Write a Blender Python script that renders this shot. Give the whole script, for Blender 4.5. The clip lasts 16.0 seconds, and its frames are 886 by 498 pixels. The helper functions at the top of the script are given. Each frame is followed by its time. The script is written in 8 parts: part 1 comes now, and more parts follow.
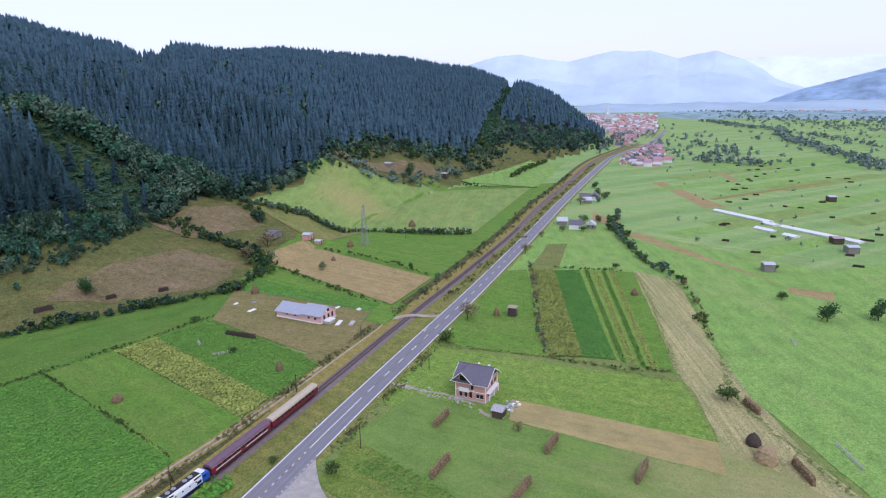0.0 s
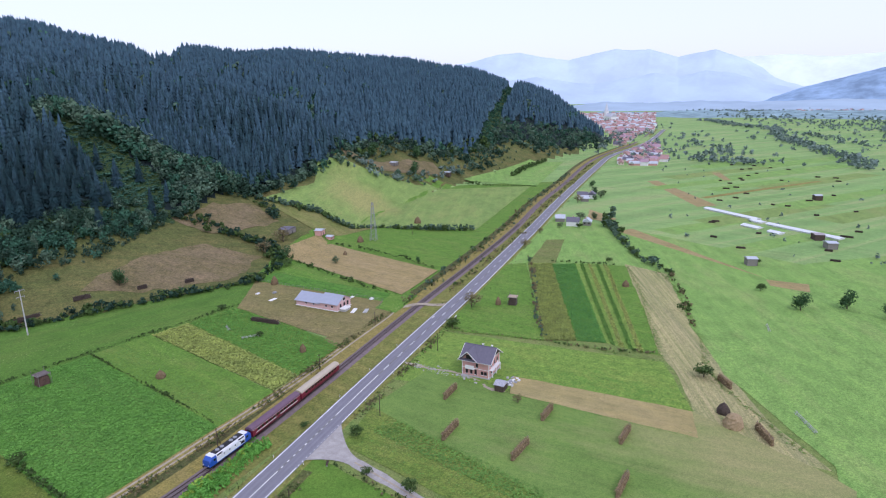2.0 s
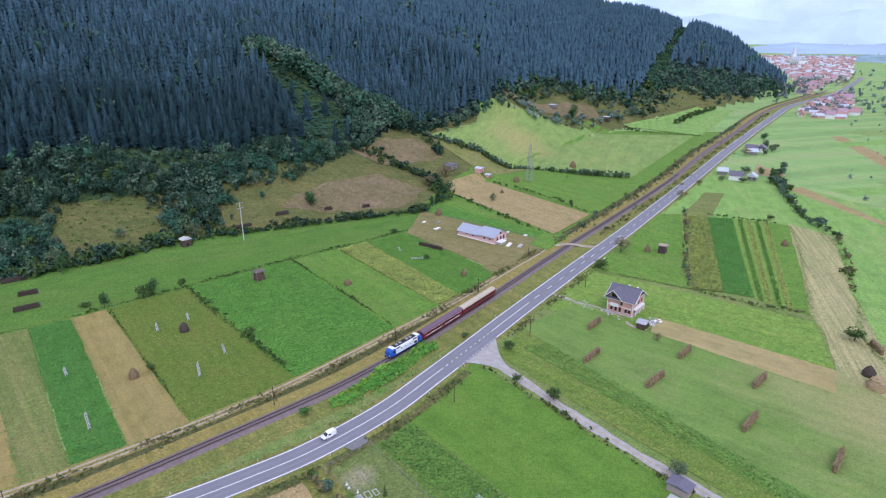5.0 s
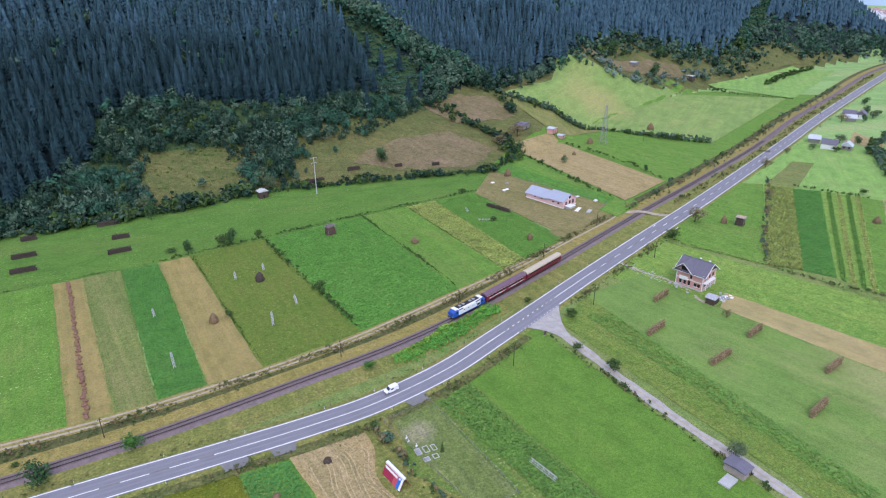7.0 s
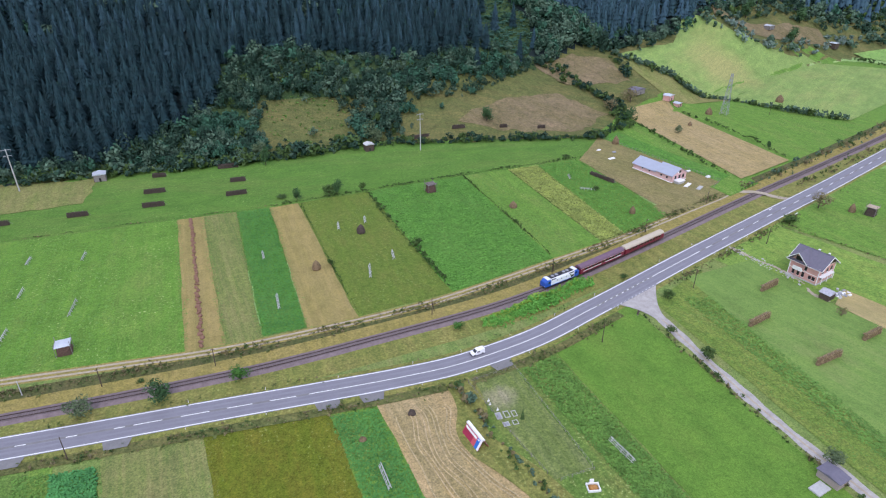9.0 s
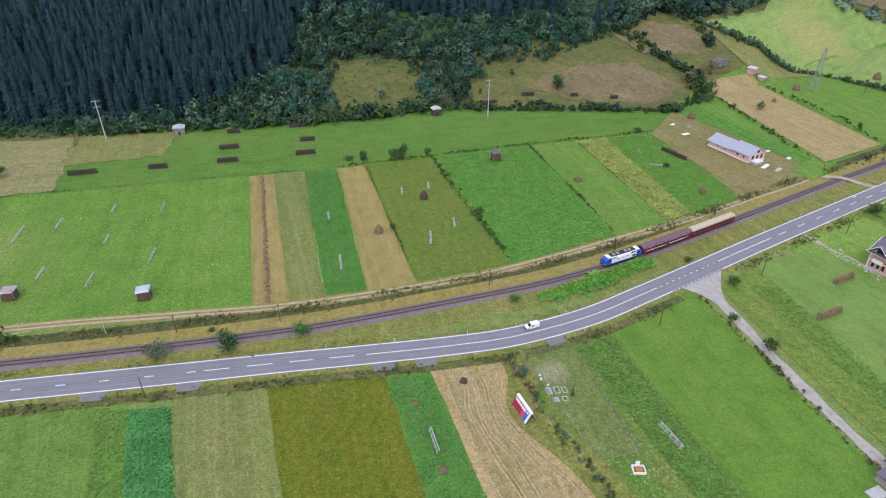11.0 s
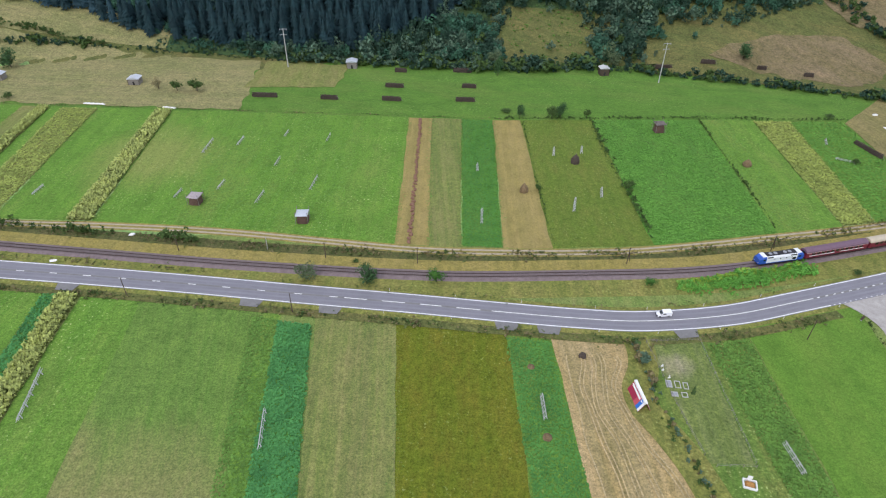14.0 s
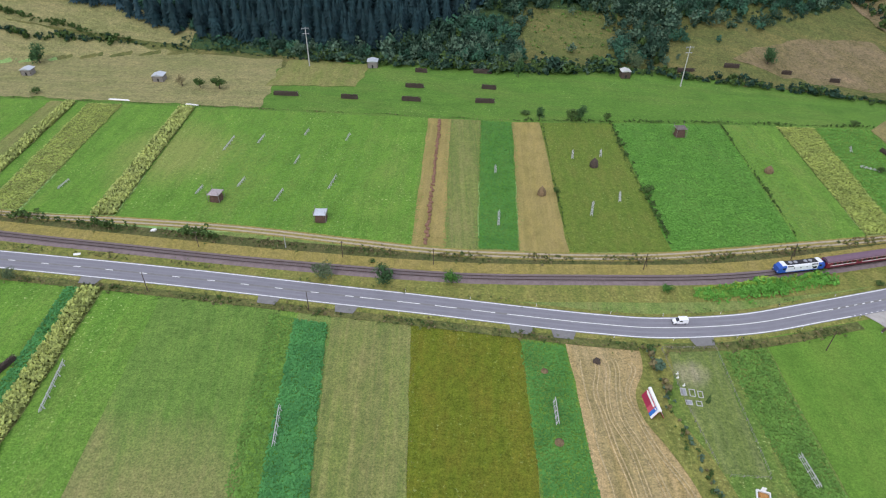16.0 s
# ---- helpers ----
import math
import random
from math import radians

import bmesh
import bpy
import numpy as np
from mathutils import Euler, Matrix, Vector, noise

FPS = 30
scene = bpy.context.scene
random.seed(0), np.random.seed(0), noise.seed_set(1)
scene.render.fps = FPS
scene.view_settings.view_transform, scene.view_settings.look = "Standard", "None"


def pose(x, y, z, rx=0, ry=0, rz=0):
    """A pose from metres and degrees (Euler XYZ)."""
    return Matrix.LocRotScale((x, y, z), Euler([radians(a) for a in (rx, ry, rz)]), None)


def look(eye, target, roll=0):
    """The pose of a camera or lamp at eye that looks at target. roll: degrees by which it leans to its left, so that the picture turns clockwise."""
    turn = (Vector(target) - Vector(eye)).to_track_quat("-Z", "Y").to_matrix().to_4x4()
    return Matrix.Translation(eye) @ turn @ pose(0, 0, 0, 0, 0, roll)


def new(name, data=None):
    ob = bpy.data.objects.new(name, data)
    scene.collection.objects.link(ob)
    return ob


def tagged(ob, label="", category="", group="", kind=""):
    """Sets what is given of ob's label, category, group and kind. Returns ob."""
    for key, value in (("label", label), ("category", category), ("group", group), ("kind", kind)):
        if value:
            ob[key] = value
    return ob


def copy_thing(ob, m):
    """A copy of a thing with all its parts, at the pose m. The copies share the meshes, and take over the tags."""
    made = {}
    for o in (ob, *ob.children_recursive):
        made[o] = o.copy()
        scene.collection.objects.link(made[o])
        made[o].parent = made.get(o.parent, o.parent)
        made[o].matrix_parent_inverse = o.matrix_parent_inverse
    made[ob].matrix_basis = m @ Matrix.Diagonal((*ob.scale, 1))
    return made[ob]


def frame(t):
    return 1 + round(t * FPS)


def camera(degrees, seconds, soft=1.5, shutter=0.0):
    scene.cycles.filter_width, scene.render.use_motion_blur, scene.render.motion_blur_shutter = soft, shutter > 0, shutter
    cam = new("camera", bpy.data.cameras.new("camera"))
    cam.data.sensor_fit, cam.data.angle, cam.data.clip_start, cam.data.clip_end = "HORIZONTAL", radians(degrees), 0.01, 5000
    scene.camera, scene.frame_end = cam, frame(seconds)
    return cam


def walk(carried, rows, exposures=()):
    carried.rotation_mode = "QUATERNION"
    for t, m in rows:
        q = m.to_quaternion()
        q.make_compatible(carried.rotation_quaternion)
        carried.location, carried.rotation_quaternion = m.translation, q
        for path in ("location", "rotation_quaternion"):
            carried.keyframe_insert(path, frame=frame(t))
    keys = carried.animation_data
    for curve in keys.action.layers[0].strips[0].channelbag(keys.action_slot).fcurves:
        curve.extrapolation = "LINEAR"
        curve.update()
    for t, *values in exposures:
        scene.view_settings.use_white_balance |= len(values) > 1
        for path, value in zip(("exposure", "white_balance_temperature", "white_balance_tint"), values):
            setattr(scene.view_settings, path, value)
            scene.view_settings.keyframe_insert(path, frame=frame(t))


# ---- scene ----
PATH = [
    (0, 43.15, 28.04, 97.69, -51.519, -14.441, -0.916),
    (0.5, 38.70, 24.66, 98.77, -51.426, -14.413, -0.919),
    (1, 33.48, 21.67, 100.24, -51.478, -14.440, -0.900),
    (1.5, 28.17, 18.30, 101.26, -51.455, -14.468, -0.908),
    (2, 22.29, 15.26, 102.40, -51.502, -14.675, -0.811),
    (2.5, 16.22, 11.95, 103.56, -51.495, -15.109, -0.760),
    (3, 11.16, 8.73, 104.39, -50.447, -16.048, -0.742),
    (3.5, 6.33, 6.16, 105.43, -47.246, -17.077, -0.582),
    (4, 3.28, 3.65, 106.21, -43.227, -18.013, -0.438),
    (4.5, 1.61, 2.54, 107.49, -40.703, -19.099, -0.350),
    (5, 0.84, 2.06, 108.51, -37.469, -20.093, -0.277),
    (5.2, 0.71, 1.80, 109.00, -36.300, -20.520, -0.260),
    (7.5, 0.70, 1.45, 112.87, -29.214, -25.313, -0.118),
    (8, 0.64, 1.48, 113.91, -26.884, -26.375, 0.029),
    (8.5, 0.64, 1.60, 114.67, -23.630, -27.401, 0.123),
    (9, 0.45, 1.50, 115.35, -20.835, -28.350, 0.228),
    (9.2, 0.40, 1.45, 115.70, -19.800, -28.722, 0.300),
    (11.5, 0.15, 1.37, 119.38, -12.406, -32.791, 0.524),
    (12, 0.00, 1.40, 120.35, -9.467, -33.705, 0.696),
    (12.5, 0.00, 1.35, 121.31, -6.143, -34.588, 0.816),
    (13, 0.00, 1.35, 122.32, -3.080, -35.472, 0.860),
    (13.5, 0.20, 1.45, 123.07, -0.427, -36.307, 0.850),
    (14, 0.29, 1.49, 123.94, 1.119, -37.104, 0.850),
    (14.5, 0.33, 1.48, 124.72, 1.937, -37.336, 0.860),
    (15, 0.44, 1.53, 124.99, 2.485, -37.285, 0.860),
    (15.5, 0.48, 1.57, 125.17, 2.854, -37.284, 0.853),
    (16, 0.48, 1.60, 125.20, 3.096, -37.276, 0.840),
]
cam = camera(71.5, 16.0, soft=1.15)


def gaze(x, y, z, yaw, pitch, roll):
    """A camera's pose from its place, heading, tilt and lean."""
    a, b = radians(yaw), radians(pitch)
    ahead = Vector((-math.sin(a) * math.cos(b), math.cos(a) * math.cos(b), math.sin(b)))
    return look((x, y, z), Vector((x, y, z)) + ahead, roll)


walk(cam, [(row[0], gaze(*row[1:])) for row in PATH], exposures=[(0, -0.27, 5850, 26), (3.5, -0.2, 5800, 26), (5, -0.06, 5750, 24), (9, 0.03, 5900, 22), (12, -0.05, 6300, 17), (16, -0.07, 6350, 15)])

# ---- world and light: bright haze with a veiled sun ----
SUN_EL, SUN_AZ = 48.0, 205.0
world = bpy.data.worlds.new("sky")
scene.world = world
world.use_nodes = True
wn, wl = world.node_tree.nodes, world.node_tree.links
sky = wn.new("ShaderNodeTexSky")
sky.sky_type, sky.sun_disc = "NISHITA", False
sky.sun_elevation, sky.sun_rotation = radians(SUN_EL), radians(SUN_AZ)
sky.air_density, sky.dust_density, sky.ozone_density = 1.0, 2.0, 1.0
wl.new(sky.outputs[0], wn["Background"].inputs[0])
wn["Background"].inputs[1].default_value = 0.06
veil = wn.new("ShaderNodeBackground")
veil.inputs[0].default_value, veil.inputs[1].default_value = (0.87, 0.94, 1.04, 1), 0.97
both = wn.new("ShaderNodeAddShader")
wl.new(wn["Background"].outputs[0], both.inputs[0])
wl.new(veil.outputs[0], both.inputs[1])
wl.new(both.outputs[0], wn["World Output"].inputs[0])
lamp = bpy.data.lights.new("sun", "SUN")
lamp.energy, lamp.angle, lamp.color = 1.0, radians(12), (1.0, 0.96, 0.9)
sun = new("sun", lamp)
e, a = radians(SUN_EL), radians(SUN_AZ)
sun.matrix_world = look((0, 0, 300), Vector((0, 0, 300)) - Vector((math.sin(a) * math.cos(e), math.cos(a) * math.cos(e), math.sin(e))))
tagged(sun, "veiled afternoon sun", "sun", kind="structure")


# ---- materials ----
def material(name, rough=0.9, metal=0.0, spec=0.3):
    m = bpy.data.materials.new(name)
    m.use_nodes = True
    b = m.node_tree.nodes["Principled BSDF"]
    b.inputs["Roughness"].default_value, b.inputs["Metallic"].default_value = rough, metal
    b.inputs["Specular IOR Level"].default_value = spec
    return m, m.node_tree.nodes, m.node_tree.links, b


def noise_fac(n, l, scale, detail=4.0, stretch=(1, 1, 1), turn=0.0, rough=0.6, local=False):
    """A grey noise in metres: scale is the size of its patches."""
    g = n.new("ShaderNodeTexCoord") if local else n.new("ShaderNodeNewGeometry")
    mp = n.new("ShaderNodeMapping")
    mp.vector_type = "TEXTURE"
    mp.inputs["Scale"].default_value = [scale / s for s in stretch]
    mp.inputs["Rotation"].default_value = (0, 0, radians(turn))
    l.new(g.outputs["Object"] if local else g.outputs["Position"], mp.inputs[0])
    t = n.new("ShaderNodeTexNoise")
    t.inputs["Scale"].default_value, t.inputs["Detail"].default_value, t.inputs["Roughness"].default_value = 1.0, detail, rough
    l.new(mp.outputs[0], t.inputs["Vector"])
    return t.outputs["Fac"]


def ramp(n, l, fac, stops):
    r = n.new("ShaderNodeValToRGB")
    while len(r.color_ramp.elements) < len(stops):
        r.color_ramp.elements.new(0.5)
    for el, (p, c) in zip(r.color_ramp.elements, stops):
        el.position, el.color = p, (*c, 1)
    l.new(fac, r.inputs[0])
    return r.outputs[0]


def mixed(n, l, fac, a, b, how="MIX"):
    m = n.new("ShaderNodeMix")
    m.data_type, m.blend_type = "RGBA", how
    for sock, v in ((m.inputs[0], fac), (m.inputs[6], a), (m.inputs[7], b)):
        if isinstance(v, (int, float)):
            sock.default_value = v
        elif isinstance(v, tuple):
            sock.default_value = (*v, 1)
        else:
            l.new(v, sock)
    return m.outputs[2]


def bumped(n, l, b, fac, strength, depth):
    k = n.new("ShaderNodeBump")
    k.inputs["Strength"].default_value, k.inputs["Distance"].default_value = strength, depth
    l.new(fac, k.inputs["Height"])
    l.new(k.outputs[0], b.inputs["Normal"])


def dim(c, k):
    return tuple(v * k for v in c)


def grass(name, col, dry=(0.21, 0.17, 0.07), dryness=0.4, rows=0.1, patch=9.0, turn=0.0, grain=0.5, deep=0.25, rough=0.95, strips=0.0, dots=0.0, worn=None, lush=None, even=0.0):
    """Meadow or crop: base colour, dry patches drawn out along the field, mowing lines, tufts and pale flower heads; worn and lush: (x, y, reach) of a place that is dry or rank; even: how closely it is cut."""
    m, n, l, b = material(name, rough, spec=0.15)
    base = ramp(n, l, noise_fac(n, l, patch * 0.5, 6, (1, 0.6, 1), turn), [(0.3, dim(col, 0.8)), (0.5, col), (0.7, (col[0] * 1.2, col[1] * 1.14, col[2] * 1.1))])

    def share(fac, gain, lift, spot=None):
        f = n.new("ShaderNodeMath")
        f.operation, f.use_clamp = "MULTIPLY_ADD", spot is None
        l.new(fac, f.inputs[0])
        f.inputs[1].default_value, f.inputs[2].default_value = gain, lift
        if spot is None:
            return f.outputs[0]
        g, d, k, a = n.new("ShaderNodeNewGeometry"), n.new("ShaderNodeVectorMath"), n.new("ShaderNodeMath"), n.new("ShaderNodeMath")
        d.operation, d.inputs[1].default_value = "DISTANCE", (spot[0], spot[1], 0)
        l.new(g.outputs["Position"], d.inputs[0])
        k.operation, k.inputs[1].default_value, k.inputs[2].default_value = "MULTIPLY_ADD", -1.4 / spot[2], 1.4
        l.new(d.outputs["Value"], k.inputs[0])
        k.use_clamp = True
        a.operation, a.use_clamp = "ADD", True
        l.new(f.outputs[0], a.inputs[0])
        l.new(k.outputs[0], a.inputs[1])
        return a.outputs[0]

    c = mixed(n, l, share(noise_fac(n, l, patch * 1.6, 7, (1, 0.35, 1), turn, rough=0.72), 2.6, -1.62 + dryness, worn), base, dry)
    if lush:
        c = mixed(n, l, share(noise_fac(n, l, 3.0, 6), 2.4, -1.9, lush), c, (col[0] * 0.62, col[1] * 0.9, col[2] * 0.75))
    if strips:
        s = ramp(n, l, noise_fac(n, l, strips, 1, (1, 0.07, 1), 67, rough=0.4), [(0.36, dim(col, 0.76)), (0.46, col), (0.5, (col[0] * 1.2, col[1] * 1.15, col[2] * 1.1)), (0.6, dim(dry, 0.95)), (0.64, dim(col, 0.9))])
        c = mixed(n, l, 0.45, c, s)
    if rows:
        c = mixed(n, l, rows, c, ramp(n, l, noise_fac(n, l, 1.3, 3, (1, 0.02, 1), turn), [(0.38, dim(col, 0.8)), (0.62, dim(dry, 1.12))]))
        c = mixed(n, l, min(1.0, rows * 4), c, ramp(n, l, noise_fac(n, l, 3.4, 2, (1, 0.015, 1), turn + 2, rough=0.5), [(0.4, (0.88, 0.91, 0.9)), (0.6, (1.12, 1.08, 1.08))]), "MULTIPLY")
    c = mixed(n, l, 1.0 - even, c, ramp(n, l, noise_fac(n, l, grain * 3.2, 5, rough=0.75), [(0.34, (0.78, 0.8, 0.78)), (0.5, (1, 1, 1)), (0.66, (1.2, 1.17, 1.14))]), "MULTIPLY")
    c = mixed(n, l, 1.0 - 0.7 * even, c, ramp(n, l, noise_fac(n, l, grain, 3, rough=0.8), [(0.33, (0.62, 0.66, 0.62)), (0.5, (1, 1, 1)), (0.67, (1.36, 1.3, 1.24))]), "MULTIPLY")
    if dots:
        spot = n.new("ShaderNodeMath")
        spot.operation = "MULTIPLY"
        l.new(ramp(n, l, noise_fac(n, l, 0.8, 2, rough=0.5), [(0.64, (0, 0, 0)), (0.7, (dots, dots, dots))]), spot.inputs[0])
        l.new(ramp(n, l, noise_fac(n, l, 20.0, 4), [(0.42, (0, 0, 0)), (0.62, (1, 1, 1))]), spot.inputs[1])
        c = mixed(n, l, spot.outputs[0], c, (0.42, 0.5, 0.2))
    l.new(c, b.inputs["Base Color"])
    bumped(n, l, b, noise_fac(n, l, grain * 1.3, 4, rough=0.7), 0.8, deep)
    return m


def plain(name, col, rough=0.7, metal=0.0, vary=0.15, scale=0.6, bump=0.02, spec=0.3, streak=(1, 1, 1), local=True):
    """A surface of one colour with wear at two scales."""
    m, n, l, b = material(name, rough, metal, spec)
    a = ramp(n, l, noise_fac(n, l, scale, 5, streak, local=local), [(0.3, dim(col, 1 - vary)), (0.7, dim(col, 1 + vary))])
    c = mixed(n, l, 0.35, a, ramp(n, l, noise_fac(n, l, scale * 0.12, 3, local=local), [(0.3, dim(col, 1 - vary * 1.5)), (0.7, dim(col, 1 + vary))]))
    l.new(c, b.inputs["Base Color"])
    if bump:
        bumped(n, l, b, noise_fac(n, l, scale * 0.15, 3, local=local), 0.5, bump)
    return m


def leafy(name, col, vary=0.35, patch=7.0, rough=0.8):
    """Foliage, each clump a little different."""
    m, n, l, b = material(name, rough, spec=0.2)
    g = n.new("ShaderNodeNewGeometry")
    one = ramp(n, l, g.outputs["Random Per Island"], [(0.0, dim(col, 1 - vary)), (0.6, col), (1.0, dim(col, 1 + vary))])
    two = ramp(n, l, noise_fac(n, l, patch, 3), [(0.35, dim(col, 0.65)), (0.65, (col[0] * 1.35, col[1] * 1.25, col[2] * 1.1))])
    l.new(mixed(n, l, 0.5, one, two), b.inputs["Base Color"])
    return m


MEADOW = grass("meadow_grass", (0.15, 0.252, 0.056), (0.31, 0.3, 0.125), 0.26, patch=17, turn=13, rows=0.06, grain=0.4, deep=0.08, worn=(206, 40, 58), even=0.5)
MARGIN = grass("margin_grass", (0.16, 0.24, 0.06), (0.27, 0.24, 0.1), 0.45, patch=7, dots=0.4)
PALE_MEADOW = grass("pale_meadow", (0.205, 0.31, 0.085), (0.33, 0.325, 0.12), 0.36, patch=18, turn=-60, worn=(385, 398, 42))
VALLEY = grass("valley_grass", (0.215, 0.375, 0.118), (0.39, 0.4, 0.185), 0.42, patch=22, strips=26.0)
LUSH = grass("lush_grass", (0.112, 0.24, 0.034), (0.215, 0.26, 0.07), 0.32, patch=13, dots=0.9, worn=(-124, 222, 34))
# Fresh green, its tone lifted further to stand for haze glare eastward.
BRIGHT = grass("fresh_grass_with_glare", (0.2, 0.36, 0.085), (0.33, 0.36, 0.14), 0.3, patch=14, turn=-56, dots=0.4)
BACK_MEADOW = grass("back_meadow", (0.094, 0.2, 0.032), (0.165, 0.21, 0.055), 0.34, patch=15, turn=80, rows=0.07, dots=0.6)
DULL_TAN = grass("olive_tan_stubble", (0.275, 0.23, 0.078), (0.35, 0.265, 0.115), 0.45, patch=8, rows=0.14, grain=0.35, deep=0.1, even=0.45)
LAWN = grass("short_grass", (0.118, 0.24, 0.036), (0.2, 0.24, 0.065), 0.36, patch=8, dots=0.5)
FINE_LAWN = grass("fine_lawn", (0.108, 0.218, 0.031), (0.165, 0.23, 0.045), 0.34, patch=12, turn=4, rows=0.05, grain=0.4, deep=0.08, even=0.3)
LANE_GRASS = grass("lane_side_grass", (0.135, 0.215, 0.038), (0.23, 0.235, 0.065), 0.42, patch=5, grain=0.6, deep=0.3, turn=8, dots=0.4)
CLOVER = grass("clover", (0.082, 0.222, 0.03), (0.15, 0.245, 0.06), 0.42, patch=7, grain=0.9, deep=0.6, dots=0.3)
STUBBLE = grass("stubble", (0.31, 0.245, 0.105), (0.46, 0.345, 0.19), 0.6, rows=0.25, patch=5, turn=4)
MOWN = grass("mown_grass", (0.155, 0.205, 0.054), (0.25, 0.215, 0.095), 0.48, rows=0.22, patch=7, turn=4)
PATCHY = grass("patchy_meadow", (0.118, 0.215, 0.042), (0.235, 0.225, 0.09), 0.2, rows=0.08, patch=10, turn=12, worn=(-74, 62, 40))
OLIVE = grass("olive_grass", (0.112, 0.148, 0.014), (0.18, 0.15, 0.022), 0.5, patch=4, rows=0.08, dots=0.35)
TAN = grass("dry_grass", (0.32, 0.255, 0.11), (0.4, 0.305, 0.165), 0.55, patch=8, rows=0.12)
HOUSE_TAN = grass("pale_mown_strip", (0.34, 0.285, 0.12), (0.42, 0.335, 0.17), 0.5, patch=9, rows=0.12, turn=13, grain=0.3, deep=0.04, even=0.6)
BAND = grass("striped_mown_band", (0.28, 0.3, 0.12), (0.45, 0.375, 0.2), 0.5, patch=9, rows=0.45, turn=-56, deep=0.1)
PASTURE = grass("dry_pasture", (0.205, 0.215, 0.085), (0.33, 0.275, 0.14), 0.6, patch=9, grain=0.8, deep=0.4, turn=85)
YARD = grass("yard_grass", (0.2, 0.185, 0.07), (0.3, 0.235, 0.115), 0.45, patch=8, turn=20)
DRY_MEADOW = grass("worn_meadow", (0.165, 0.2, 0.055), (0.28, 0.235, 0.1), 0.6, patch=6)
OCHRE = grass("ochre_slope", (0.105, 0.128, 0.04), (0.215, 0.175, 0.068), 0.5, patch=9, grain=0.9, deep=0.6, dots=0.3, turn=60)
BROWN = grass("bracken", (0.16, 0.14, 0.062), (0.255, 0.19, 0.12), 0.62, patch=8, grain=1.0, deep=0.7, turn=40)
ROUGH = grass("rough_grass", (0.11, 0.2, 0.038), (0.24, 0.22, 0.07), 0.42, patch=4, grain=0.8, deep=0.5, dots=0.8)
YELLOWISH = grass("yellow_verge", (0.26, 0.225, 0.065), (0.33, 0.26, 0.1), 0.5, patch=4)
VERGE = grass("olive_verge", (0.17, 0.195, 0.048), (0.29, 0.245, 0.085), 0.5, patch=5, grain=0.8, deep=0.4, dots=0.4)
SCRUB = grass("scrub_floor", (0.085, 0.1, 0.034), (0.17, 0.135, 0.065), 0.4, patch=5, grain=1.0, deep=0.6)
YOUNG_OLIVE = grass("yellow_green_meadow", (0.112, 0.175, 0.028), (0.18, 0.185, 0.045), 0.45, patch=5, dots=0.5)
FERN_GROUND = grass("fern_floor", (0.05, 0.092, 0.034), (0.095, 0.12, 0.045), 0.4, patch=6, grain=1.0, deep=0.7, rows=0)
PLOT_GRASS = grass("plot_grass", (0.14, 0.19, 0.05), (0.34, 0.3, 0.2), 0.12, patch=5, grain=0.6, worn=(60.5, 116, 7))
RANK = grass("rank_grass", (0.17, 0.29, 0.052), (0.27, 0.3, 0.075), 0.34, patch=6, grain=0.7, deep=0.35, turn=13, lush=(203, 92, 44))
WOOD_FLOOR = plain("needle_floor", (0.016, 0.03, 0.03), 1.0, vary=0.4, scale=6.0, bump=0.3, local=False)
CLOVER_LEAF = leafy("clover_leaves", (0.12, 0.3, 0.05), 0.35, 5.0)
CROP = leafy("potato_leaves", (0.085, 0.25, 0.055), 0.3)
DARK_CROP = leafy("dark_potato_leaves", (0.085, 0.29, 0.085), 0.3)
RIPE = leafy("ripe_maize_leaves", (0.27, 0.34, 0.085), 0.35, 5.0)
MAIZE = leafy("maize_leaves", (0.42, 0.49, 0.15), 0.35)
BEANS = leafy("yellowing_leaves", (0.32, 0.4, 0.1), 0.4)
YOUNG_WEED = leafy("yellowish_weed_leaves", (0.19, 0.24, 0.06), 0.3, 4.0)
WEEDS = leafy("weed_leaves", (0.125, 0.26, 0.05), 0.35, 4.0)
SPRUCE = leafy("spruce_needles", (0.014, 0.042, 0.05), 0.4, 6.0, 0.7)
# Middle and far spruces: distance haze is mixed into the needle colour.
HALF_HAZED_SPRUCE = leafy("half_hazed_spruce_needles", (0.025, 0.064, 0.082), 0.25, 9.0, 0.65)
HAZED_SPRUCE = leafy("hazed_spruce_needles", (0.042, 0.094, 0.13), 0.22, 16.0, 0.65)
BROADLEAF = leafy("broad_leaves", (0.03, 0.072, 0.046), 0.45, 9.0)
PALE_LEAF = leafy("pale_leaves", (0.095, 0.165, 0.11), 0.4, 9.0)
# Leaf colour of far trees and scrub, with distance haze put into it.
HAZY_LEAF = leafy("hazed_valley_leaves", (0.19, 0.27, 0.235), 0.35, 20.0)
BUSH_LEAF = leafy("bush_leaves", (0.065, 0.118, 0.032), 0.45, 3.0)
FERN_LEAF = leafy("fern_green_leaves", (0.047, 0.132, 0.082), 0.4, 5.0)
HOLLOW_FERN = leafy("pale_fern_leaves", (0.07, 0.165, 0.115), 0.3, 8.0)
VERGE_WEED = leafy("olive_weed_leaves", (0.12, 0.165, 0.05), 0.4, 3.0)
DRY_LEAF = leafy("dry_shrub_leaves", (0.2, 0.175, 0.09), 0.35, 3.0)
BARK = plain("bark", (0.09, 0.07, 0.05), 0.95, vary=0.3)
ASPHALT = plain("asphalt", (0.225, 0.22, 0.243), 0.85, vary=0.12, scale=3.0, streak=(0.25, 1, 1), local=False)
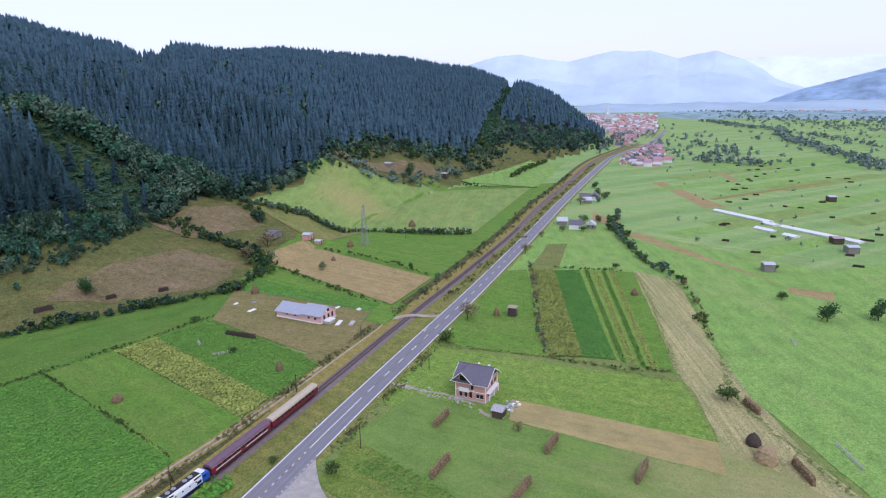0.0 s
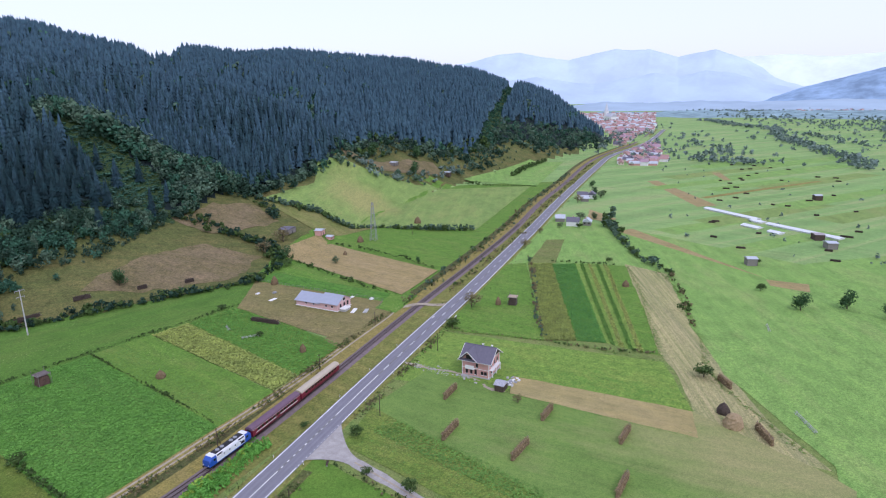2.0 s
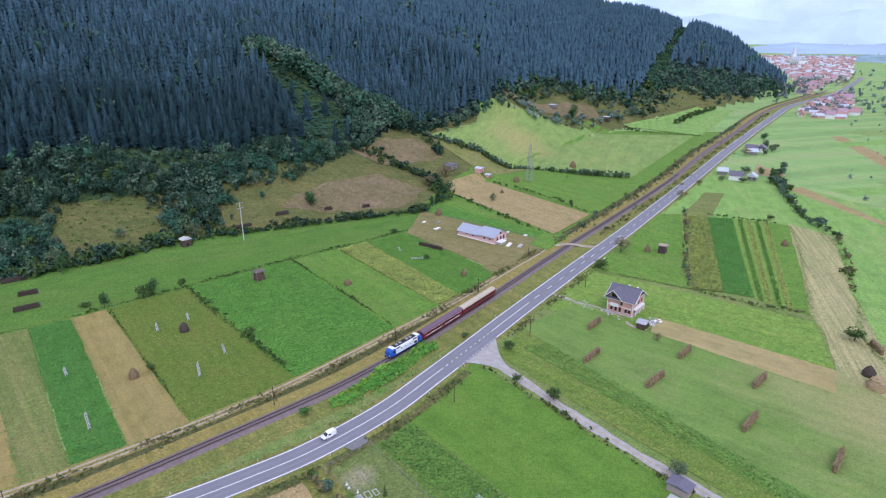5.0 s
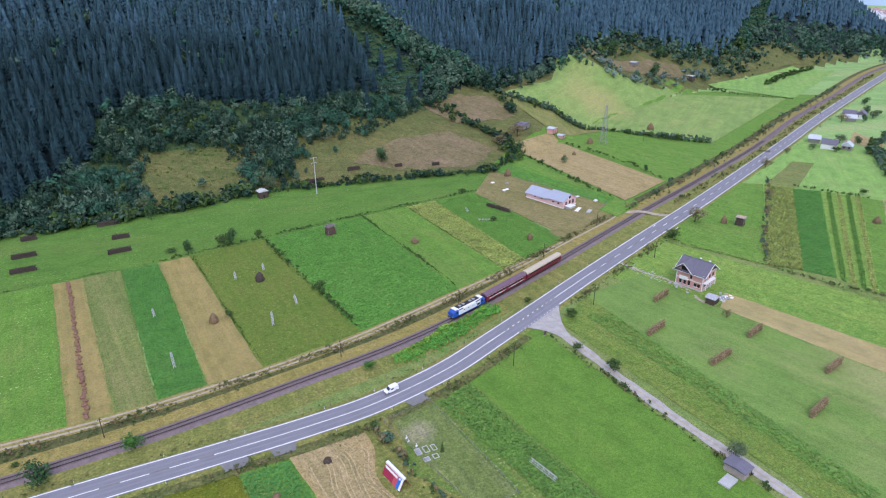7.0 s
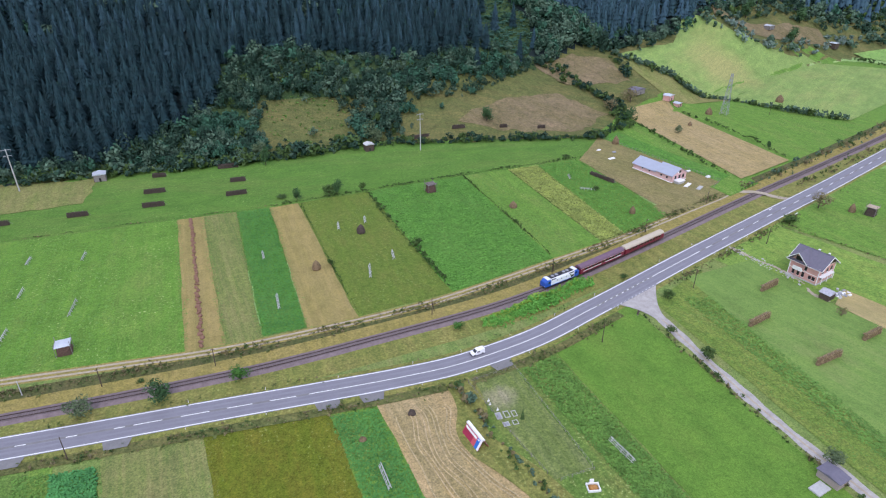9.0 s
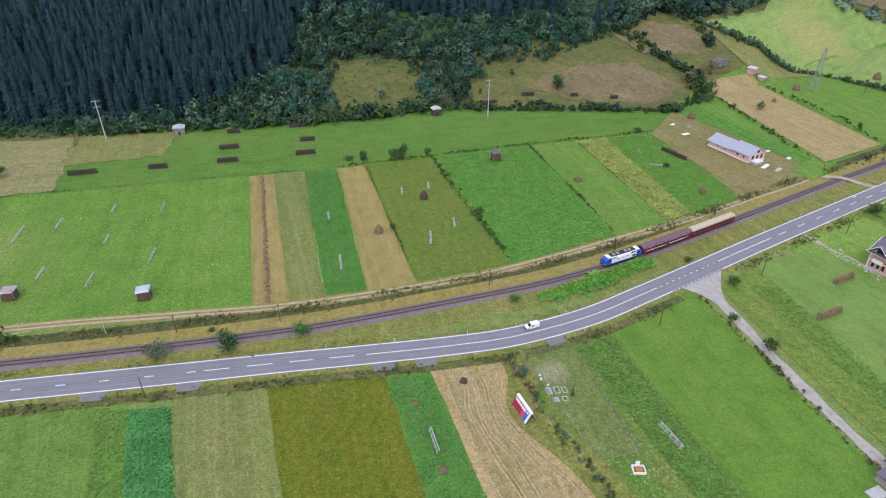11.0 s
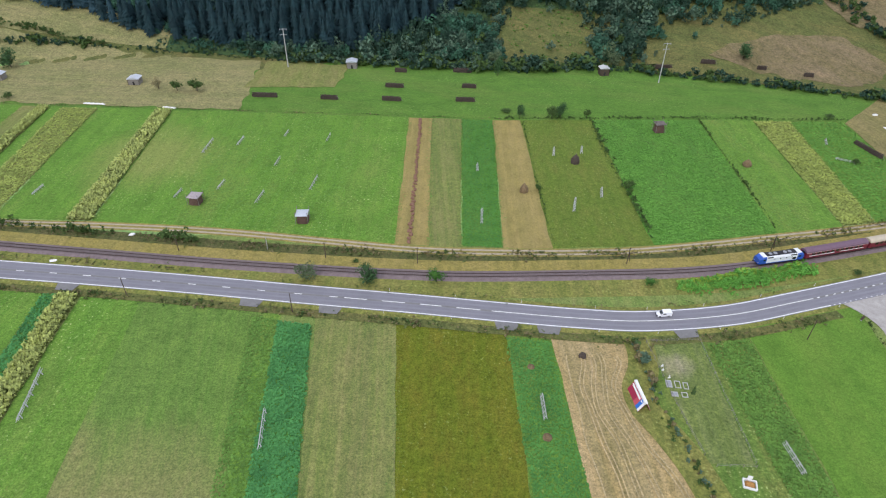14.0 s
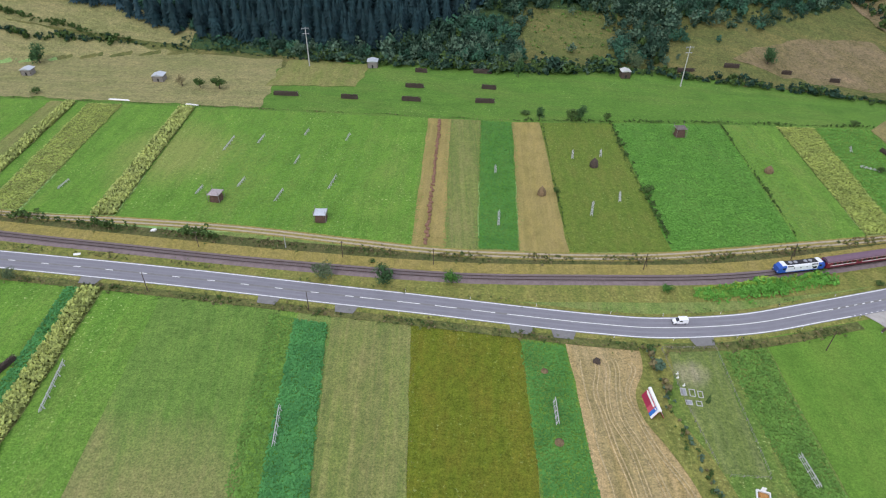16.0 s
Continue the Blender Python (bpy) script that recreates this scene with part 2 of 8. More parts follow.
TYRE_TRACK = plain("tyre_worn_asphalt", (0.205, 0.2, 0.223), 0.8, vary=0.12, scale=4.0, local=False)
PATCHED = plain("old_asphalt", (0.2, 0.195, 0.19), 0.9, vary=0.2, scale=2.0, local=False)
PAINT = plain("road_paint", (0.75, 0.75, 0.74), 0.7, vary=0.12, scale=1.2, bump=0, local=False)
BALLAST = plain("ballast", (0.2, 0.155, 0.155), 0.95, vary=0.3, scale=1.2, bump=0.08, local=False)
GRAVEL = plain("gravel", (0.39, 0.365, 0.335), 0.95, vary=0.25, scale=2.0, bump=0.03, local=False)
DIRT = plain("dirt", (0.40, 0.34, 0.25), 0.95, vary=0.25, scale=2.0, bump=0.03, local=False)
SLEEPER = plain("sleeper_concrete", (0.16, 0.135, 0.13), 0.9, vary=0.2)
STEEL = plain("rusty_rail", (0.08, 0.05, 0.042), 0.6, 0.4, vary=0.2)
HAY = plain("hay", (0.195, 0.138, 0.075), 1.0, vary=0.5, scale=0.7, bump=0.2)
OLD_HAY = plain("dark_hay", (0.078, 0.06, 0.048), 1.0, vary=0.35, scale=0.5, bump=0.12)
NEW_HAY = plain("pale_hay", (0.36, 0.27, 0.15), 1.0, vary=0.3, scale=0.5, bump=0.12)
GREY_WOOD = plain("grey_wood", (0.24, 0.22, 0.2), 0.9, vary=0.3, scale=0.4)
DARK_WOOD = plain("dark_wood", (0.09, 0.065, 0.05), 0.9, vary=0.3, scale=0.4)
TIN = plain("tin_roof", (0.55, 0.58, 0.62), 0.45, 0.3, vary=0.15, scale=1.0)
CONCRETE = plain("concrete", (0.45, 0.45, 0.43), 0.9, vary=0.15)
BRICK = plain("brick_wall", (0.58, 0.33, 0.285), 0.9, vary=0.12, scale=1.2)
PINK_BRICK = plain("pink_block_wall", (0.7, 0.47, 0.44), 0.9, vary=0.1, scale=1.2)
WHITE = plain("white_render", (0.8, 0.79, 0.77), 0.8, vary=0.06)
SLATE = plain("grey_roof_tile", (0.15, 0.14, 0.175), 0.6, vary=0.15, scale=0.8)
BARN_ROOF = plain("blue_grey_sheet", (0.40, 0.43, 0.50), 0.5, 0.2, vary=0.08, scale=2.0)
RED_ROOF = plain("red_roof", (0.43, 0.26, 0.24), 0.8, vary=0.25)
# Near-black: painted shade of openings, and the colour of doors and grilles.
DARK = plain("dark_shade_and_paint", (0.02, 0.02, 0.022), 0.4, vary=0.1)


# ---- shaping ----
def smooth_curve(pts, step):
    """Points every step metres along a Catmull-Rom curve through pts."""
    p = [np.array(q, float) for q in pts]
    p = [2 * p[0] - p[1], *p, 2 * p[-1] - p[-2]]
    dense = []
    for i in range(1, len(p) - 2):
        for u in np.linspace(0, 1, 40, endpoint=False):
            dense.append(0.5 * (2 * p[i] + (p[i + 1] - p[i - 1]) * u + (2 * p[i - 1] - 5 * p[i] + 4 * p[i + 1] - p[i + 2]) * u**2 + (3 * p[i] - p[i - 1] - 3 * p[i + 1] + p[i + 2]) * u**3))
    dense = np.array(dense + [p[-2]])
    run = np.r_[0, np.cumsum(np.linalg.norm(np.diff(dense, axis=0), axis=1))]
    s = np.arange(0, run[-1], step)
    return np.stack([np.interp(s, run, dense[:, k]) for k in range(dense.shape[1])], 1), s


def sideways(line):
    d = np.gradient(line[:, :2], axis=0)
    d /= np.linalg.norm(d, axis=1)[:, None]
    return np.stack([-d[:, 1], d[:, 0]], 1)


def mesh_of(name, verts, faces, mat, smooth=False):
    me = bpy.data.meshes.new(name)
    me.from_pydata([tuple(map(float, v)) for v in verts], [], [tuple(int(i) for i in f) for f in faces])
    if mat:
        me.materials.append(mat)
    if smooth:
        me.polygons.foreach_set("use_smooth", [True] * len(me.polygons))
    me.update()
    return me


def fast_mesh(name, verts, quads, mat, smooth=False):
    """A mesh from arrays whose faces all have the same number of corners."""
    me = bpy.data.meshes.new(name)
    k = quads.shape[1]
    me.vertices.add(len(verts))
    me.vertices.foreach_set("co", np.ascontiguousarray(verts, dtype=np.float32).ravel())
    me.loops.add(quads.size)
    me.loops.foreach_set("vertex_index", np.ascontiguousarray(quads, dtype=np.int32).ravel())
    me.polygons.add(len(quads))
    me.polygons.foreach_set("loop_start", np.arange(0, quads.size, k, dtype=np.int32))
    if smooth:
        me.polygons.foreach_set("use_smooth", np.ones(len(quads), dtype=bool))
    me.materials.append(mat)
    me.update(calc_edges=True)
    return me


def part(name, bm, mat, parent, label=""):
    me = bpy.data.meshes.new(name)
    bm.to_mesh(me)
    bm.free()
    me.materials.append(mat)
    ob = new(name, me)
    ob.parent = parent
    return tagged(ob, label)


def box(bm, x0, x1, y0, y1, z0, z1, bevel=0.0, turn=0.0):
    g = bmesh.ops.create_cube(bm, size=1.0, matrix=Matrix.Translation(((x0 + x1) / 2, (y0 + y1) / 2, (z0 + z1) / 2)) @ Matrix.Diagonal((x1 - x0, y1 - y0, z1 - z0, 1)))
    if turn:
        bmesh.ops.rotate(bm, verts=g["verts"], cent=((x0 + x1) / 2, (y0 + y1) / 2, 0), matrix=Matrix.Rotation(turn, 3, "Z"))
    if bevel:
        es = list({ed for v in g["verts"] for ed in v.link_edges})
        bmesh.ops.bevel(bm, geom=es, offset=bevel, segments=1, affect="EDGES")
    return g


def boxed(*dims, bevel=0.0):
    bm = bmesh.new()
    box(bm, *dims, bevel=bevel)
    return bm


def prism(profile, y0, y1, axis="y"):
    """A solid from a profile in x and z, drawn out along y (or in y and z along x)."""
    bm = bmesh.new()
    put = (lambda p, q: (p[0], q, p[1])) if axis == "y" else (lambda p, q: (q, p[0], p[1]))
    a = [bm.verts.new(put(p, y0)) for p in profile]
    b = [bm.verts.new(put(p, y1)) for p in profile]
    bm.faces.new(a)
    bm.faces.new(b[::-1])
    for i in range(len(a)):
        j = (i + 1) % len(a)
        bm.faces.new((a[j], a[i], b[i], b[j]))
    bmesh.ops.recalc_face_normals(bm, faces=bm.faces)
    return bm


def rod(bm, p, q, r0, r1=None, sides=6):
    p, q = Vector(p), Vector(q)
    g = bmesh.ops.create_cone(bm, cap_ends=True, segments=sides, radius1=r0, radius2=r0 if r1 is None else r1, depth=(q - p).length)
    turn = (q - p).to_track_quat("Z", "Y").to_matrix().to_4x4()
    bmesh.ops.transform(bm, verts=g["verts"], matrix=Matrix.Translation((p + q) / 2) @ turn)


def rodded(*rods, sides=6):
    bm = bmesh.new()
    for q in rods:
        rod(bm, *q, sides=sides)
    return bm


def thing(name, x, y, z=0.0, turn=0.0, label="", category="", group="", kind=""):
    ob = new(name)
    ob.matrix_basis = pose(x, y, z, 0, 0, turn)
    return tagged(ob, label, category, group, kind)


# ---- the ground: a flat valley floor with a wooded hill along it ----
HUB = (22.0, 15.0)
AZ = [-180, -100, -60, -40, -20, -4, 8, 20, 30, 40, 48, 55, 60, 64, 66.5, 70, 180]
FOOT_R = [500, 500, 470, 400, 345, 335, 335, 325, 350, 400, 560, 720, 860, 1000, 1150, 1200, 1200]
RIDGE_R = [900, 900, 860, 800, 760, 740, 780, 850, 940, 1010, 1060, 1120, 1165, 1190, 1200, 1300, 1300]
TOP_AZ = [-180, -100, -60, -40, -20, -4, 8, 15, 20, 24, 26.2, 27.0, 29.0, 29.8, 34, 38, 41, 45, 50, 54, 57.6, 59, 61.6, 63.5, 65, 66.5, 70, 180]
TOP_H = [60, 90, 130, 150, 155, 160, 164, 164, 161, 150, 143, 135, 134, 145, 142, 146, 141, 138, 130, 120, 100, 96, 76, 48, 24, 4, 0, 0]
# crests of the side spurs that run down from the ridge, and the hollow behind the middle one
SPUR_MID = [(398, 436), (375, 455), (378, 490), (356, 548), (332, 566), (318, 640)]
SPUR_LEAFY = [(252, 404), (251, 440), (243, 464), (228, 478), (212, 492), (203, 506)]
SPUR_WEST = [(170, 392), (190, 447), (212, 515), (222, 575)]
HOLLOW = [(446, 480), (440, 560), (405, 640), (370, 720)]


def polar(x, y):
    dx, dy = np.asarray(x, float) - HUB[0], np.asarray(y, float) - HUB[1]
    return np.degrees(np.arctan2(dx, dy)), np.hypot(dx, dy)


def off_line(x, y, line):
    """The distance of points from a broken line."""
    p, best = np.stack([np.asarray(x, float), np.asarray(y, float)], -1), np.inf
    for a, b in zip(np.array(line[:-1], float), np.array(line[1:], float)):
        d = b - a
        t = np.clip(((p - a) @ d) / (d @ d), 0, 1)
        best = np.minimum(best, np.linalg.norm(p - a - t[..., None] * d, axis=-1))
    return best


def terrain(x, y):
    az, r = polar(x, y)
    f, g, h = np.interp(az, AZ, FOOT_R), np.interp(az, AZ, RIDGE_R), np.interp(az, TOP_AZ, TOP_H)
    u = np.clip((r - f) / (g - f), 0, 1)
    s = u**1.15 * (1 - 0.25 * u**3) / 0.75
    s = np.where(r > g, np.where(az > 60, np.maximum(0, 1 - (r - g) / 160), np.maximum(0.35, 1 - (r - g) / 900)), s)
    spurs = 20 * np.exp(-((off_line(x, y, SPUR_MID) / 42) ** 2)) * np.clip((r - 545) / 50, 0, 1) + 12 * np.exp(-((off_line(x, y, SPUR_LEAFY) / 24) ** 2)) * np.clip((r - 440) / 40, 0, 1)
    spurs += 9 * np.exp(-((off_line(x, y, SPUR_WEST) / 32) ** 2)) * np.clip((r - 400) / 40, 0, 1) - 14 * np.exp(-((off_line(x, y, HOLLOW) / 42) ** 2)) * np.clip((r - 600) / 50, 0, 1)
    return h * np.where(u <= 0, 0, s) + spurs


WOOD_AZ = [-70, -50, -37.5, -30, -20, -8, 4, 11, 19, 25, 29, 34, 39, 41.0, 42.6, 43.3, 45, 47.6, 50.7, 53.7, 55.4, 56.3, 57.2, 58.2, 60.7, 63.1, 64.5, 66, 68]
WOOD_R = [580, 515, 446, 390, 341, 322, 330, 338, 362, 403, 440, 470, 520, 548, 578, 640, 662, 690, 714, 750, 768, 840, 872, 884, 930, 1000, 1062, 1150, 1250]
# the lower limit of the spruces on the near slope
SPRUCE_X = [-330, -229, -163, -105, -54, -24, -9, 2, 12, 42, 72, 103, 135, 166, 180, 188, 192, 200, 240]
SPRUCE_Y = [372, 357, 351, 347, 350, 365, 375, 392, 425, 440, 436, 424, 412, 406, 408, 430, 460, 500, 520]
FERN_PLOT = [(194, 498), (206, 486), (224, 470), (236, 452), (238, 424), (214, 410), (188, 414), (194, 440), (193, 462)]
GLADE = [(22, 338), (24, 366), (32, 384), (47, 396), (71, 386), (84, 358), (82, 338)]


def within(x, y, ring):
    """Which points lie in a closed ring."""
    odd = np.zeros(np.shape(x), bool)
    for (xa, ya), (xb, yb) in zip(ring, ring[1:] + ring[:1]):
        if ya != yb:
            odd ^= ((ya > y) != (yb > y)) & (x < (xb - xa) * (y - ya) / (yb - ya) + xa)
    return odd


def build_ground():
    rr = np.r_[0.01, np.arange(60, 300, 40), np.arange(300, 560, 6), np.arange(560, 1260, 14), np.geomspace(1270, 4900, 26)]
    deg = np.r_[np.arange(-76, 70, 0.7), np.arange(70, 284, 4.0)]
    a, r = np.meshgrid(np.radians(deg), rr)
    x, y = HUB[0] + r * np.sin(a), HUB[1] + r * np.cos(a)
    v = np.stack([x.ravel(), y.ravel(), terrain(x, y).ravel()], 1)
    m, k = len(rr), len(deg)
    i, j = np.meshgrid(np.arange(m - 1), np.arange(k), indexing="ij")
    i, j, jn = i.ravel(), j.ravel(), (j.ravel() + 1) % k
    q = np.stack([i * k + j, (i + 1) * k + j, (i + 1) * k + jn, i * k + jn], 1)
    me = fast_mesh("ground", v, q, VALLEY, True)
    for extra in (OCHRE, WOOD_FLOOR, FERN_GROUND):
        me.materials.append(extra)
    mid = v[q].mean(1)
    az, far = polar(mid[:, 0], mid[:, 1])
    wave = np.array([noise.noise((p[0] * 0.05, p[1] * 0.05, 0)) for p in mid])
    kind = np.zeros(len(q), dtype=np.int32)
    kind[(az > -14) & (az < 64) & (far > np.interp(az, AZ, FOOT_R) - 4 + 5 * wave) & (far < 1250)] = 1
    kind[(az > -62) & (az <= -14) & (far > np.interp(az, WOOD_AZ, WOOD_R) - 60)] = 1
    wood = np.interp(az, WOOD_AZ, WOOD_R) + np.interp(az, [-3, 0, 12, 22, 25], [2, 42, 46, 30, 6])
    clearing = (np.abs(az - 28) < 1.1) & (far > np.interp(az, AZ, RIDGE_R) - 40)
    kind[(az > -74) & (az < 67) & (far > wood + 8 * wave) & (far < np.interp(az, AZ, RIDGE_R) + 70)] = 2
    gash = (np.abs(az - np.interp(far, [700, 800, 875, 946, 1020, 1180], [53.8, 54.9, 55.7, 56.5, 57.2, 58.1])) < 0.6) & (far > 780) & (far < 1220)
    scrubby = (mid[:, 0] > -70) & (mid[:, 0] < 225) & (mid[:, 1] < np.interp(mid[:, 0], SPRUCE_X, SPRUCE_Y) + 3)
    kind[scrubby & (kind == 2)] = 3
    kind[clearing | within(mid[:, 0], mid[:, 1], GLADE)] = 1
    kind[gash | within(mid[:, 0], mid[:, 1], FERN_PLOT)] = 3
    me.polygons.foreach_set("material_index", kind)
    tagged(new("ground", me), "broad grassy valley floor rising to a wooded hill", "ground", kind="structure")


build_ground()


LAID = []


def patch(name, corners, mat, label, z=0.03, cell=4.0, ragged=0.55, category="field", kind="structure"):
    """A field with four corners, laid on the ground, its edges a little uneven."""
    c = [np.array(p, float) for p in corners]
    nu = max(2, int(max(np.linalg.norm(c[1] - c[0]), np.linalg.norm(c[2] - c[3])) / cell) + 1)
    nv = max(2, int(max(np.linalg.norm(c[3] - c[0]), np.linalg.norm(c[2] - c[1])) / cell) + 1)
    u, v = np.meshgrid(np.linspace(0, 1, nu), np.linspace(0, 1, nv))
    u, v = u.ravel()[:, None], v.ravel()[:, None]
    p = (1 - v) * ((1 - u) * c[0] + u * c[1]) + v * ((1 - u) * c[3] + u * c[2])
    for q in p:
        w = noise.noise_vector((q[0] * 0.12, q[1] * 0.12, 3.0))
        q += np.array((w[0], w[1])) * ragged
    h = terrain(p[:, 0], p[:, 1])
    mid = p.mean(0)
    LAID.append(name)
    co = np.c_[p - mid, h + z + 0.0018 * (len(LAID) % 63)]
    f = [(j * nu + i, j * nu + i + 1, (j + 1) * nu + i + 1, (j + 1) * nu + i) for j in range(nv - 1) for i in range(nu - 1)]
    ob = new(name, mesh_of(name, co, f, mat))
    ob.location = (mid[0], mid[1], 0)
    return tagged(ob, label, category, kind=kind)


def ribbon(name, line, left, right, mat, z, label="", category="", kind="structure", parent=None, s0=None, s1=None, s=None):
    """A band along a line, from left to right of it, at height z (numbers, or one for each point)."""
    keep = np.ones(len(line), bool) if s0 is None else (s >= s0) & (s <= s1)
    n = sideways(line)[keep]
    p = line[keep]
    lo, ro = np.broadcast_to(left, (len(line),))[keep], np.broadcast_to(right, (len(line),))[keep]
    a, b = p[:, :2] + n * lo[:, None], p[:, :2] + n * ro[:, None]
    za, zb = z if isinstance(z, tuple) else (z, z)
    za, zb = (np.broadcast_to(q, (len(line),))[keep] for q in (za, zb))
    v = np.r_[np.c_[a, za], np.c_[b, zb]]
    k = len(a)
    f = [(i, k + i, k + i + 1, i + 1) for i in range(k - 1)]
    ob = new(name, mesh_of(name, v, f, mat))
    ob.parent = parent
    return tagged(ob, label, category, kind=kind)


# ---- road and railway ----
ROAD_PTS = [(-420, 166), (-300, 158), (-220, 153), (-146, 148.5), (-91.5, 144.6), (-44.5, 140.4), (-11.5, 137.6), (15.5, 135.0), (38, 133.2), (57, 132.9), (82, 136.4), (105, 143.2), (129, 150.8), (162.5, 161.6), (217, 178.4), (284, 198.8), (410, 239.5), (556, 288), (797, 363), (918, 396), (1150, 430), (1500, 520)]
RAIL_PTS = [(-420, 187), (-300, 176), (-220, 168), (-154, 161.1), (-113.9, 157.6), (-75, 154.4), (-37.8, 152.2), (-10, 151.3), (7, 151.4), (34, 153), (76, 156.4), (110, 163.2), (147, 173.6), (178, 183), (211, 193.2), (247, 204), (311, 222.4), (404, 251), (510, 289), (626, 325), (860, 398), (1150, 450), (1500, 545)]
ROAD, ROAD_S = smooth_curve(ROAD_PTS, 2.0)
RAIL, RAIL_S = smooth_curve(RAIL_PTS, 2.0)


def s_at(line, s, x):
    return float(np.interp(x, line[:, 0], s))


ROAD_Z, RAIL_Z = 0.35, 0.75


def build_road():
    road = ribbon("road", ROAD, 4.35, -4.35, ASPHALT, ROAD_Z, "grey asphalt country road with white markings", "road")
    for o, w, mat in ((-2.75, 0.42, TYRE_TRACK), (-1.15, 0.42, TYRE_TRACK), (1.15, 0.42, TYRE_TRACK), (2.75, 0.42, TYRE_TRACK), (0.0, 0.35, PATCHED)):
        ribbon("wheel_track", ROAD, o + w, o - w, mat, ROAD_Z + 0.006, kind="", parent=road)
    for side in (1, -1):
        ribbon("road_shoulder", ROAD, side * 4.35, side * 6.2, VERGE, (ROAD_Z - 0.01, 0.0), "grassy road shoulder sloping to the fields", "verge")
    ribbon("edge_line", ROAD, 3.95 + 0.17, 3.95 - 0.17, PAINT, ROAD_Z + 0.015, "white edge line", "road marking")
    fine, fs = smooth_curve(ROAD_PTS, 0.5)
    mouth0, mouth1 = s_at(fine, fs, 113.5), s_at(fine, fs, 137.0)
    for a, b in ((0, mouth0), (mouth1, fs[-1])):
        ribbon("edge_line", fine, -3.95 + 0.17, -3.95 - 0.17, PAINT, ROAD_Z + 0.015, "white edge line", "road marking", s0=a, s1=b, s=fs)
    bend0, bend1 = s_at(fine, fs, 12), s_at(fine, fs, 170)
    for a, b in ((bend0, mouth0 - 3), (mouth1 + 3, bend1)):
        ribbon("centre_line", fine, 0.14, -0.14, PAINT, ROAD_Z + 0.015, "solid white centre line through the bend", "road marking", s0=a, s1=b, s=fs)
    at = [(q, 3.0, 0.0) for q in np.arange(s_at(fine, fs, -260), s_at(fine, fs, -34), 11.2)]
    at += [(q, 7.4, 0.0) for q in np.arange(s_at(fine, fs, -32), bend0, 11.3)]
    at += [(q, 5.0, 0.0) for q in np.arange(bend1 + 4, bend1 + 560, 12.0)]
    at += [(q, 1.5, 0.0) for q in np.arange(mouth0 - 2, mouth1 + 2, 3.0)]
    at += [(q, 1.0, -3.95) for q in np.arange(mouth0 + 0.5, mouth1 - 0.5, 2.0)]
    for q, ln, o in at:
        ribbon("lane_dash", fine, o + 0.14, o - 0.14, PAINT, ROAD_Z + 0.015, s0=q, s1=q + ln, s=fs, kind="", parent=road)


build_road()


def build_railway():
    n = sideways(RAIL)
    prof = [(-2.7, 0.0), (-1.6, RAIL_Z - 0.28), (1.6, RAIL_Z - 0.28), (2.7, 0.0)]
    k = len(RAIL)
    v = np.concatenate([np.c_[RAIL + n * o, np.full(k, z)] for o, z in prof])
    f = [(c * k + i, c * k + i + 1, (c + 1) * k + i + 1, (c + 1) * k + i) for c in range(3) for i in range(k - 1)]
    bed = tagged(new("railway_bed", mesh_of("railway_bed", v, [q[::-1] for q in f], BALLAST)), "brown stone ballast bed of a single railway track", "railway", kind="structure")
    fine, fs = smooth_curve(RAIL_PTS, 0.65)
    fn = sideways(fine)
    for side in (1, -1):
        o = 0.755 * side
        vv, ff = [], []
        for i in range(len(fine)):
            for w, z in ((-0.07, RAIL_Z - 0.17), (-0.045, RAIL_Z), (0.045, RAIL_Z), (0.07, RAIL_Z - 0.17)):
                p = fine[i] + fn[i] * (o + w)
                vv.append((p[0], p[1], z))
        for i in range(len(fine) - 1):
            for c in range(3):
                ff.append((i * 4 + c, (i + 1) * 4 + c, (i + 1) * 4 + c + 1, i * 4 + c + 1))
        rail = new("rail", mesh_of("rail", vv, ff, STEEL))
        rail.parent = bed
    s0, s1 = s_at(fine, fs, -95), s_at(fine, fs, 90)
    bm = bmesh.new()
    box(bm, -0.13, 0.13, -1.25, 1.25, RAIL_Z - 0.34, RAIL_Z - 0.16, 0.03)
    me = bpy.data.meshes.new("sleeper")
    bm.to_mesh(me)
    bm.free()
    me.materials.append(SLEEPER)
    vv, ff = [], []
    cv = np.array([w.co[:] for w in me.vertices])
    cf = [tuple(p.vertices) for p in me.polygons]
    for i in range(len(fine)):
        t = math.atan2(-fn[i][0], fn[i][1])
        if s0 <= fs[i] <= s1:
            ob = new("sleeper", me)
            ob.parent, ob.matrix_basis = bed, pose(fine[i][0], fine[i][1], 0, 0, 0, math.degrees(t))
        elif -230 < fine[i][0] < 420:
            base = len(vv)
            c, s = math.cos(t), math.sin(t)
            vv += [(fine[i][0] + q[0] * c - q[1] * s, fine[i][1] + q[0] * s + q[1] * c, q[2]) for q in cv]
            ff += [tuple(base + w for w in p) for p in cf]
    far = new("sleepers_beyond", mesh_of("sleepers_beyond", vv, ff, SLEEPER))
    far.parent = bed
    tagged(far, kind="stuff")


build_railway()
ribbon("rail_verge", RAIL, 7.8, 2.6, YELLOWISH, 0.045, "yellow mown strip beside the railway", "verge")
ribbon("ditch", RAIL, 12.5, 7.8, SCRUB, 0.05, "overgrown ditch between railway and dirt track", "ditch")
ribbon("rail_verge", RAIL, -2.6, -10.5, VERGE, 0.045, "rough grass between railway and road", "verge")
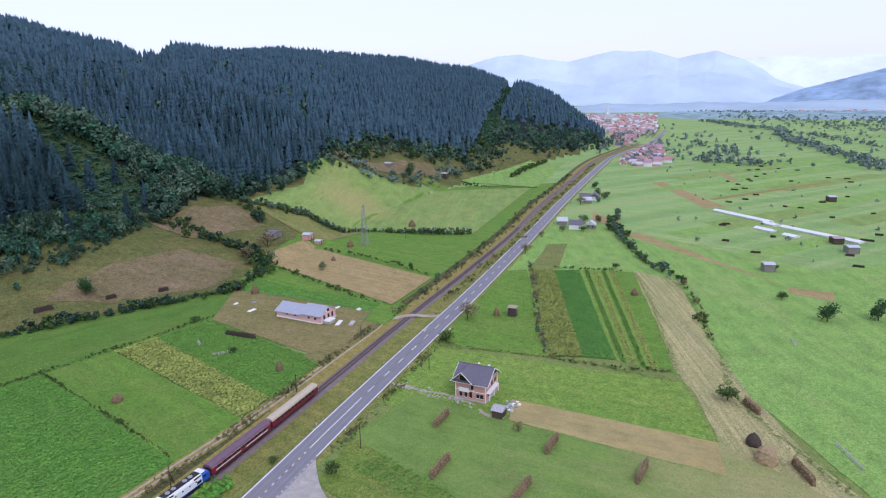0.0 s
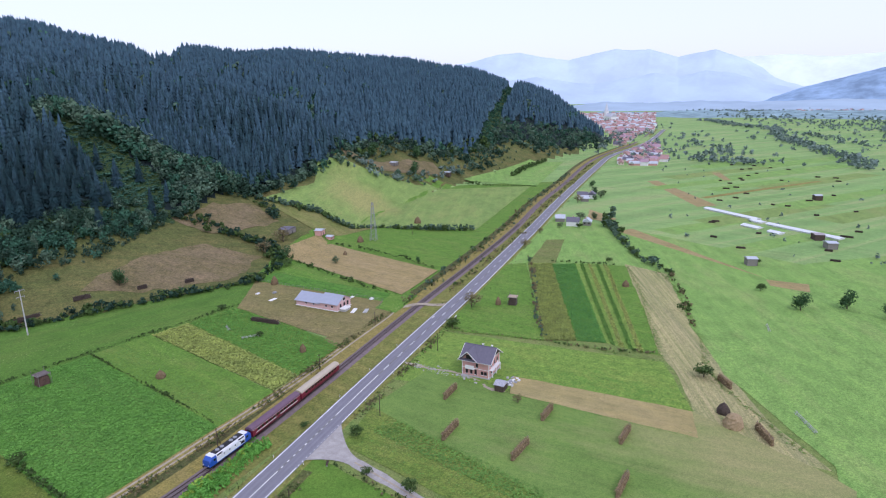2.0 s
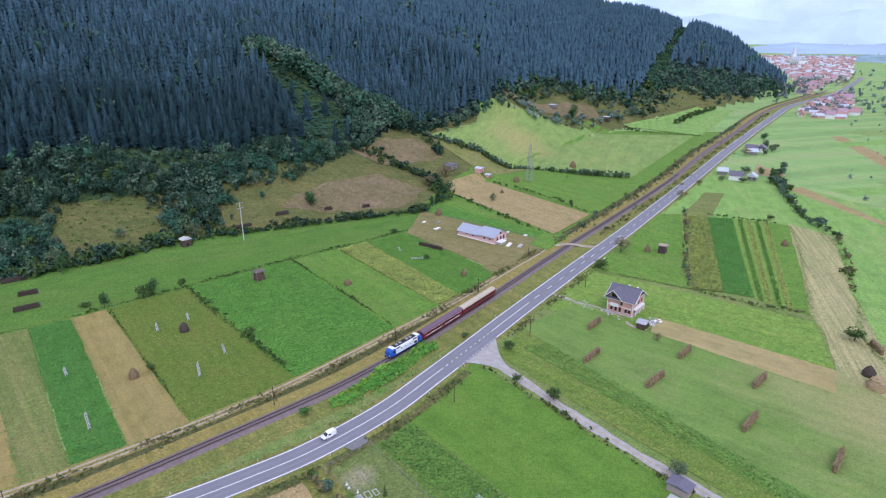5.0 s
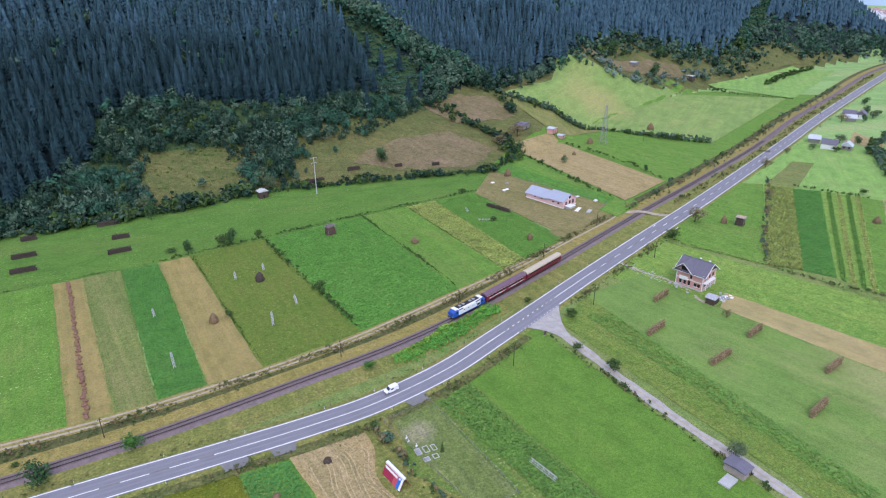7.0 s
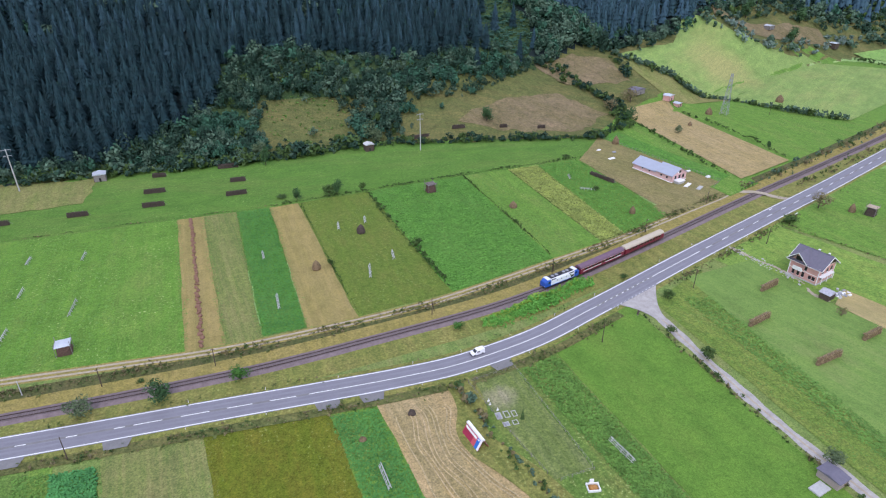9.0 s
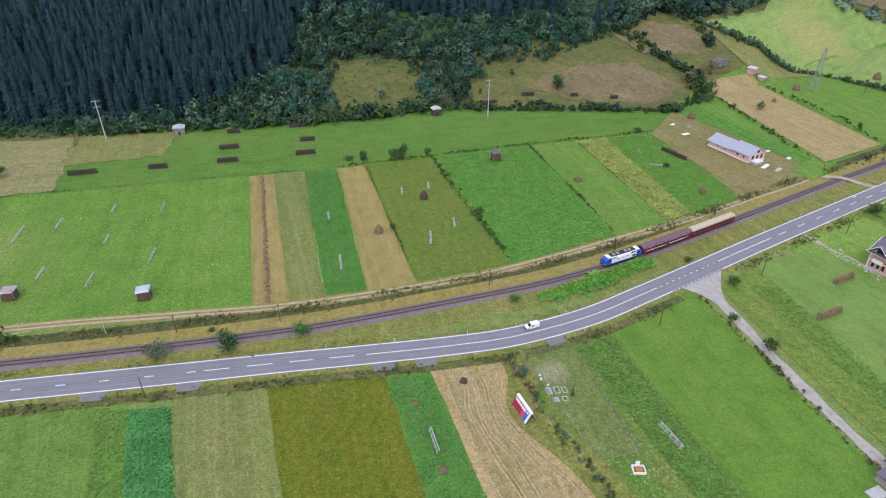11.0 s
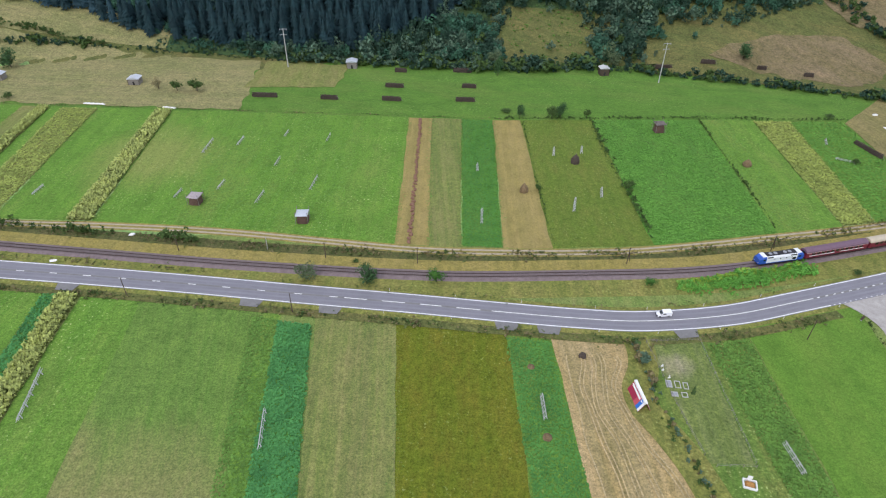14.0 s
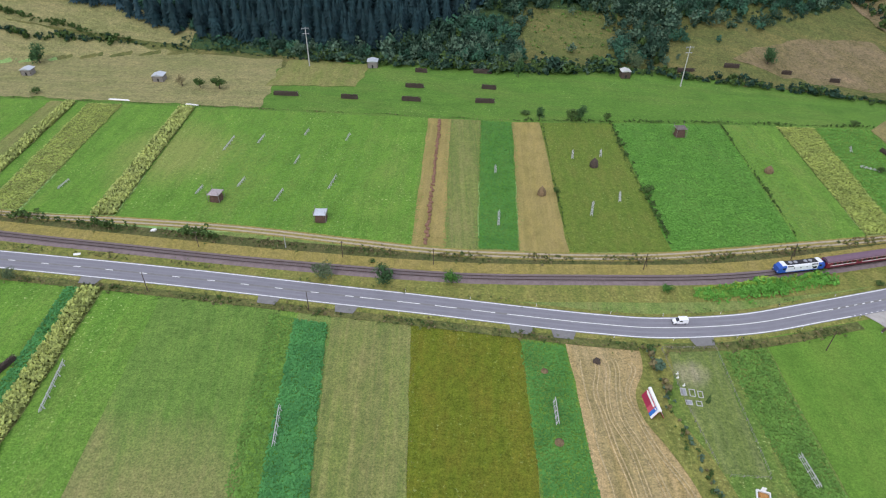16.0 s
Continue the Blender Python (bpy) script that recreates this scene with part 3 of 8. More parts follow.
TRACK, TRACK_S = smooth_curve([(-330, 193), (-220, 181), (-162, 174.2), (-121.5, 173.6), (-80.8, 171.9), (-40.7, 167.6), (-11.6, 164.6), (16.7, 164.3), (54.4, 166.2), (84, 171), (115.4, 177.6), (150, 185), (192.6, 196.8), (217, 203.5), (227, 207.5), (234, 204), (239, 199.0)], 2.0)
ribbon("dirt_track", TRACK, 2.2, -2.2, YELLOWISH, 0.055, "grassy farm track beside the railway", "track")
for o in (0.95, -0.95):
    ribbon("wheel_rut", TRACK, o + 0.42, o - 0.42, DIRT, 0.07, "bare dirt wheel rut", "track")
LANE, LANE_S = smooth_curve([(126.3, 132), (126, 124.8), (124.8, 103), (124.4, 84), (125, 66), (125.4, 57), (126.5, 20)], 2.0)
wobble = 1.7 + 0.25 * np.sin(LANE_S * 0.21) + 0.15 * np.sin(LANE_S * 0.67)
ribbon("gravel_lane", LANE, wobble, -wobble, GRAVEL, 0.1, "pale gravel lane leaving the road", "lane")
ribbon("lane_crown", LANE, 0.3, -0.3, DIRT, 0.104, "worn dirt crown of the gravel lane", "lane")


def lane_mouth():
    """The paved apron that sweeps from the road's edge into the lane."""
    k = int(np.searchsorted(ROAD[:, 0], 125.5))
    out = -sideways(ROAD)[k]
    along = np.array((-out[1], out[0]))
    if along[0] < 0:
        along = -along
    edge, neck, rows = ROAD[k] + out * 4.3, np.array((126.3, 131.0)), 16
    sides = []
    for s, reach in ((-1, 10.0), (1, 10.5)):
        a, c = edge + along * s * reach, neck + np.array((s * 1.75, 0))
        b = c + np.array((0, 6.0))
        u = np.linspace(0, 1, rows)[:, None]
        sides.append((1 - u) ** 2 * a + 2 * u * (1 - u) * b + u**2 * c)
    z = np.linspace(ROAD_Z - 0.012, 0.106, rows)
    v = np.concatenate([np.c_[q, z] for q in sides])
    f = [(i, i + 1, rows + i + 1, rows + i) for i in range(rows - 1)]
    tagged(new("lane_mouth", mesh_of("lane_mouth", v, f, GRAVEL)), "pale paved apron where the lane meets the road", "lane", kind="structure")


lane_mouth()
CROSSING, CROSS_S = smooth_curve([(228, 208.5), (234, 203), (240, 197), (244, 191), (247, 189)], 1.0)
cross_d = np.min(np.hypot(CROSSING[:, None, 0] - RAIL[None, :, 0], CROSSING[:, None, 1] - RAIL[None, :, 1]), axis=1)
cross_r = np.min(np.hypot(CROSSING[:, None, 0] - ROAD[None, :, 0], CROSSING[:, None, 1] - ROAD[None, :, 1]), axis=1)
ribbon("crossing_lane", CROSSING, 1.7, -1.7, DIRT, np.maximum(np.interp(cross_d, [0, 2.2, 5.0], [RAIL_Z + 0.02, RAIL_Z - 0.02, 0.13]), np.interp(cross_r, [0, 5, 9], [0.34, 0.34, 0.1])), "worn dirt lane over the level crossing", "lane")

ribbon("road_bank", ROAD, -6.2, -9.3, OCHRE, 0.235, "weedy bank between road and fields", "verge", s0=s_at(ROAD, ROAD_S, -330), s1=s_at(ROAD, ROAD_S, 114), s=ROAD_S)

# ---- fields ----
def north_y(x):
    return float(np.interp(x, TRACK[:, 0], TRACK[:, 1])) + 2.3


def back_y(x):
    return float(np.interp(x, [-340, -131, -58, 21, 113, 160, 185], [272, 268.3, 267.1, 265.6, 271.2, 271.5, 273]))


def north(name, x0, x1, t0, t1, mat, label, z=0.03):
    return patch(name, [(x0, north_y(x0)), (x1, north_y(x1)), (t1, back_y(t1) - 0.6), (t0, back_y(t0) - 0.6)], mat, label, z)


def road_y(x):
    return float(np.interp(x, ROAD[:, 0], ROAD[:, 1])) - 6.3


def south(name, x0, x1, b0, b1, mat, label, z=0.03, low=75.0):
    k = (road_y(x0) - 20) / (road_y(x0) - low)
    return patch(name, [(x0 + (b0 - x0) * k, 20), (x1 + (b1 - x1) * k, 20), (x1, road_y(x1)), (x0, road_y(x0))], mat, label, z)


patch("meadow", [(-340, 195), (240, 222), (214, 296), (-340, 338)], BACK_MEADOW, "broad green back meadow below the wood", z=0.0, cell=5)
patch("meadow", [(-110, 300), (60, 300), (88, 336), (-70, 335)], BACK_MEADOW, "green meadow up to the shrubs at the wood's foot", z=0.0, cell=10)
patch("meadow", [(60, 300), (213, 285), (214, 304), (88, 336)], BACK_MEADOW, "green meadow up to the hedge below the slope", z=0.0, cell=10)
patch("meadow", [(-340, 15), (262, 15), (262, 188), (-340, 156)], MARGIN, "green margins between road and fields", z=0.0, cell=14)
patch("meadow", [(232, 206), (640, 334), (520, 442), (246, 330)], LAWN, "green meadows between railway and hill", z=0.0, cell=9)
patch("meadow", [(250, 10), (420, 60), (470, 250), (250, 188)], BRIGHT, "green meadows east of the brick house", z=0.0, cell=14)
north("meadow", -330, -200, -330, -205, LUSH, "green hay meadow behind the farm track")
north("meadow", -200, -190, -205, -197, MOWN, "pale mown meadow strip")
north("meadow", -183, -177, -191, -186, LUSH, "green meadow strip between crops")
north("meadow", -162, -136, -168, -140.5, LUSH, "green meadow strip beside yellowing maize")
north("meadow", -126.4, -19.3, -132.5, -21.5, LUSH, "wide green meadow with drying racks and haystacks")
north("stubble_field", -19.3, -7.9, -21.5, -11, DULL_TAN, "narrow tan strip with a raked row of hay")
north("meadow", -7.9, 3.1, -11, 2.8, MOWN, "pale mown strip of grass")
north("stubble_field", 17.3, 33.8, 17.4, 30, DULL_TAN, "tan stubble strip with one small haystack")
north("meadow", 33.8, 68.4, 30, 63.3, YOUNG_OLIVE, "olive green meadow with drying racks")
north("clover_field", 68.4, 113.8, 63.3, 113.3, CLOVER, "bright green clover field")
north("meadow", 113.8, 138.8, 113.3, 138.7, LAWN, "mottled green meadow with a small haystack")
north("meadow", 152, 182, 156, 181, LAWN, "bright green grass plot")
patch("meadow", [(222, 203), (247, 211), (258, 338), (211, 303)], LUSH, "green margin between yard and tan field", z=0.12, cell=4)
patch("farmyard", [(183, 200.5), (230, 219), (213, 300), (181, 270)], YARD, "dry olive-brown grass yard round the barn", z=0.16)
patch("meadow", [(178, 193.5), (237, 208), (234, 224), (180, 206)], YARD, "rough grass between yard and farm track", z=0.08)
patch("meadow", [(150, 318), (236, 294), (240, 336), (150, 346)], OCHRE, "olive foot of the bracken slope", z=0.06, cell=5)
patch("meadow", [(230.5, 219.5), (241, 224), (229.5, 304), (213.5, 301)], CLOVER, "green strip behind the barn's fence", z=0.16)
patch("stubble_field", [(243, 218), (287, 230), (294, 341), (255, 336)], TAN, "large tan mown field sloping up to the huts", cell=4, z=0.4)
patch("meadow", [(291, 232), (384, 272), (348, 339), (297, 342)], LAWN, "green sloping meadow below the pylon", cell=6, z=0.08)
patch("meadow", [(297, 342), (348, 339), (320, 363), (292, 404)], DRY_MEADOW, "dry upper end of the sloping meadow", cell=3, z=0.35)
patch("meadow", [(386, 273), (588, 345), (508, 424), (350, 340)], PALE_MEADOW, "yellow-green meadow below the wood", cell=6, z=0.25)
patch("meadow", [(350, 340), (500, 418), (440, 429), (340, 408)], PALE_MEADOW, "yellow-green meadow rising to the wood", cell=3, z=0.4, ragged=2.5)
patch("meadow", [(294, 404), (320, 364), (350, 340), (341, 409)], PALE_MEADOW, "yellow-green upper meadow beside the hedge", cell=3, z=0.45, ragged=2.5)
patch("meadow", [(338, 398), (448, 418), (405, 436), (383, 442)], PALE_MEADOW, "upper tip of the yellow-green meadow", cell=4, z=0.33)
patch("dry_meadow", [(221, 402), (281, 398), (282, 368), (230, 370)], BROWN, "brownish hillside pasture between hedges", cell=2, z=0.3, ragged=4)
patch("bracken_slope", [(138, 343), (174, 361), (216, 364), (240, 334)], BROWN, "brown bracken slope", cell=2, z=0.22, ragged=4)
patch("bracken_slope", [(138, 343), (169, 326), (212, 314), (240, 334)], BROWN, "brown bracken slope", cell=2, z=0.2, ragged=4)
patch("meadow", [(592, 340), (800, 418), (770, 453), (580, 428)], BRIGHT, "bright green meadow near the village", cell=9, z=0.45)
patch("dry_meadow", [(-330, 274), (-102, 270), (-108, 333), (-330, 352)], PASTURE, "dry tan pasture below the wood", cell=2.5, z=0.1, ragged=3.0)
patch("rough_pasture", [(-108, 296), (-62, 300), (-58, 330), (-104, 333)], DRY_MEADOW, "brownish rough grass beside a pole", z=0.12, ragged=2.5, cell=3)
patch("dry_meadow", [(250, 342), (290, 345), (288, 372), (246, 364)], OCHRE, "tan hillside pasture among hedges", cell=6, z=0.15, ragged=2)
patch("dry_meadow", [(556, 438), (640, 446), (650, 470), (560, 462)], OCHRE, "olive foot of the hillside", cell=6, z=0.6, ragged=2)
patch("dry_meadow", [(640, 446), (800, 456), (820, 486), (650, 470)], OCHRE, "olive foot of the hillside", cell=6, z=0.6, ragged=2)
patch("dry_meadow", [(412, 440), (560, 436), (560, 456), (430, 462)], BROWN, "brownish hillside pasture with scattered trees", cell=6, z=0.5, ragged=4)

south("meadow", -330, -123, -330, -116, LUSH, "green meadow south of the road")
south("meadow", -110.7, -99.6, -106.5, -95, LUSH, "green strip beside the maize")
south("meadow", -99.6, -49.6, -95, -43, PATCHY, "patchy tan and green mown meadow")
south("meadow", -99.6, -92.5, -95, -86, LAWN, "bright green strip along the mown meadow", z=0.05)
south("meadow", -54.5, -49.4, -48, -43.2, LAWN, "weedy green edge of the potato strip", z=0.05)
south("meadow", -39.2, -15.4, -32, -10.7, MOWN, "pale mown strip")
south("meadow", -15.4, 15.9, -10.7, 19.2, OLIVE, "olive green unmown meadow")
south("clover_field", 15.9, 28.5, 19.2, 32.2, LAWN, "green strip of low crops")
south("stubble_field", 28.5, 50, 32.2, 55, STUBBLE, "straw-coloured mown strip with wheel lines")
south("rough_grass", 50, 71.5, 55, 76.4, ROUGH, "weedy ground round a fenced plot")
south("clover_field", 71.5, 84.7, 76.4, 86.4, ROUGH, "weedy green strip")
south("meadow", 84.9, 121.5, 87, 121.5, FINE_LAWN, "bright green lawn-like meadow beside the lane")
patch("rough_grass", [(128.5, 20), (148, 20), (160, 152), (130.5, 141)], LANE_GRASS, "rough weedy strip beside the lane", z=0.028)
patch("meadow", [(140, 36), (200, 26), (212, 64), (187, 113)], MEADOW, "green meadow with long hay ricks", z=0.04)
patch("meadow", [(140, 37), (149, 12), (196, 18), (201, 28)], MEADOW, "mown end of the meadow with hay ricks", z=0.02)
patch("rank_meadow", [(171, 157), (184, 119), (203, 122), (219, 173)], RANK, "rank yellow-green grass round the brick house", z=0.0)
patch("meadow", [(140, 36), (187, 113), (184, 152), (152, 150)], MEADOW, "green meadow in front of the brick house", z=0.045)
patch("meadow", [(150, -60), (560, -40), (424, 64), (196, 22)], BRIGHT, "green meadows south of the tan band", z=0.0, cell=16)
patch("meadow", [(219, 173), (234, 131), (331, 197), (315, 210)], LAWN, "green meadow with two hay stooks")
patch("meadow", [(203, 22), (268, 12), (290, 89), (246, 63)], BRIGHT, "green meadow along the tan band", z=0.012, cell=5)
patch("stubble_field", [(187, 118), (197, 58), (212, 64), (199, 124)], HOUSE_TAN, "tan mown strip behind the brick house", z=0.045)
patch("potato_field", [(199, 124), (212, 64), (243, 84), (217, 172)], RANK, "weedy green potato field", z=0.043)
for q in ([(196, 56), (202, 24), (221, 44), (213, 64)], [(213, 64), (221, 44), (248, 63), (238, 78)], [(238, 78), (248, 63), (287, 88), (251, 89)], [(251, 89), (287, 88), (311, 99), (294, 111)], [(294, 111), (311, 99), (357, 122), (363, 149)]):
    patch("stubble_field", q, BAND, "tan mown strip winding past the crops", z=0.046)
patch("crop_field", [(247, 109), (242, 120), (338, 184), (347, 173)], CLOVER, "dark green strip of row crops", z=0.034)
patch("crop_field", [(247, 93), (247, 109), (347, 173), (355, 156)], RANK, "olive green strip of crops", z=0.032)
patch("meadow", [(249, 86), (247, 93), (355, 156), (360, 146)], LAWN, "fresh green strip beside the tan band", z=0.034)
patch("meadow", [(341, 188), (357, 153), (432, 190), (415, 217)], BRIGHT, "green strips beyond the crops", z=0.034)
patch("meadow", [(331, 196), (341, 183), (397, 206), (390, 216)], MOWN, "yellow-green strip beyond the crops", z=0.034)
patch("garden", [(506, 239), (483, 205), (466, 204), (470, 224)], STUBBLE, "yellowing garden beside the farmhouse", z=0.04)
patch("stubble_field", [(380, 76), (403, 109), (455, 181), (442, 188)], TAN, "tan strip in the far meadows")
patch("stubble_field", [(367, 36), (385, 37), (378, 76), (368, 72)], TAN, "tan strip in the far meadows", z=0.034)
patch("stubble_field", [(690, 258), (698, 249), (584, 156), (568, 168)], TAN, "tan track beside long sheds", z=0.025)
for n, (x0, y0, ln, w) in enumerate([(455, 150, 120, 16), (500, 132, 150, 22), (600, 100, 170, 20), (660, 175, 150, 18), (700, 130, 190, 24), (640, 225, 130, 18), (760, 170, 210, 26), (720, 235, 180, 22), (830, 235, 190, 26), (880, 170, 220, 30), (560, 60, 160, 20), (420, 100, 110, 15)]):
    a, b = np.array((x0, y0)), np.array((0.92, -0.39))
    c = np.array((0.39, 0.92)) * w
    patch("meadow", [a, a + b * ln, a + b * ln * 0.97 + c, a + c * 1.15], (BRIGHT, PALE_MEADOW, BRIGHT)[n % 3], "strip meadow of the far valley", z=0.02 + 0.004 * n, cell=12, ragged=2.0)


def inside(corners, gap, rng, jitter=0.35):
    """Points in rows over a four-cornered field."""
    c = [np.array(p, float) for p in corners]
    wu = (np.linalg.norm(c[1] - c[0]) + np.linalg.norm(c[2] - c[3])) / 2
    wv = (np.linalg.norm(c[3] - c[0]) + np.linalg.norm(c[2] - c[1])) / 2
    u, v = np.meshgrid((np.arange(max(1, int(wu / gap))) + 0.5) / max(1, int(wu / gap)), (np.arange(int(wv / gap)) + 0.5) / int(wv / gap))
    u = u.ravel() + rng.normal(0, jitter * gap / wu, u.size)
    v = v.ravel() + rng.normal(0, jitter * gap / wv, v.size)
    u, v = np.clip(u, 0, 1)[:, None], np.clip(v, 0, 1)[:, None]
    return (1 - v) * ((1 - u) * c[0] + u * c[1]) + v * ((1 - u) * c[3] + u * c[2])


def tufts(spots, size, tall, rng, blades=5, lean=0.8):
    """Leaves spreading from each spot: one kite-shaped quad a leaf."""
    n = len(spots)
    a = rng.uniform(0, 2 * np.pi, (n, blades)) + np.arange(blades) * 2 * np.pi / blades
    s = (size * rng.uniform(0.7, 1.3, (n, 1))) * rng.uniform(0.7, 1.2, (n, blades))
    h = tall * rng.uniform(0.6, 1.25, (n, blades))
    d = np.stack([np.cos(a), np.sin(a)], -1)
    e = np.stack([-np.sin(a), np.cos(a)], -1)
    o = spots[:, None, :2]
    z = terrain(spots[:, 0], spots[:, 1])[:, None]
    root = np.concatenate([o + 0 * d, (z + 0 * a)[..., None]], -1)
    l = np.concatenate([o + d * (s * 0.55)[..., None] + e * (s * 0.4)[..., None], (z + h * 0.8)[..., None]], -1)
    r = np.concatenate([o + d * (s * 0.55)[..., None] - e * (s * 0.4)[..., None], (z + h)[..., None]], -1)
    tip = np.concatenate([o + d * (s * (0.6 + lean * 0.5))[..., None], (z + h * 0.65)[..., None]], -1)
    v = np.stack([root, l, tip, r], 2).reshape(-1, 3)
    return v, np.arange(len(v)).reshape(-1, 4)


RNG = np.random.default_rng(7)


def crop(name, corners, mat, label, gap, size, tall, blades=5):
    patch("crop_soil", corners, CLOVER if mat in (CROP, DARK_CROP, WEEDS) else MOWN, "green weedy soil under a crop", z=0.04)
    v, f = tufts(inside(corners, gap, RNG), size, tall, RNG, blades)
    ob = new(name, fast_mesh(name, v, f, mat))
    return tagged(ob, label, "crop", kind="stuff")


def n_quad(x0, x1, t0, t1):
    return [(x0, north_y(x0) + 0.4), (x1, north_y(x1) + 0.4), (t1, back_y(t1) - 1.2), (t0, back_y(t0) - 1.2)]


def s_quad(x0, x1, b0, b1, drop=3.0):
    k = (road_y(x0) - 45) / (road_y(x0) - 75)
    return [(x0 + (b0 - x0) * k, 45), (x1 + (b1 - x1) * k, 45), (x1, road_y(x1) - drop), (x0, road_y(x0) - drop)]


crop("maize", n_quad(-135.5, -127, -140, -133), MAIZE, "yellowing maize strip", 0.9, 0.9, 1.3)
crop("maize", n_quad(-189.5, -183.5, -196.5, -191.5), MAIZE, "strip of yellow-green maize", 0.9, 0.9, 1.4)
crop("potatoes", n_quad(-176.5, -163, -185.5, -168.5), BEANS, "pale green potato strip", 0.9, 0.8, 0.4)
crop("potatoes", n_quad(3.6, 16.9, 3.2, 17.0), CROP, "dark green potato strip", 0.7, 0.5, 0.25)
crop("beans", n_quad(139, 151.5, 139, 155.5), BEANS, "yellowing bean field", 0.8, 0.8, 0.5)
crop("potatoes", s_quad(-122.6, -118, -116, -112), DARK_CROP, "dark green potato strip by the road", 0.6, 0.6, 0.45)
crop("maize", s_quad(-117.5, -111, -112, -106.5), MAIZE, "yellowing maize beside the potatoes", 0.8, 0.95, 1.5)
crop("potatoes", s_quad(-49.3, -39.6, -43, -32, 6.0), DARK_CROP, "dense dark green potato strip", 0.55, 0.6, 0.45, 6)

crop("maize", [(242, 120), (235, 131), (331, 196), (338, 184)], RIPE, "yellowing maize strip", 0.8, 0.7, 0.8)
crop("potatoes", [(247, 109.5), (242.5, 119.5), (337.5, 183.5), (346.5, 173.5)], CROP, "low green row crop", 0.9, 0.6, 0.3)
for k in range(4):
    a, b = 93.6 + 3.9 * k, 95.6 + 3.9 * k
    c, d = 156.6 + 4.1 * k, 158.8 + 4.1 * k
    crop("potatoes", [(247, a), (247, b), (355 - 2.0 * k, d), (355 - 2.0 * k, c)], (BEANS, WEEDS)[k % 2], "uneven row of a mixed green crop", 0.8, 0.7, 0.45)
crop("potatoes", [(200.5, 122), (212.5, 66), (226, 73), (211, 146)], WEEDS, "lush weedy potato field behind the brick house", 1.25, 0.6, 0.2)


# ---- trees ----
def spruce_template(tiers, points, rng):
    """A spruce one unit high and wide: ragged skirts of drooping boughs, one above the other."""
    v, f = [], []
    for i in range(tiers):
        q = i / tiers
        r = 0.5 * (1 - q) ** 0.8 * rng.uniform(0.88, 1.12) + 0.015
        low, top = 0.07 + 0.86 * q, min(1.0, 0.07 + 0.86 * q + 1.75 / tiers)
        a = np.arange(2 * points) * math.pi / points + rng.uniform(0, 6.28) + rng.normal(0, 0.1, 2 * points)
        out = np.where(np.arange(2 * points) % 2 == 0, r * rng.uniform(0.8, 1.2, 2 * points), r * rng.uniform(0.45 + 1.2 / tiers**1.2, 0.62 + 1.2 / tiers**1.2, 2 * points))
        z = np.where(np.arange(2 * points) % 2 == 0, low - 0.02, low + 0.3 / tiers) + rng.normal(0, 0.012, 2 * points) + 0.03 * np.cos(a - rng.uniform(0, 6.28)) * (1 - q)
        base = len(v)
        v += [(0.0, 0.0, top)] + [(math.cos(p) * o, math.sin(p) * o, h) for p, o, h in zip(a, out, z)]
        f += [(base, base + 1 + j, base + 1 + (j + 1) % (2 * points)) for j in range(2 * points)]
    return np.array(v), np.array(f)


def crown_template(leaves, rng, size=0.16, lumps=9):
    """Leaf quads gathered on lumps of an uneven crown, one unit wide and high."""
    c = rng.normal(0, 1, (lumps, 3))
    c /= np.linalg.norm(c, axis=1)[:, None]
    c = c * rng.uniform(0.12, 0.36, (lumps, 1)) * (1, 1, 0.9) + (0, 0, 0.55)
    rad = rng.uniform(0.14, 0.27, lumps)
    k = rng.integers(0, lumps, leaves)
    d = rng.normal(0, 1, (leaves, 3))
    d /= np.linalg.norm(d, axis=1)[:, None]
    p = c[k] + d * (rad[k] * rng.uniform(0.6, 1.08, leaves))[:, None]
    nrm = d + rng.normal(0, 0.5, (leaves, 3))
    nrm /= np.linalg.norm(nrm, axis=1)[:, None]
    u = np.cross(nrm, rng.normal(0, 1, (leaves, 3)))
    u /= np.linalg.norm(u, axis=1)[:, None]
    w = np.cross(nrm, u)
    s = (size * rng.uniform(0.5, 1.1, leaves))[:, None] / 2
    v = np.stack([p - u * s, p + w * s * 0.8, p + u * s, p - w * s * 0.8], 1).reshape(-1, 3)
    return v, np.arange(len(v)).reshape(-1, 4)


def scatter(name, spots, heights, widths, templates, mat, label, category, rng, sink=0.0):
    """Many trees of a far wood as one mesh."""
    vs, fs, base = [], [], 0
    pick = rng.integers(0, len(templates), len(spots))
    turn = rng.uniform(0, 2 * np.pi, len(spots))
    z = terrain(spots[:, 0], spots[:, 1]) - sink
    for k, (tv, tf) in enumerate(templates):
        idx = np.flatnonzero(pick == k)
        if not len(idx):
            continue
        c, s = np.cos(turn[idx])[:, None], np.sin(turn[idx])[:, None]
        x = (tv[:, 0] * c - tv[:, 1] * s) * widths[idx][:, None] + spots[idx, 0][:, None]
        y = (tv[:, 0] * s + tv[:, 1] * c) * widths[idx][:, None] + spots[idx, 1][:, None]
        h = tv[:, 2] * heights[idx][:, None] + z[idx][:, None]
        vs.append(np.stack([x, y, h], -1).reshape(-1, 3))
        fs.append((tf[None] + (np.arange(len(idx)) * len(tv))[:, None, None]).reshape(-1, tf.shape[1]) + base)
        base += len(idx) * len(tv)
    ob = new(name, fast_mesh(name, np.concatenate(vs), np.concatenate(fs), mat, category == "wood" and templates[0][1].shape[1] == 3 and len(templates[0][0]) < 150))
    return tagged(ob, label, category, kind="stuff")


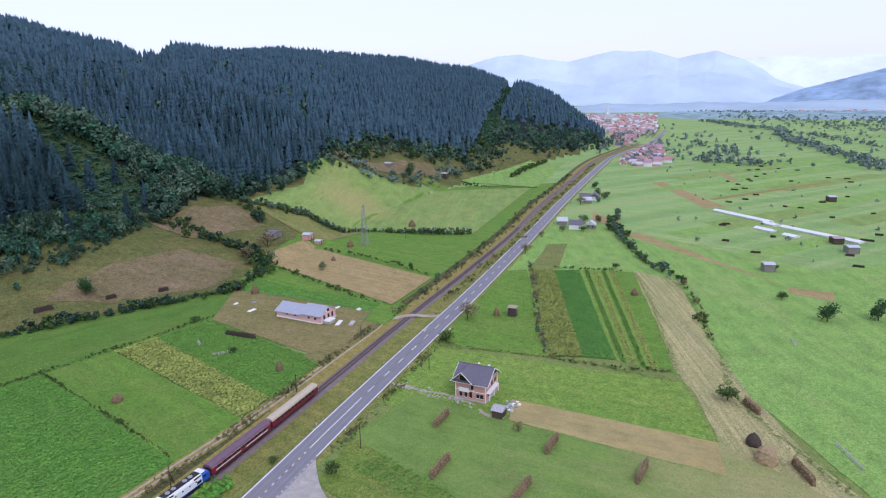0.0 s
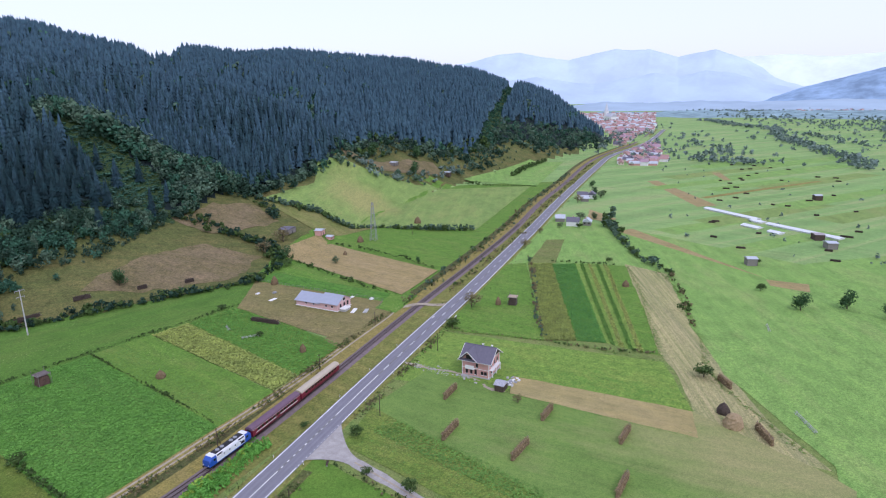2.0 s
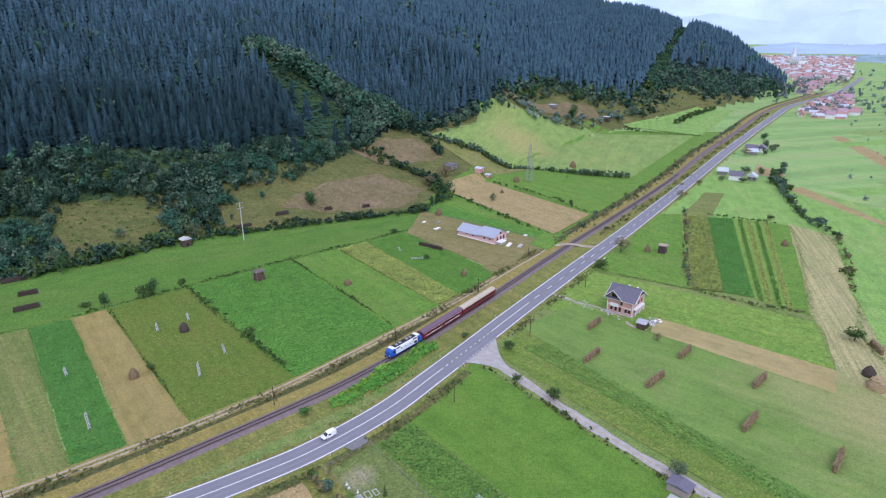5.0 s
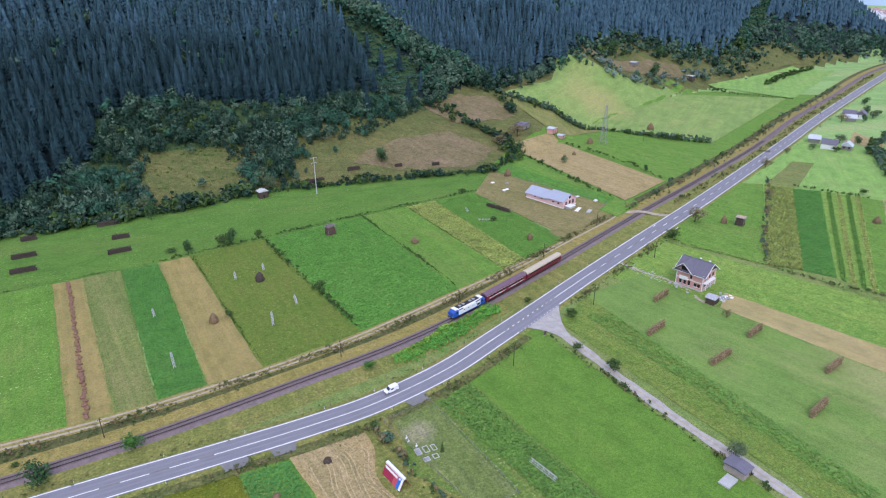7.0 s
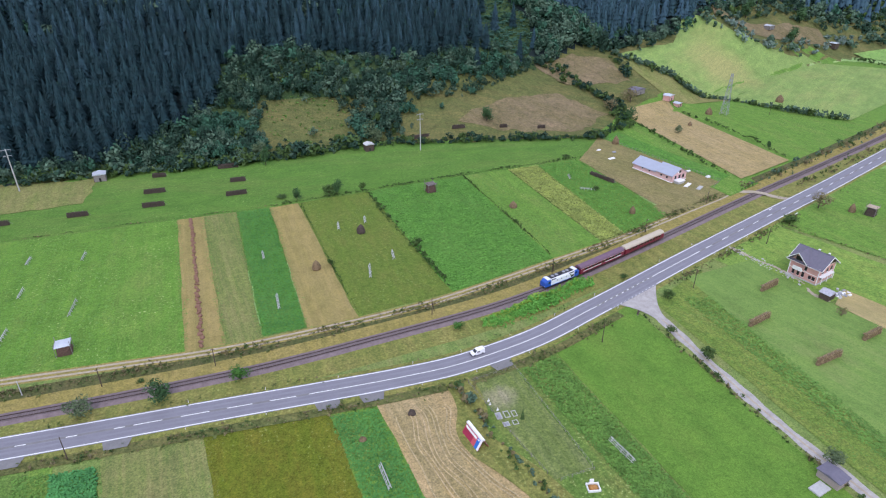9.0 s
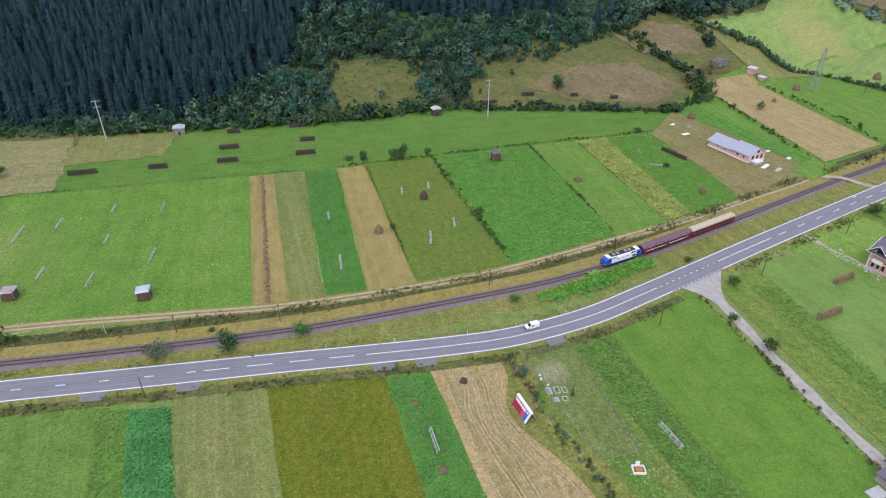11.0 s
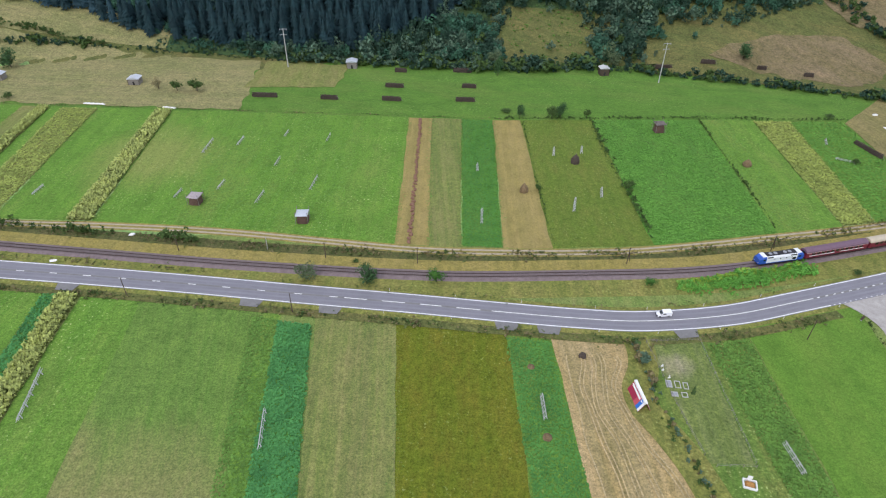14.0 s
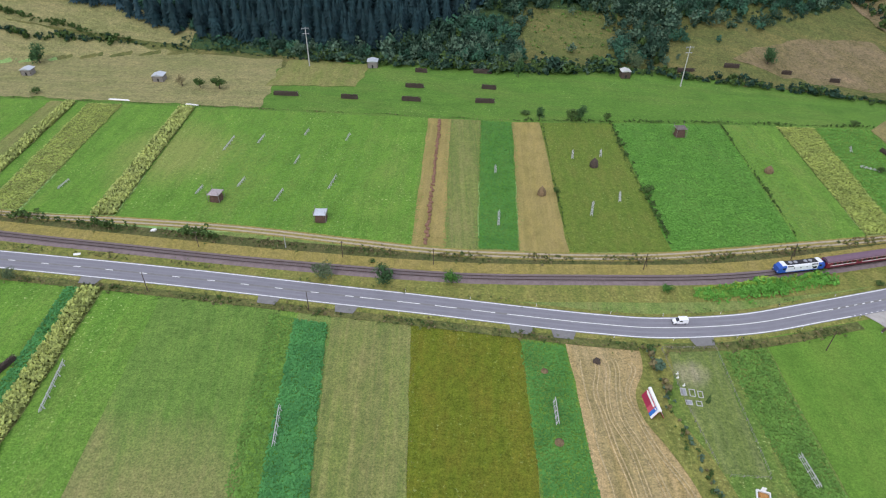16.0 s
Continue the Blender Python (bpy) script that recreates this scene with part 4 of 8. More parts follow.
def hill_points(gap, r_from, r_to, rng, az0=-75, az1=67):
    """Jittered points of the wood between two distances from the valley's middle."""
    x, y = np.meshgrid(np.arange(-900, 1300, gap), np.arange(150, 1300, gap))
    x = x.ravel() + rng.uniform(-0.42, 0.42, x.size) * gap
    y = y.ravel() + rng.uniform(-0.42, 0.42, y.size) * gap
    az, r = polar(x, y)
    top = np.interp(az, AZ, RIDGE_R)
    ok = (az > az0) & (az < az1) & (r > np.interp(az, WOOD_AZ, WOOD_R)) & (r < top + 45) & (r > r_from) & (r <= r_to)
    ok &= ~((np.abs(az - 28.0) < 0.95) & (r > top - 45))
    cut = np.interp(r, [700, 800, 875, 946, 1020, 1180], [53.8, 54.9, 55.7, 56.5, 57.2, 58.1])
    ok &= ~((np.abs(az - cut) < 0.45) & (r > 790))
    return np.stack([x[ok], y[ok]], 1), az[ok], r[ok]


def outer(az):
    """How far up the hill its trees stand close, fitted to the camera's view; beyond that they are thinned."""
    return np.interp(az, [-40, -25, -14, -8, 0], [470, 540, 640, 900, 1400])


def leafy_share(x, y, az, r):
    """Where broad-leaved trees stand among the spruces: along the foot, on a spur and below the cut."""
    edge = np.interp(az, WOOD_AZ, WOOD_R)
    below = (x > -260) & (x < 225) & (y < np.interp(x, SPRUCE_X, SPRUCE_Y))
    foot = np.where(az > 21, np.clip(1.2 - (r - edge) / np.interp(az, [21, 29, 35, 41, 43, 50, 57, 66], [60, 60, 34, 16, 22, 26, 80, 70]), 0, 1), below * 1.0)
    spur = (off_line(x, y, SPUR_LEAFY) < 17) * 1.0
    east = np.clip((az - 55) / 3, 0, 1) * np.clip(1.1 - (r - edge) / 130, 0, 1)
    hollow = 0.5 * np.exp(-((off_line(x, y, HOLLOW[:2]) / 25) ** 2))
    speck = 0.035 + 0.1 * np.clip((r - 560) / 300, 0, 1) * np.clip((46 - az) / 12, 0, 1)
    return np.clip(foot + spur + 0.9 * east + hollow, 0, 1) + speck


def bare(x, y, az, r, rng):
    """Grassy gaps in the scrub on the lower slope, and the ferny hollow."""
    gap = within(x, y, GLADE) | ((az > 14) & (az < 22) & (r < 372)) | within(x, y, FERN_PLOT)
    return gap & (rng.uniform(0, 1, len(az)) < 0.93)


def build_woods():
    rng = np.random.default_rng(11)
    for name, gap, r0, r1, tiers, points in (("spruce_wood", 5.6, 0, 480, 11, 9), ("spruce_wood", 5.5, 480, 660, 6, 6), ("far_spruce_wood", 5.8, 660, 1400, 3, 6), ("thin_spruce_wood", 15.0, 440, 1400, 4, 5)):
        kinds = [spruce_template(tiers, points, rng) for _ in range(8)]
        p, az, r = hill_points(gap, r0, r1, rng)
        x, y = p[:, 0], p[:, 1]
        keep = (rng.uniform(0, 1, len(p)) > leafy_share(x, y, az, r)) & ~bare(x, y, az, r, rng)
        keep &= (r > outer(az)) if gap > 10 else (r <= outer(az))
        keep &= ~(((x - 3) / 22) ** 2 + ((y - 369) / 15) ** 2 < 1) & ~(((x + 192) / 16) ** 2 + ((y - 372) / 8) ** 2 < 1)
        p, r = p[keep], r[keep]
        h = rng.uniform(16, 22, len(p)) * (1 + 0.1 * np.sin(p[:, 0] * 0.03) * np.cos(p[:, 1] * 0.04)) * np.interp(r, [360, 430], [1.12, 1.0])
        width = h * rng.uniform(0.36, 0.46, len(p)) * (1.0 if r0 == 0 else 1.1)
        # Trees that keep the nearer tone; the others carry more painted haze.
        less_hazed = rng.uniform(0, 1, len(p)) < {0: np.interp(r, [400, 480], [1.0, 0.45]), 480: np.interp(r, [480, 640], [1.0, 0.15])}.get(r0, 0 * r)
        for q, mat in ((less_hazed, SPRUCE if r0 == 0 else HALF_HAZED_SPRUCE), (~less_hazed, HALF_HAZED_SPRUCE if r0 == 0 else HAZED_SPRUCE)):
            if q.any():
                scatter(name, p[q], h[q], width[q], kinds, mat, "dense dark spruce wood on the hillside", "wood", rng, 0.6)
    # The far broad-leaved trees take paler, bluer leaves in place of haze.
    for name, mat, w, gap, r0, r1, leaves, size in (("broadleaf_wood", BROADLEAF, 0.55, 3.7, 0, 540, 110, 0.18), ("pale_broadleaf_wood", PALE_LEAF, 0.28, 3.7, 0, 540, 110, 0.17), ("ferny_broadleaf_wood", FERN_LEAF, 0.17, 3.7, 0, 540, 110, 0.19),
                                                    ("far_broadleaf_wood", FERN_LEAF, 0.5, 5.2, 540, 1150, 40, 0.3), ("far_pale_broadleaf_wood", PALE_LEAF, 0.5, 5.2, 540, 1150, 40, 0.3)):
        broad = [crown_template(leaves, rng, size, 8) for _ in range(6)]
        p, az, r = hill_points(gap, r0, r1, rng)
        x, y = p[:, 0], p[:, 1]
        tall = (off_line(x, y, SPUR_LEAFY) < 20) | (r > np.interp(az, WOOD_AZ, WOOD_R) + 110)
        share = leafy_share(x, y, az, r) * np.where(tall & (r0 == 0), 0.35 if mat is BROADLEAF else 1.8, 1.0) * w
        keep = (rng.uniform(0, 1, len(p)) < share) & ~bare(x, y, az, r, rng) & (r <= outer(az))
        p, tall = p[keep], tall[keep]
        h = np.where(tall, rng.uniform(9.5, 16, len(p)), rng.uniform(0, 1, len(p)) ** 1.6 * 8.5 + 2.8) * (1 + 0.3 * np.sin(p[:, 0] * 0.05) * np.cos(p[:, 1] * 0.06))
        scatter(name, p, h, h * rng.uniform(0.8, 1.15, len(p)), broad, mat, "broad-leaved trees and scrub at the edge of the wood", "wood", rng, 0.6)


build_woods()


def ferny_hollow():
    """Knee-high to shoulder-high ferns and saplings between the spurs, and low scrub on the glades."""
    rng = np.random.default_rng(29)
    x, y = (q.ravel() for q in np.meshgrid(np.arange(184, 246, 1.7), np.arange(404, 504, 1.7)))
    p = np.stack([x, y], 1) + rng.uniform(-1, 1, (x.size, 2))
    p = p[within(p[:, 0], p[:, 1], FERN_PLOT)]
    h = rng.uniform(0.6, 1.7, len(p)) + 2.2 * (rng.uniform(0, 1, len(p)) > 0.93)
    kinds = [crown_template(34, rng, 0.34, 5) for _ in range(4)]
    for k, mat in enumerate((HOLLOW_FERN, HOLLOW_FERN, FERN_LEAF)):
        q = np.arange(len(p)) % 3 == k
        scatter("undergrowth", p[q], h[q], h[q] * rng.uniform(1.9, 2.9, q.sum()), kinds, mat, "pale green ferns and saplings in a hollow of the wood", "scrub", rng, 0.3)
    x, y = (q.ravel() for q in np.meshgrid(np.arange(18, 90, 3.2), np.arange(336, 400, 3.2)))
    p = np.stack([x, y], 1) + rng.uniform(-1.5, 1.5, (x.size, 2))
    p = p[within(p[:, 0], p[:, 1], GLADE) & (rng.uniform(0, 1, len(p)) < np.interp(p[:, 1], [350, 390], [0.08, 0.8]))]
    h = rng.uniform(0.5, 1.6, len(p))
    r = rng.uniform(790, 1190, 900)
    az = np.radians(np.interp(r, [700, 800, 875, 946, 1020, 1180], [53.8, 54.9, 55.7, 56.5, 57.2, 58.1]) + rng.uniform(-0.5, 0.5, 900))
    tall = rng.uniform(1.5, 4.5, 900)
    scatter("undergrowth", np.stack([HUB[0] + r * np.sin(az), HUB[1] + r * np.cos(az)], 1), tall, tall * rng.uniform(1.1, 1.6, 900), kinds, FERN_LEAF, "low green scrub in a felled strip of the wood", "scrub", rng, 0.2)
    scatter("undergrowth", p, h, h * rng.uniform(1.3, 2.0, len(p)), kinds, WEEDS, "low weeds and bramble on a dry glade", "scrub", rng, 0.2)


ferny_hollow()

WEEDY_EDGE, _ = smooth_curve([(45.5, 129), (48.6, 124), (48.2, 116), (44.9, 108), (45.6, 100), (49.6, 92), (53.6, 82), (57, 66), (60, 44)], 1.0)
ribbon("weedy_margin", WEEDY_EDGE, 8.0, 0.0, VERGE, 0.25, "weedy margin between straw strip and plot", "verge")
PALE_STRAW = grass("flattened_straw", (0.42, 0.335, 0.18), (0.48, 0.39, 0.23), 0.5, rows=0.1, patch=3)


def clump(x, y, rx, ry, count, tall, seed, label, mat=None, wide=1.0):
    """A close group of broad-leaved trees or ferny shrubs."""
    rng = np.random.default_rng(seed)
    a, q = rng.uniform(0, 2 * np.pi, count), np.sqrt(rng.uniform(0, 1, count))
    p = np.stack([x + rx * q * np.cos(a), y + ry * q * np.sin(a)], 1)
    h = rng.uniform(*tall, count) * (1.1 - 0.4 * q**2)
    scatter("tree_clump", p, h, h * wide * rng.uniform(0.8, 1.1, count), [crown_template(150, rng, 0.19, 9) for _ in range(4)], mat or FERN_LEAF, label, "trees", rng, 0.3)


clump(3, 367, 20, 13, 42, (7, 10.5), 71, "blue-green broad-leaved trees at the wood's foot")
clump(-192, 372, 15, 7, 24, (7, 10), 72, "blue-green broad-leaved trees above the pasture")
clump(-28, 343, 30, 4, 70, (2.5, 5.0), 73, "fern-green shrubs below the spruces")
clump(-105, 350, 42, 4, 70, (1.5, 3.5), 74, "low fern-green shrubs below the spruces")
clump(-168, 359, 12, 4, 18, (4, 7), 75, "fern-green shrubs at the corner of the wood")
clump(130, 388, 30, 9, 46, (6, 10), 76, "blue-green trees on the slope")
clump(180, 392, 26, 8, 36, (6, 10), 77, "blue-green trees on the slope")
clump(84, 350, 7, 9, 16, (7, 12), 78, "tall grey-green willows on the slope")
clump(6, 345, 24, 8, 44, (5, 9), 90, "blue-green shrubs at the wood's foot")
clump(106, 362, 12, 8, 16, (4, 8), 79, "leafy shrubs on the slope")
for seed, (x, y, rx, ry, n) in enumerate(((-20, 358, 26, 12, 60), (22, 402, 16, 18, 50), (60, 408, 30, 14, 70), (104, 386, 24, 16, 70), (96, 350, 10, 16, 26), (150, 396, 26, 9, 46), (14, 352, 9, 14, 26))):
    clump(x, y, rx, ry, n, (6, 12.5), 110 + seed, "dark green broad-leaved trees on the lower slope", BROADLEAF, 0.72)
    clump(x + 5, y - 3, rx * 1.1, ry, n // 4, (7, 12), 130 + seed, "grey-green slender trees on the lower slope", PALE_LEAF, 0.55)
    clump(x - 4, y + 2, rx, ry, n // 3, (6, 11), 150 + seed, "green bushy trees on the lower slope", BUSH_LEAF, 0.75)
patch("dry_meadow", [(-330, 349), (-150, 344), (-170, 363), (-330, 392)], PASTURE, "dry tan pasture above the hedge", cell=8, z=0.12, ragged=1.5)
patch("dry_meadow", [(-166, 343), (-60, 334), (-60, 347), (-166, 356)], FERN_GROUND, "rank green margin below the spruces", cell=8, z=0.1, ragged=1.5)


def weedy(corners, mat, label, gap, size, tall):
    v, f = tufts(inside(corners, gap, RNG), size, tall, RNG, 5)
    tagged(new("weeds", fast_mesh("weeds", v, f, mat)), label, "weeds", kind="stuff")


weedy(s_quad(72, 84.4, 76.6, 86.2, 4.0), WEEDS, "tall tufty weeds on a strip beside the plot", 0.6, 0.7, 0.4)
weedy(s_quad(16.2, 28.2, 19.5, 32, 4.0), CROP, "low leafy crop on a strip", 0.62, 0.6, 0.32)
weedy(n_quad(69, 113, 64, 112.6), CLOVER_LEAF, "rank clover tufts in a bright green field", 1.0, 0.7, 0.26)
weedy(n_quad(152.5, 181, 156.5, 180.5), CLOVER_LEAF, "leafy green crop beside the beans", 1.0, 0.7, 0.3)
weedy(n_quad(114.5, 126, 114.5, 126), WEEDS, "tufted grass in a mottled meadow", 1.5, 0.6, 0.16)
weedy(s_quad(-57, -49.6, -50.5, -43.4, 5.0), WEEDS, "yellow-green weeds beside the potatoes", 0.75, 0.65, 0.35)
weedy(n_quad(-100, -40, -105, -42), WEEDS, "scattered grass tufts of a hay meadow", 2.1, 0.55, 0.14)


weedy([(141, 342), (170, 328), (228, 332), (206, 360)], DRY_LEAF, "bracken tufts on a brown slope", 1.3, 0.6, 0.22)
weedy([(228, 398), (280, 396), (281, 370), (234, 372)], DRY_LEAF, "bracken tufts on a hillside pasture", 1.4, 0.6, 0.22)


def margin(line, label, mats=None, width=0.5, gap=0.3, size=0.4, tall=0.16):
    """A ragged weedy seam where two fields meet."""
    pts, _ = smooth_curve(line, gap)
    pts = (pts + RNG.normal(0, width, pts.shape))[RNG.uniform(0, 1, len(pts)) < 0.75]
    for k, mat in enumerate(mats or (WEEDS, YOUNG_WEED)):
        v, f = tufts(pts[k :: len(mats or (WEEDS, YOUNG_WEED))], size, tall, RNG, 4)
        tagged(new("field_margin", fast_mesh("field_margin", v, f, mat)), label, "field margin", kind="stuff")


for x0, t0 in ((-200, -205), (-162, -168), (-126.4, -132.5), (-19.3, -21.5), (-7.9, -11), (3.1, 2.8), (17.3, 17.4), (152, 156), (182, 181)):
    margin([(x0, north_y(x0) + 1), ((x0 + t0) / 2, (north_y(x0) + back_y(t0)) / 2), (t0, back_y(t0) - 1)], "ragged seam of weeds between two strips", width=0.7)
for x0, b0 in ((-123, -116), (-99.6, -95), (-39.2, -32), (-15.4, -10.7), (15.9, 19.2), (28.5, 32.2), (71.5, 76.4), (84.8, 86.7)):
    k = (road_y(x0) - 30) / (road_y(x0) - 75)
    margin([(x0, road_y(x0) - 2), ((x0 + x0 + (b0 - x0) * k) / 2, (road_y(x0) + 30) / 2), (x0 + (b0 - x0) * k, 30)], "ragged seam of weeds between two strips", (DRY_LEAF, WEEDS) if x0 in (-15.4, 28.5) else None, width=0.7)
for line in ([(187, 118), (192, 88), (197, 58)], [(199, 124), (206, 94), (212, 64)], [(217, 172), (235, 131), (243, 84)], [(360, 146), (318, 122), (272, 99), (248, 87)], [(362, 130), (339, 112), (306, 96), (274, 79), (242, 66), (207, 31)]):
    margin(line, "weedy edge of a field", width=0.8, size=0.5, tall=0.22)
weedy([(129.5, 40), (141, 40), (152, 142), (131.5, 138)], WEEDS, "tufty weeds beside the gravel lane", 1.8, 0.6, 0.22)
weedy([(138, 40), (144, 42), (151, 136), (141, 139)], WEEDS, "rank green weeds along the edge of the rick meadow", 0.8, 0.7, 0.3)
# pale wheel lines where hay was carted
for q in (0.12, 0.33, 0.5, 0.68, 0.9):
    wl_line, _ = smooth_curve([(29.5 + (127 - y) * 0.05 + q * (w - 29.5 - (127 - y) * 0.05) + 0.5 * math.sin(y * 0.31 + q * 9), y) for y, w in ((121 - 6 * abs(q - 0.5), 46.5), (116, 47.6), (108, 44.5), (100, 45.2), (91, 49.4), (80, 54), (64, 57.5), (46, 59.5))], 2.0)
    for o in (-0.5, 0.5) if q > 0.3 else (0.0,):
        ribbon("wheel_line", wl_line, o + 0.16, o - 0.16, PALE_STRAW, 0.27, "pale flattened wheel line in the straw", "wheel line")

patch("plot_grass", [(55.2, 124.2), (70, 125.4), (71, 86), (60.7, 86)], PLOT_GRASS, "olive worn grass of the fenced plot", z=0.11, cell=2, ragged=0.5)

# ---- single trees, bushes and hedges ----
def trunk_bm(h, r, rng, limbs=5):
    bm = bmesh.new()
    bend = rng.normal(0, 0.04, 2)
    rod(bm, (0, 0, -0.04), (bend[0] * h, bend[1] * h, h * 0.5), r, r * 0.6, 7)
    rod(bm, (bend[0] * h, bend[1] * h, h * 0.49), (bend[0] * 2 * h, bend[1] * 2 * h, h * 0.85), r * 0.6, r * 0.15, 6)
    for i in range(limbs):
        a = 2 * math.pi * i / limbs + rng.uniform(0, 1)
        z = h * rng.uniform(0.3, 0.6)
        rod(bm, (bend[0] * h * 0.8, bend[1] * h * 0.8, z), (math.cos(a) * h * 0.3, math.sin(a) * h * 0.3, z + h * rng.uniform(0.12, 0.28)), r * 0.4, r * 0.1, 5)
    return bm


def tree_model(name, mat, label, leaves, seed, size, squat=1.0):
    """A tree or bush one metre high, to be copied at its true height."""
    rng = np.random.default_rng(seed)
    ob = thing(name, 0, -400, -60, 0, label, "bush" if "bush" in name else "tree")
    part("trunk", trunk_bm(0.7, 0.028, rng), BARK, ob)
    v, f = crown_template(leaves, rng, size, 11)
    v = v * (1, 1, squat) + (0, 0, (1 - squat) * 0.3)
    crown = new("crown", fast_mesh("crown", v, f, mat))
    crown.parent = ob
    return ob


MODELS = {
    "tree": tree_model("broadleaf_tree", leafy("tree_leaves", (0.055, 0.12, 0.045), 0.45, 3.0), "small round broad-leaved tree standing in grass", 900, 21, 0.09),
    "pale": tree_model("willow_tree", leafy("willow_leaves", (0.115, 0.165, 0.085), 0.4, 3.0), "pale grey-green willow tree", 900, 22, 0.08),
    "bush": tree_model("bush", BUSH_LEAF, "dark green leafy bush on grass", 600, 23, 0.12, 0.85),
    "green": tree_model("round_bush", leafy("bright_bush_leaves", (0.06, 0.16, 0.03), 0.35, 2.0), "fresh green bush beside the railway", 650, 24, 0.11, 0.85),
    "dry": tree_model("dry_bush", DRY_LEAF, "brownish half-bare bush on grass", 420, 25, 0.09, 0.9),
}


def plant(kind, x, y, h, w=1.0, group="", label=""):
    m = pose(x, y, float(terrain(x, y)) - 0.05, 0, 0, (x * 37 + y * 91) % 360) @ Matrix.Diagonal((1.35 * h * w, 1.35 * h * w, 1.2 * h, 1))
    ob = copy_thing(MODELS[kind], m)
    return tagged(ob, label, group=group)


for k, x, y, h, w in (
    ("pale", -45, 148, 5.5, 1.05), ("tree", -25.5, 147.2, 6.0, 1.0), ("green", -4.5, 148.6, 4.2, 1.15), ("green", 62, 149.6, 2.6, 1.3), ("pale", -142, 140, 4, 1.0),
    ("dry", 249, 178.5, 7.5, 1.1), ("bush", 223.5, 170.5, 4.5, 1.2), ("dry", 361, 216, 6, 1.1), ("bush", 130, 157.5, 2.0, 1.3),
    ("bush", 239.5, 68.5, 5.0, 1.2), ("dry", 183, 112, 3.0, 1.0), ("tree", 336, 53, 7.5, 1.1), ("tree", 350, 36, 8, 1.0), ("bush", 356, 74, 4, 1.0), ("bush", 407, 87, 4, 1.1), ("tree", 345, 20, 7, 1.0),
    ("bush", 361, 158, 3.4, 1.1), ("bush", 136, 140.5, 3.6, 1.0), ("bush", 124, 124, 3.0, 1.0), ("bush", 125.6, 109.5, 4.2, 0.9), ("pale", 125.5, 67, 4.0, 1.1), ("green", 108, 166, 1.8, 1.3),
    ("tree", 22, 320, 9, 0.55), ("tree", 30, 268.5, 6.0, 0.7), ("bush", 45, 269, 5.5, 1.0), ("tree", 49, 269.5, 6.5, 0.8), ("bush", 61, 269, 5.0, 0.6), ("bush", 176, 275, 2.2, 1.8), ("bush", 24, 274, 1.6, 2.6),
    ("bush", -139, 290, 6.0, 0.8), ("bush", -129, 290, 6.8, 0.9), ("dry", -149, 292, 5.5, 0.9), ("tree", -238, 316, 9, 1.1), ("bush", -216, 276, 3.5, 1.1), ("bush", 67.5, 207, 4, 0.9), ("bush", 32.5, 204, 3, 0.8),
    ("tree", 157, 339, 8.5, 1.0), ("pale", 263, 290, 4.5, 0.9), ("tree", 311, 318, 2.5, 1.0), ("tree", 294, 251, 3.5, 0.9), ("dry", 266, 344, 9, 1.2), ("dry", 246, 336, 8, 1.1), ("tree", 250, 322, 8, 1.1), ("bush", 242, 310, 5, 1.2),
    ("bush", 166, 231, 2.4, 1.2), ("bush", -31, 157, 1.1, 1.6), ("pale", 86, 336, 8, 0.8), ("pale", 84, 343, 10, 0.8), ("pale", 20, 333, 8, 0.9), ("tree", 506, 436, 12, 1.0), ("tree", 480, 470, 14, 1.0), ("tree", 540, 462, 12, 1.1),
):
    plant(k, x, y, h, w)


VERGE_LEAF = leafy("verge_weed_leaves", (0.125, 0.16, 0.055), 0.4, 3.0)


def hedge(line, label, mats=(BUSH_LEAF,), gap=1.6, tall=(1.2, 2.4), wide=1.0, keep=0.85, spread=0.6, seed=1, leaves=52, name="hedge"):
    """A row of shrubs along a line, as one mesh for each kind of leaf."""
    rng = np.random.default_rng(seed)
    leaves = max(20, int(leaves * 0.6))
    pts, _ = smooth_curve(line, gap)
    for mat in mats:
        p = pts[rng.uniform(0, 1, len(pts)) < keep / len(mats)]
        if len(p) < 2:
            continue
        p = p + rng.normal(0, spread, p.shape)
        h = rng.uniform(*tall, len(p)) * (1 + 0.35 * np.sin(p[:, 0] * 0.21 + p[:, 1] * 0.13))
        scatter(name, p, h, h * wide * rng.uniform(0.8, 1.3, len(p)), [crown_template(leaves, rng, 0.33, 6) for _ in range(4)], mat, label, "hedge", rng, 0.15)


hedge([(63, 269), (64, 240), (67, 205), (69, 174)], "overgrown hedge line between two fields", gap=0.7, tall=(0.6, 2.0), seed=2)
hedge([(113.5, 272), (114, 225), (114.5, 183)], "thin weedy hedge line between fields", gap=0.6, tall=(0.5, 1.2), seed=3, spread=0.3, keep=1.0)
hedge([(138.7, 268), (138.8, 188)], "weedy field margin", gap=0.8, tall=(0.3, 0.6), seed=31, spread=0.25, keep=0.8)
hedge([(31, 264), (33, 200), (34.5, 169)], "thin weedy field margin", gap=0.7, tall=(0.4, 1.0), seed=4, spread=0.25, keep=0.85)
hedge([(-330, 273), (-131, 269.3), (-58, 268.1), (21, 266.8)], "low weedy boundary between meadows", (BUSH_LEAF, DRY_LEAF), gap=0.8, tall=(0.35, 0.8), seed=5, spread=0.3, keep=1.0)
hedge([(22, 267), (60, 269), (113, 272.4), (160, 273), (186, 274.5)], "dark hedge along the back of the fields", gap=0.75, tall=(0.6, 1.6), seed=6, keep=1.0)
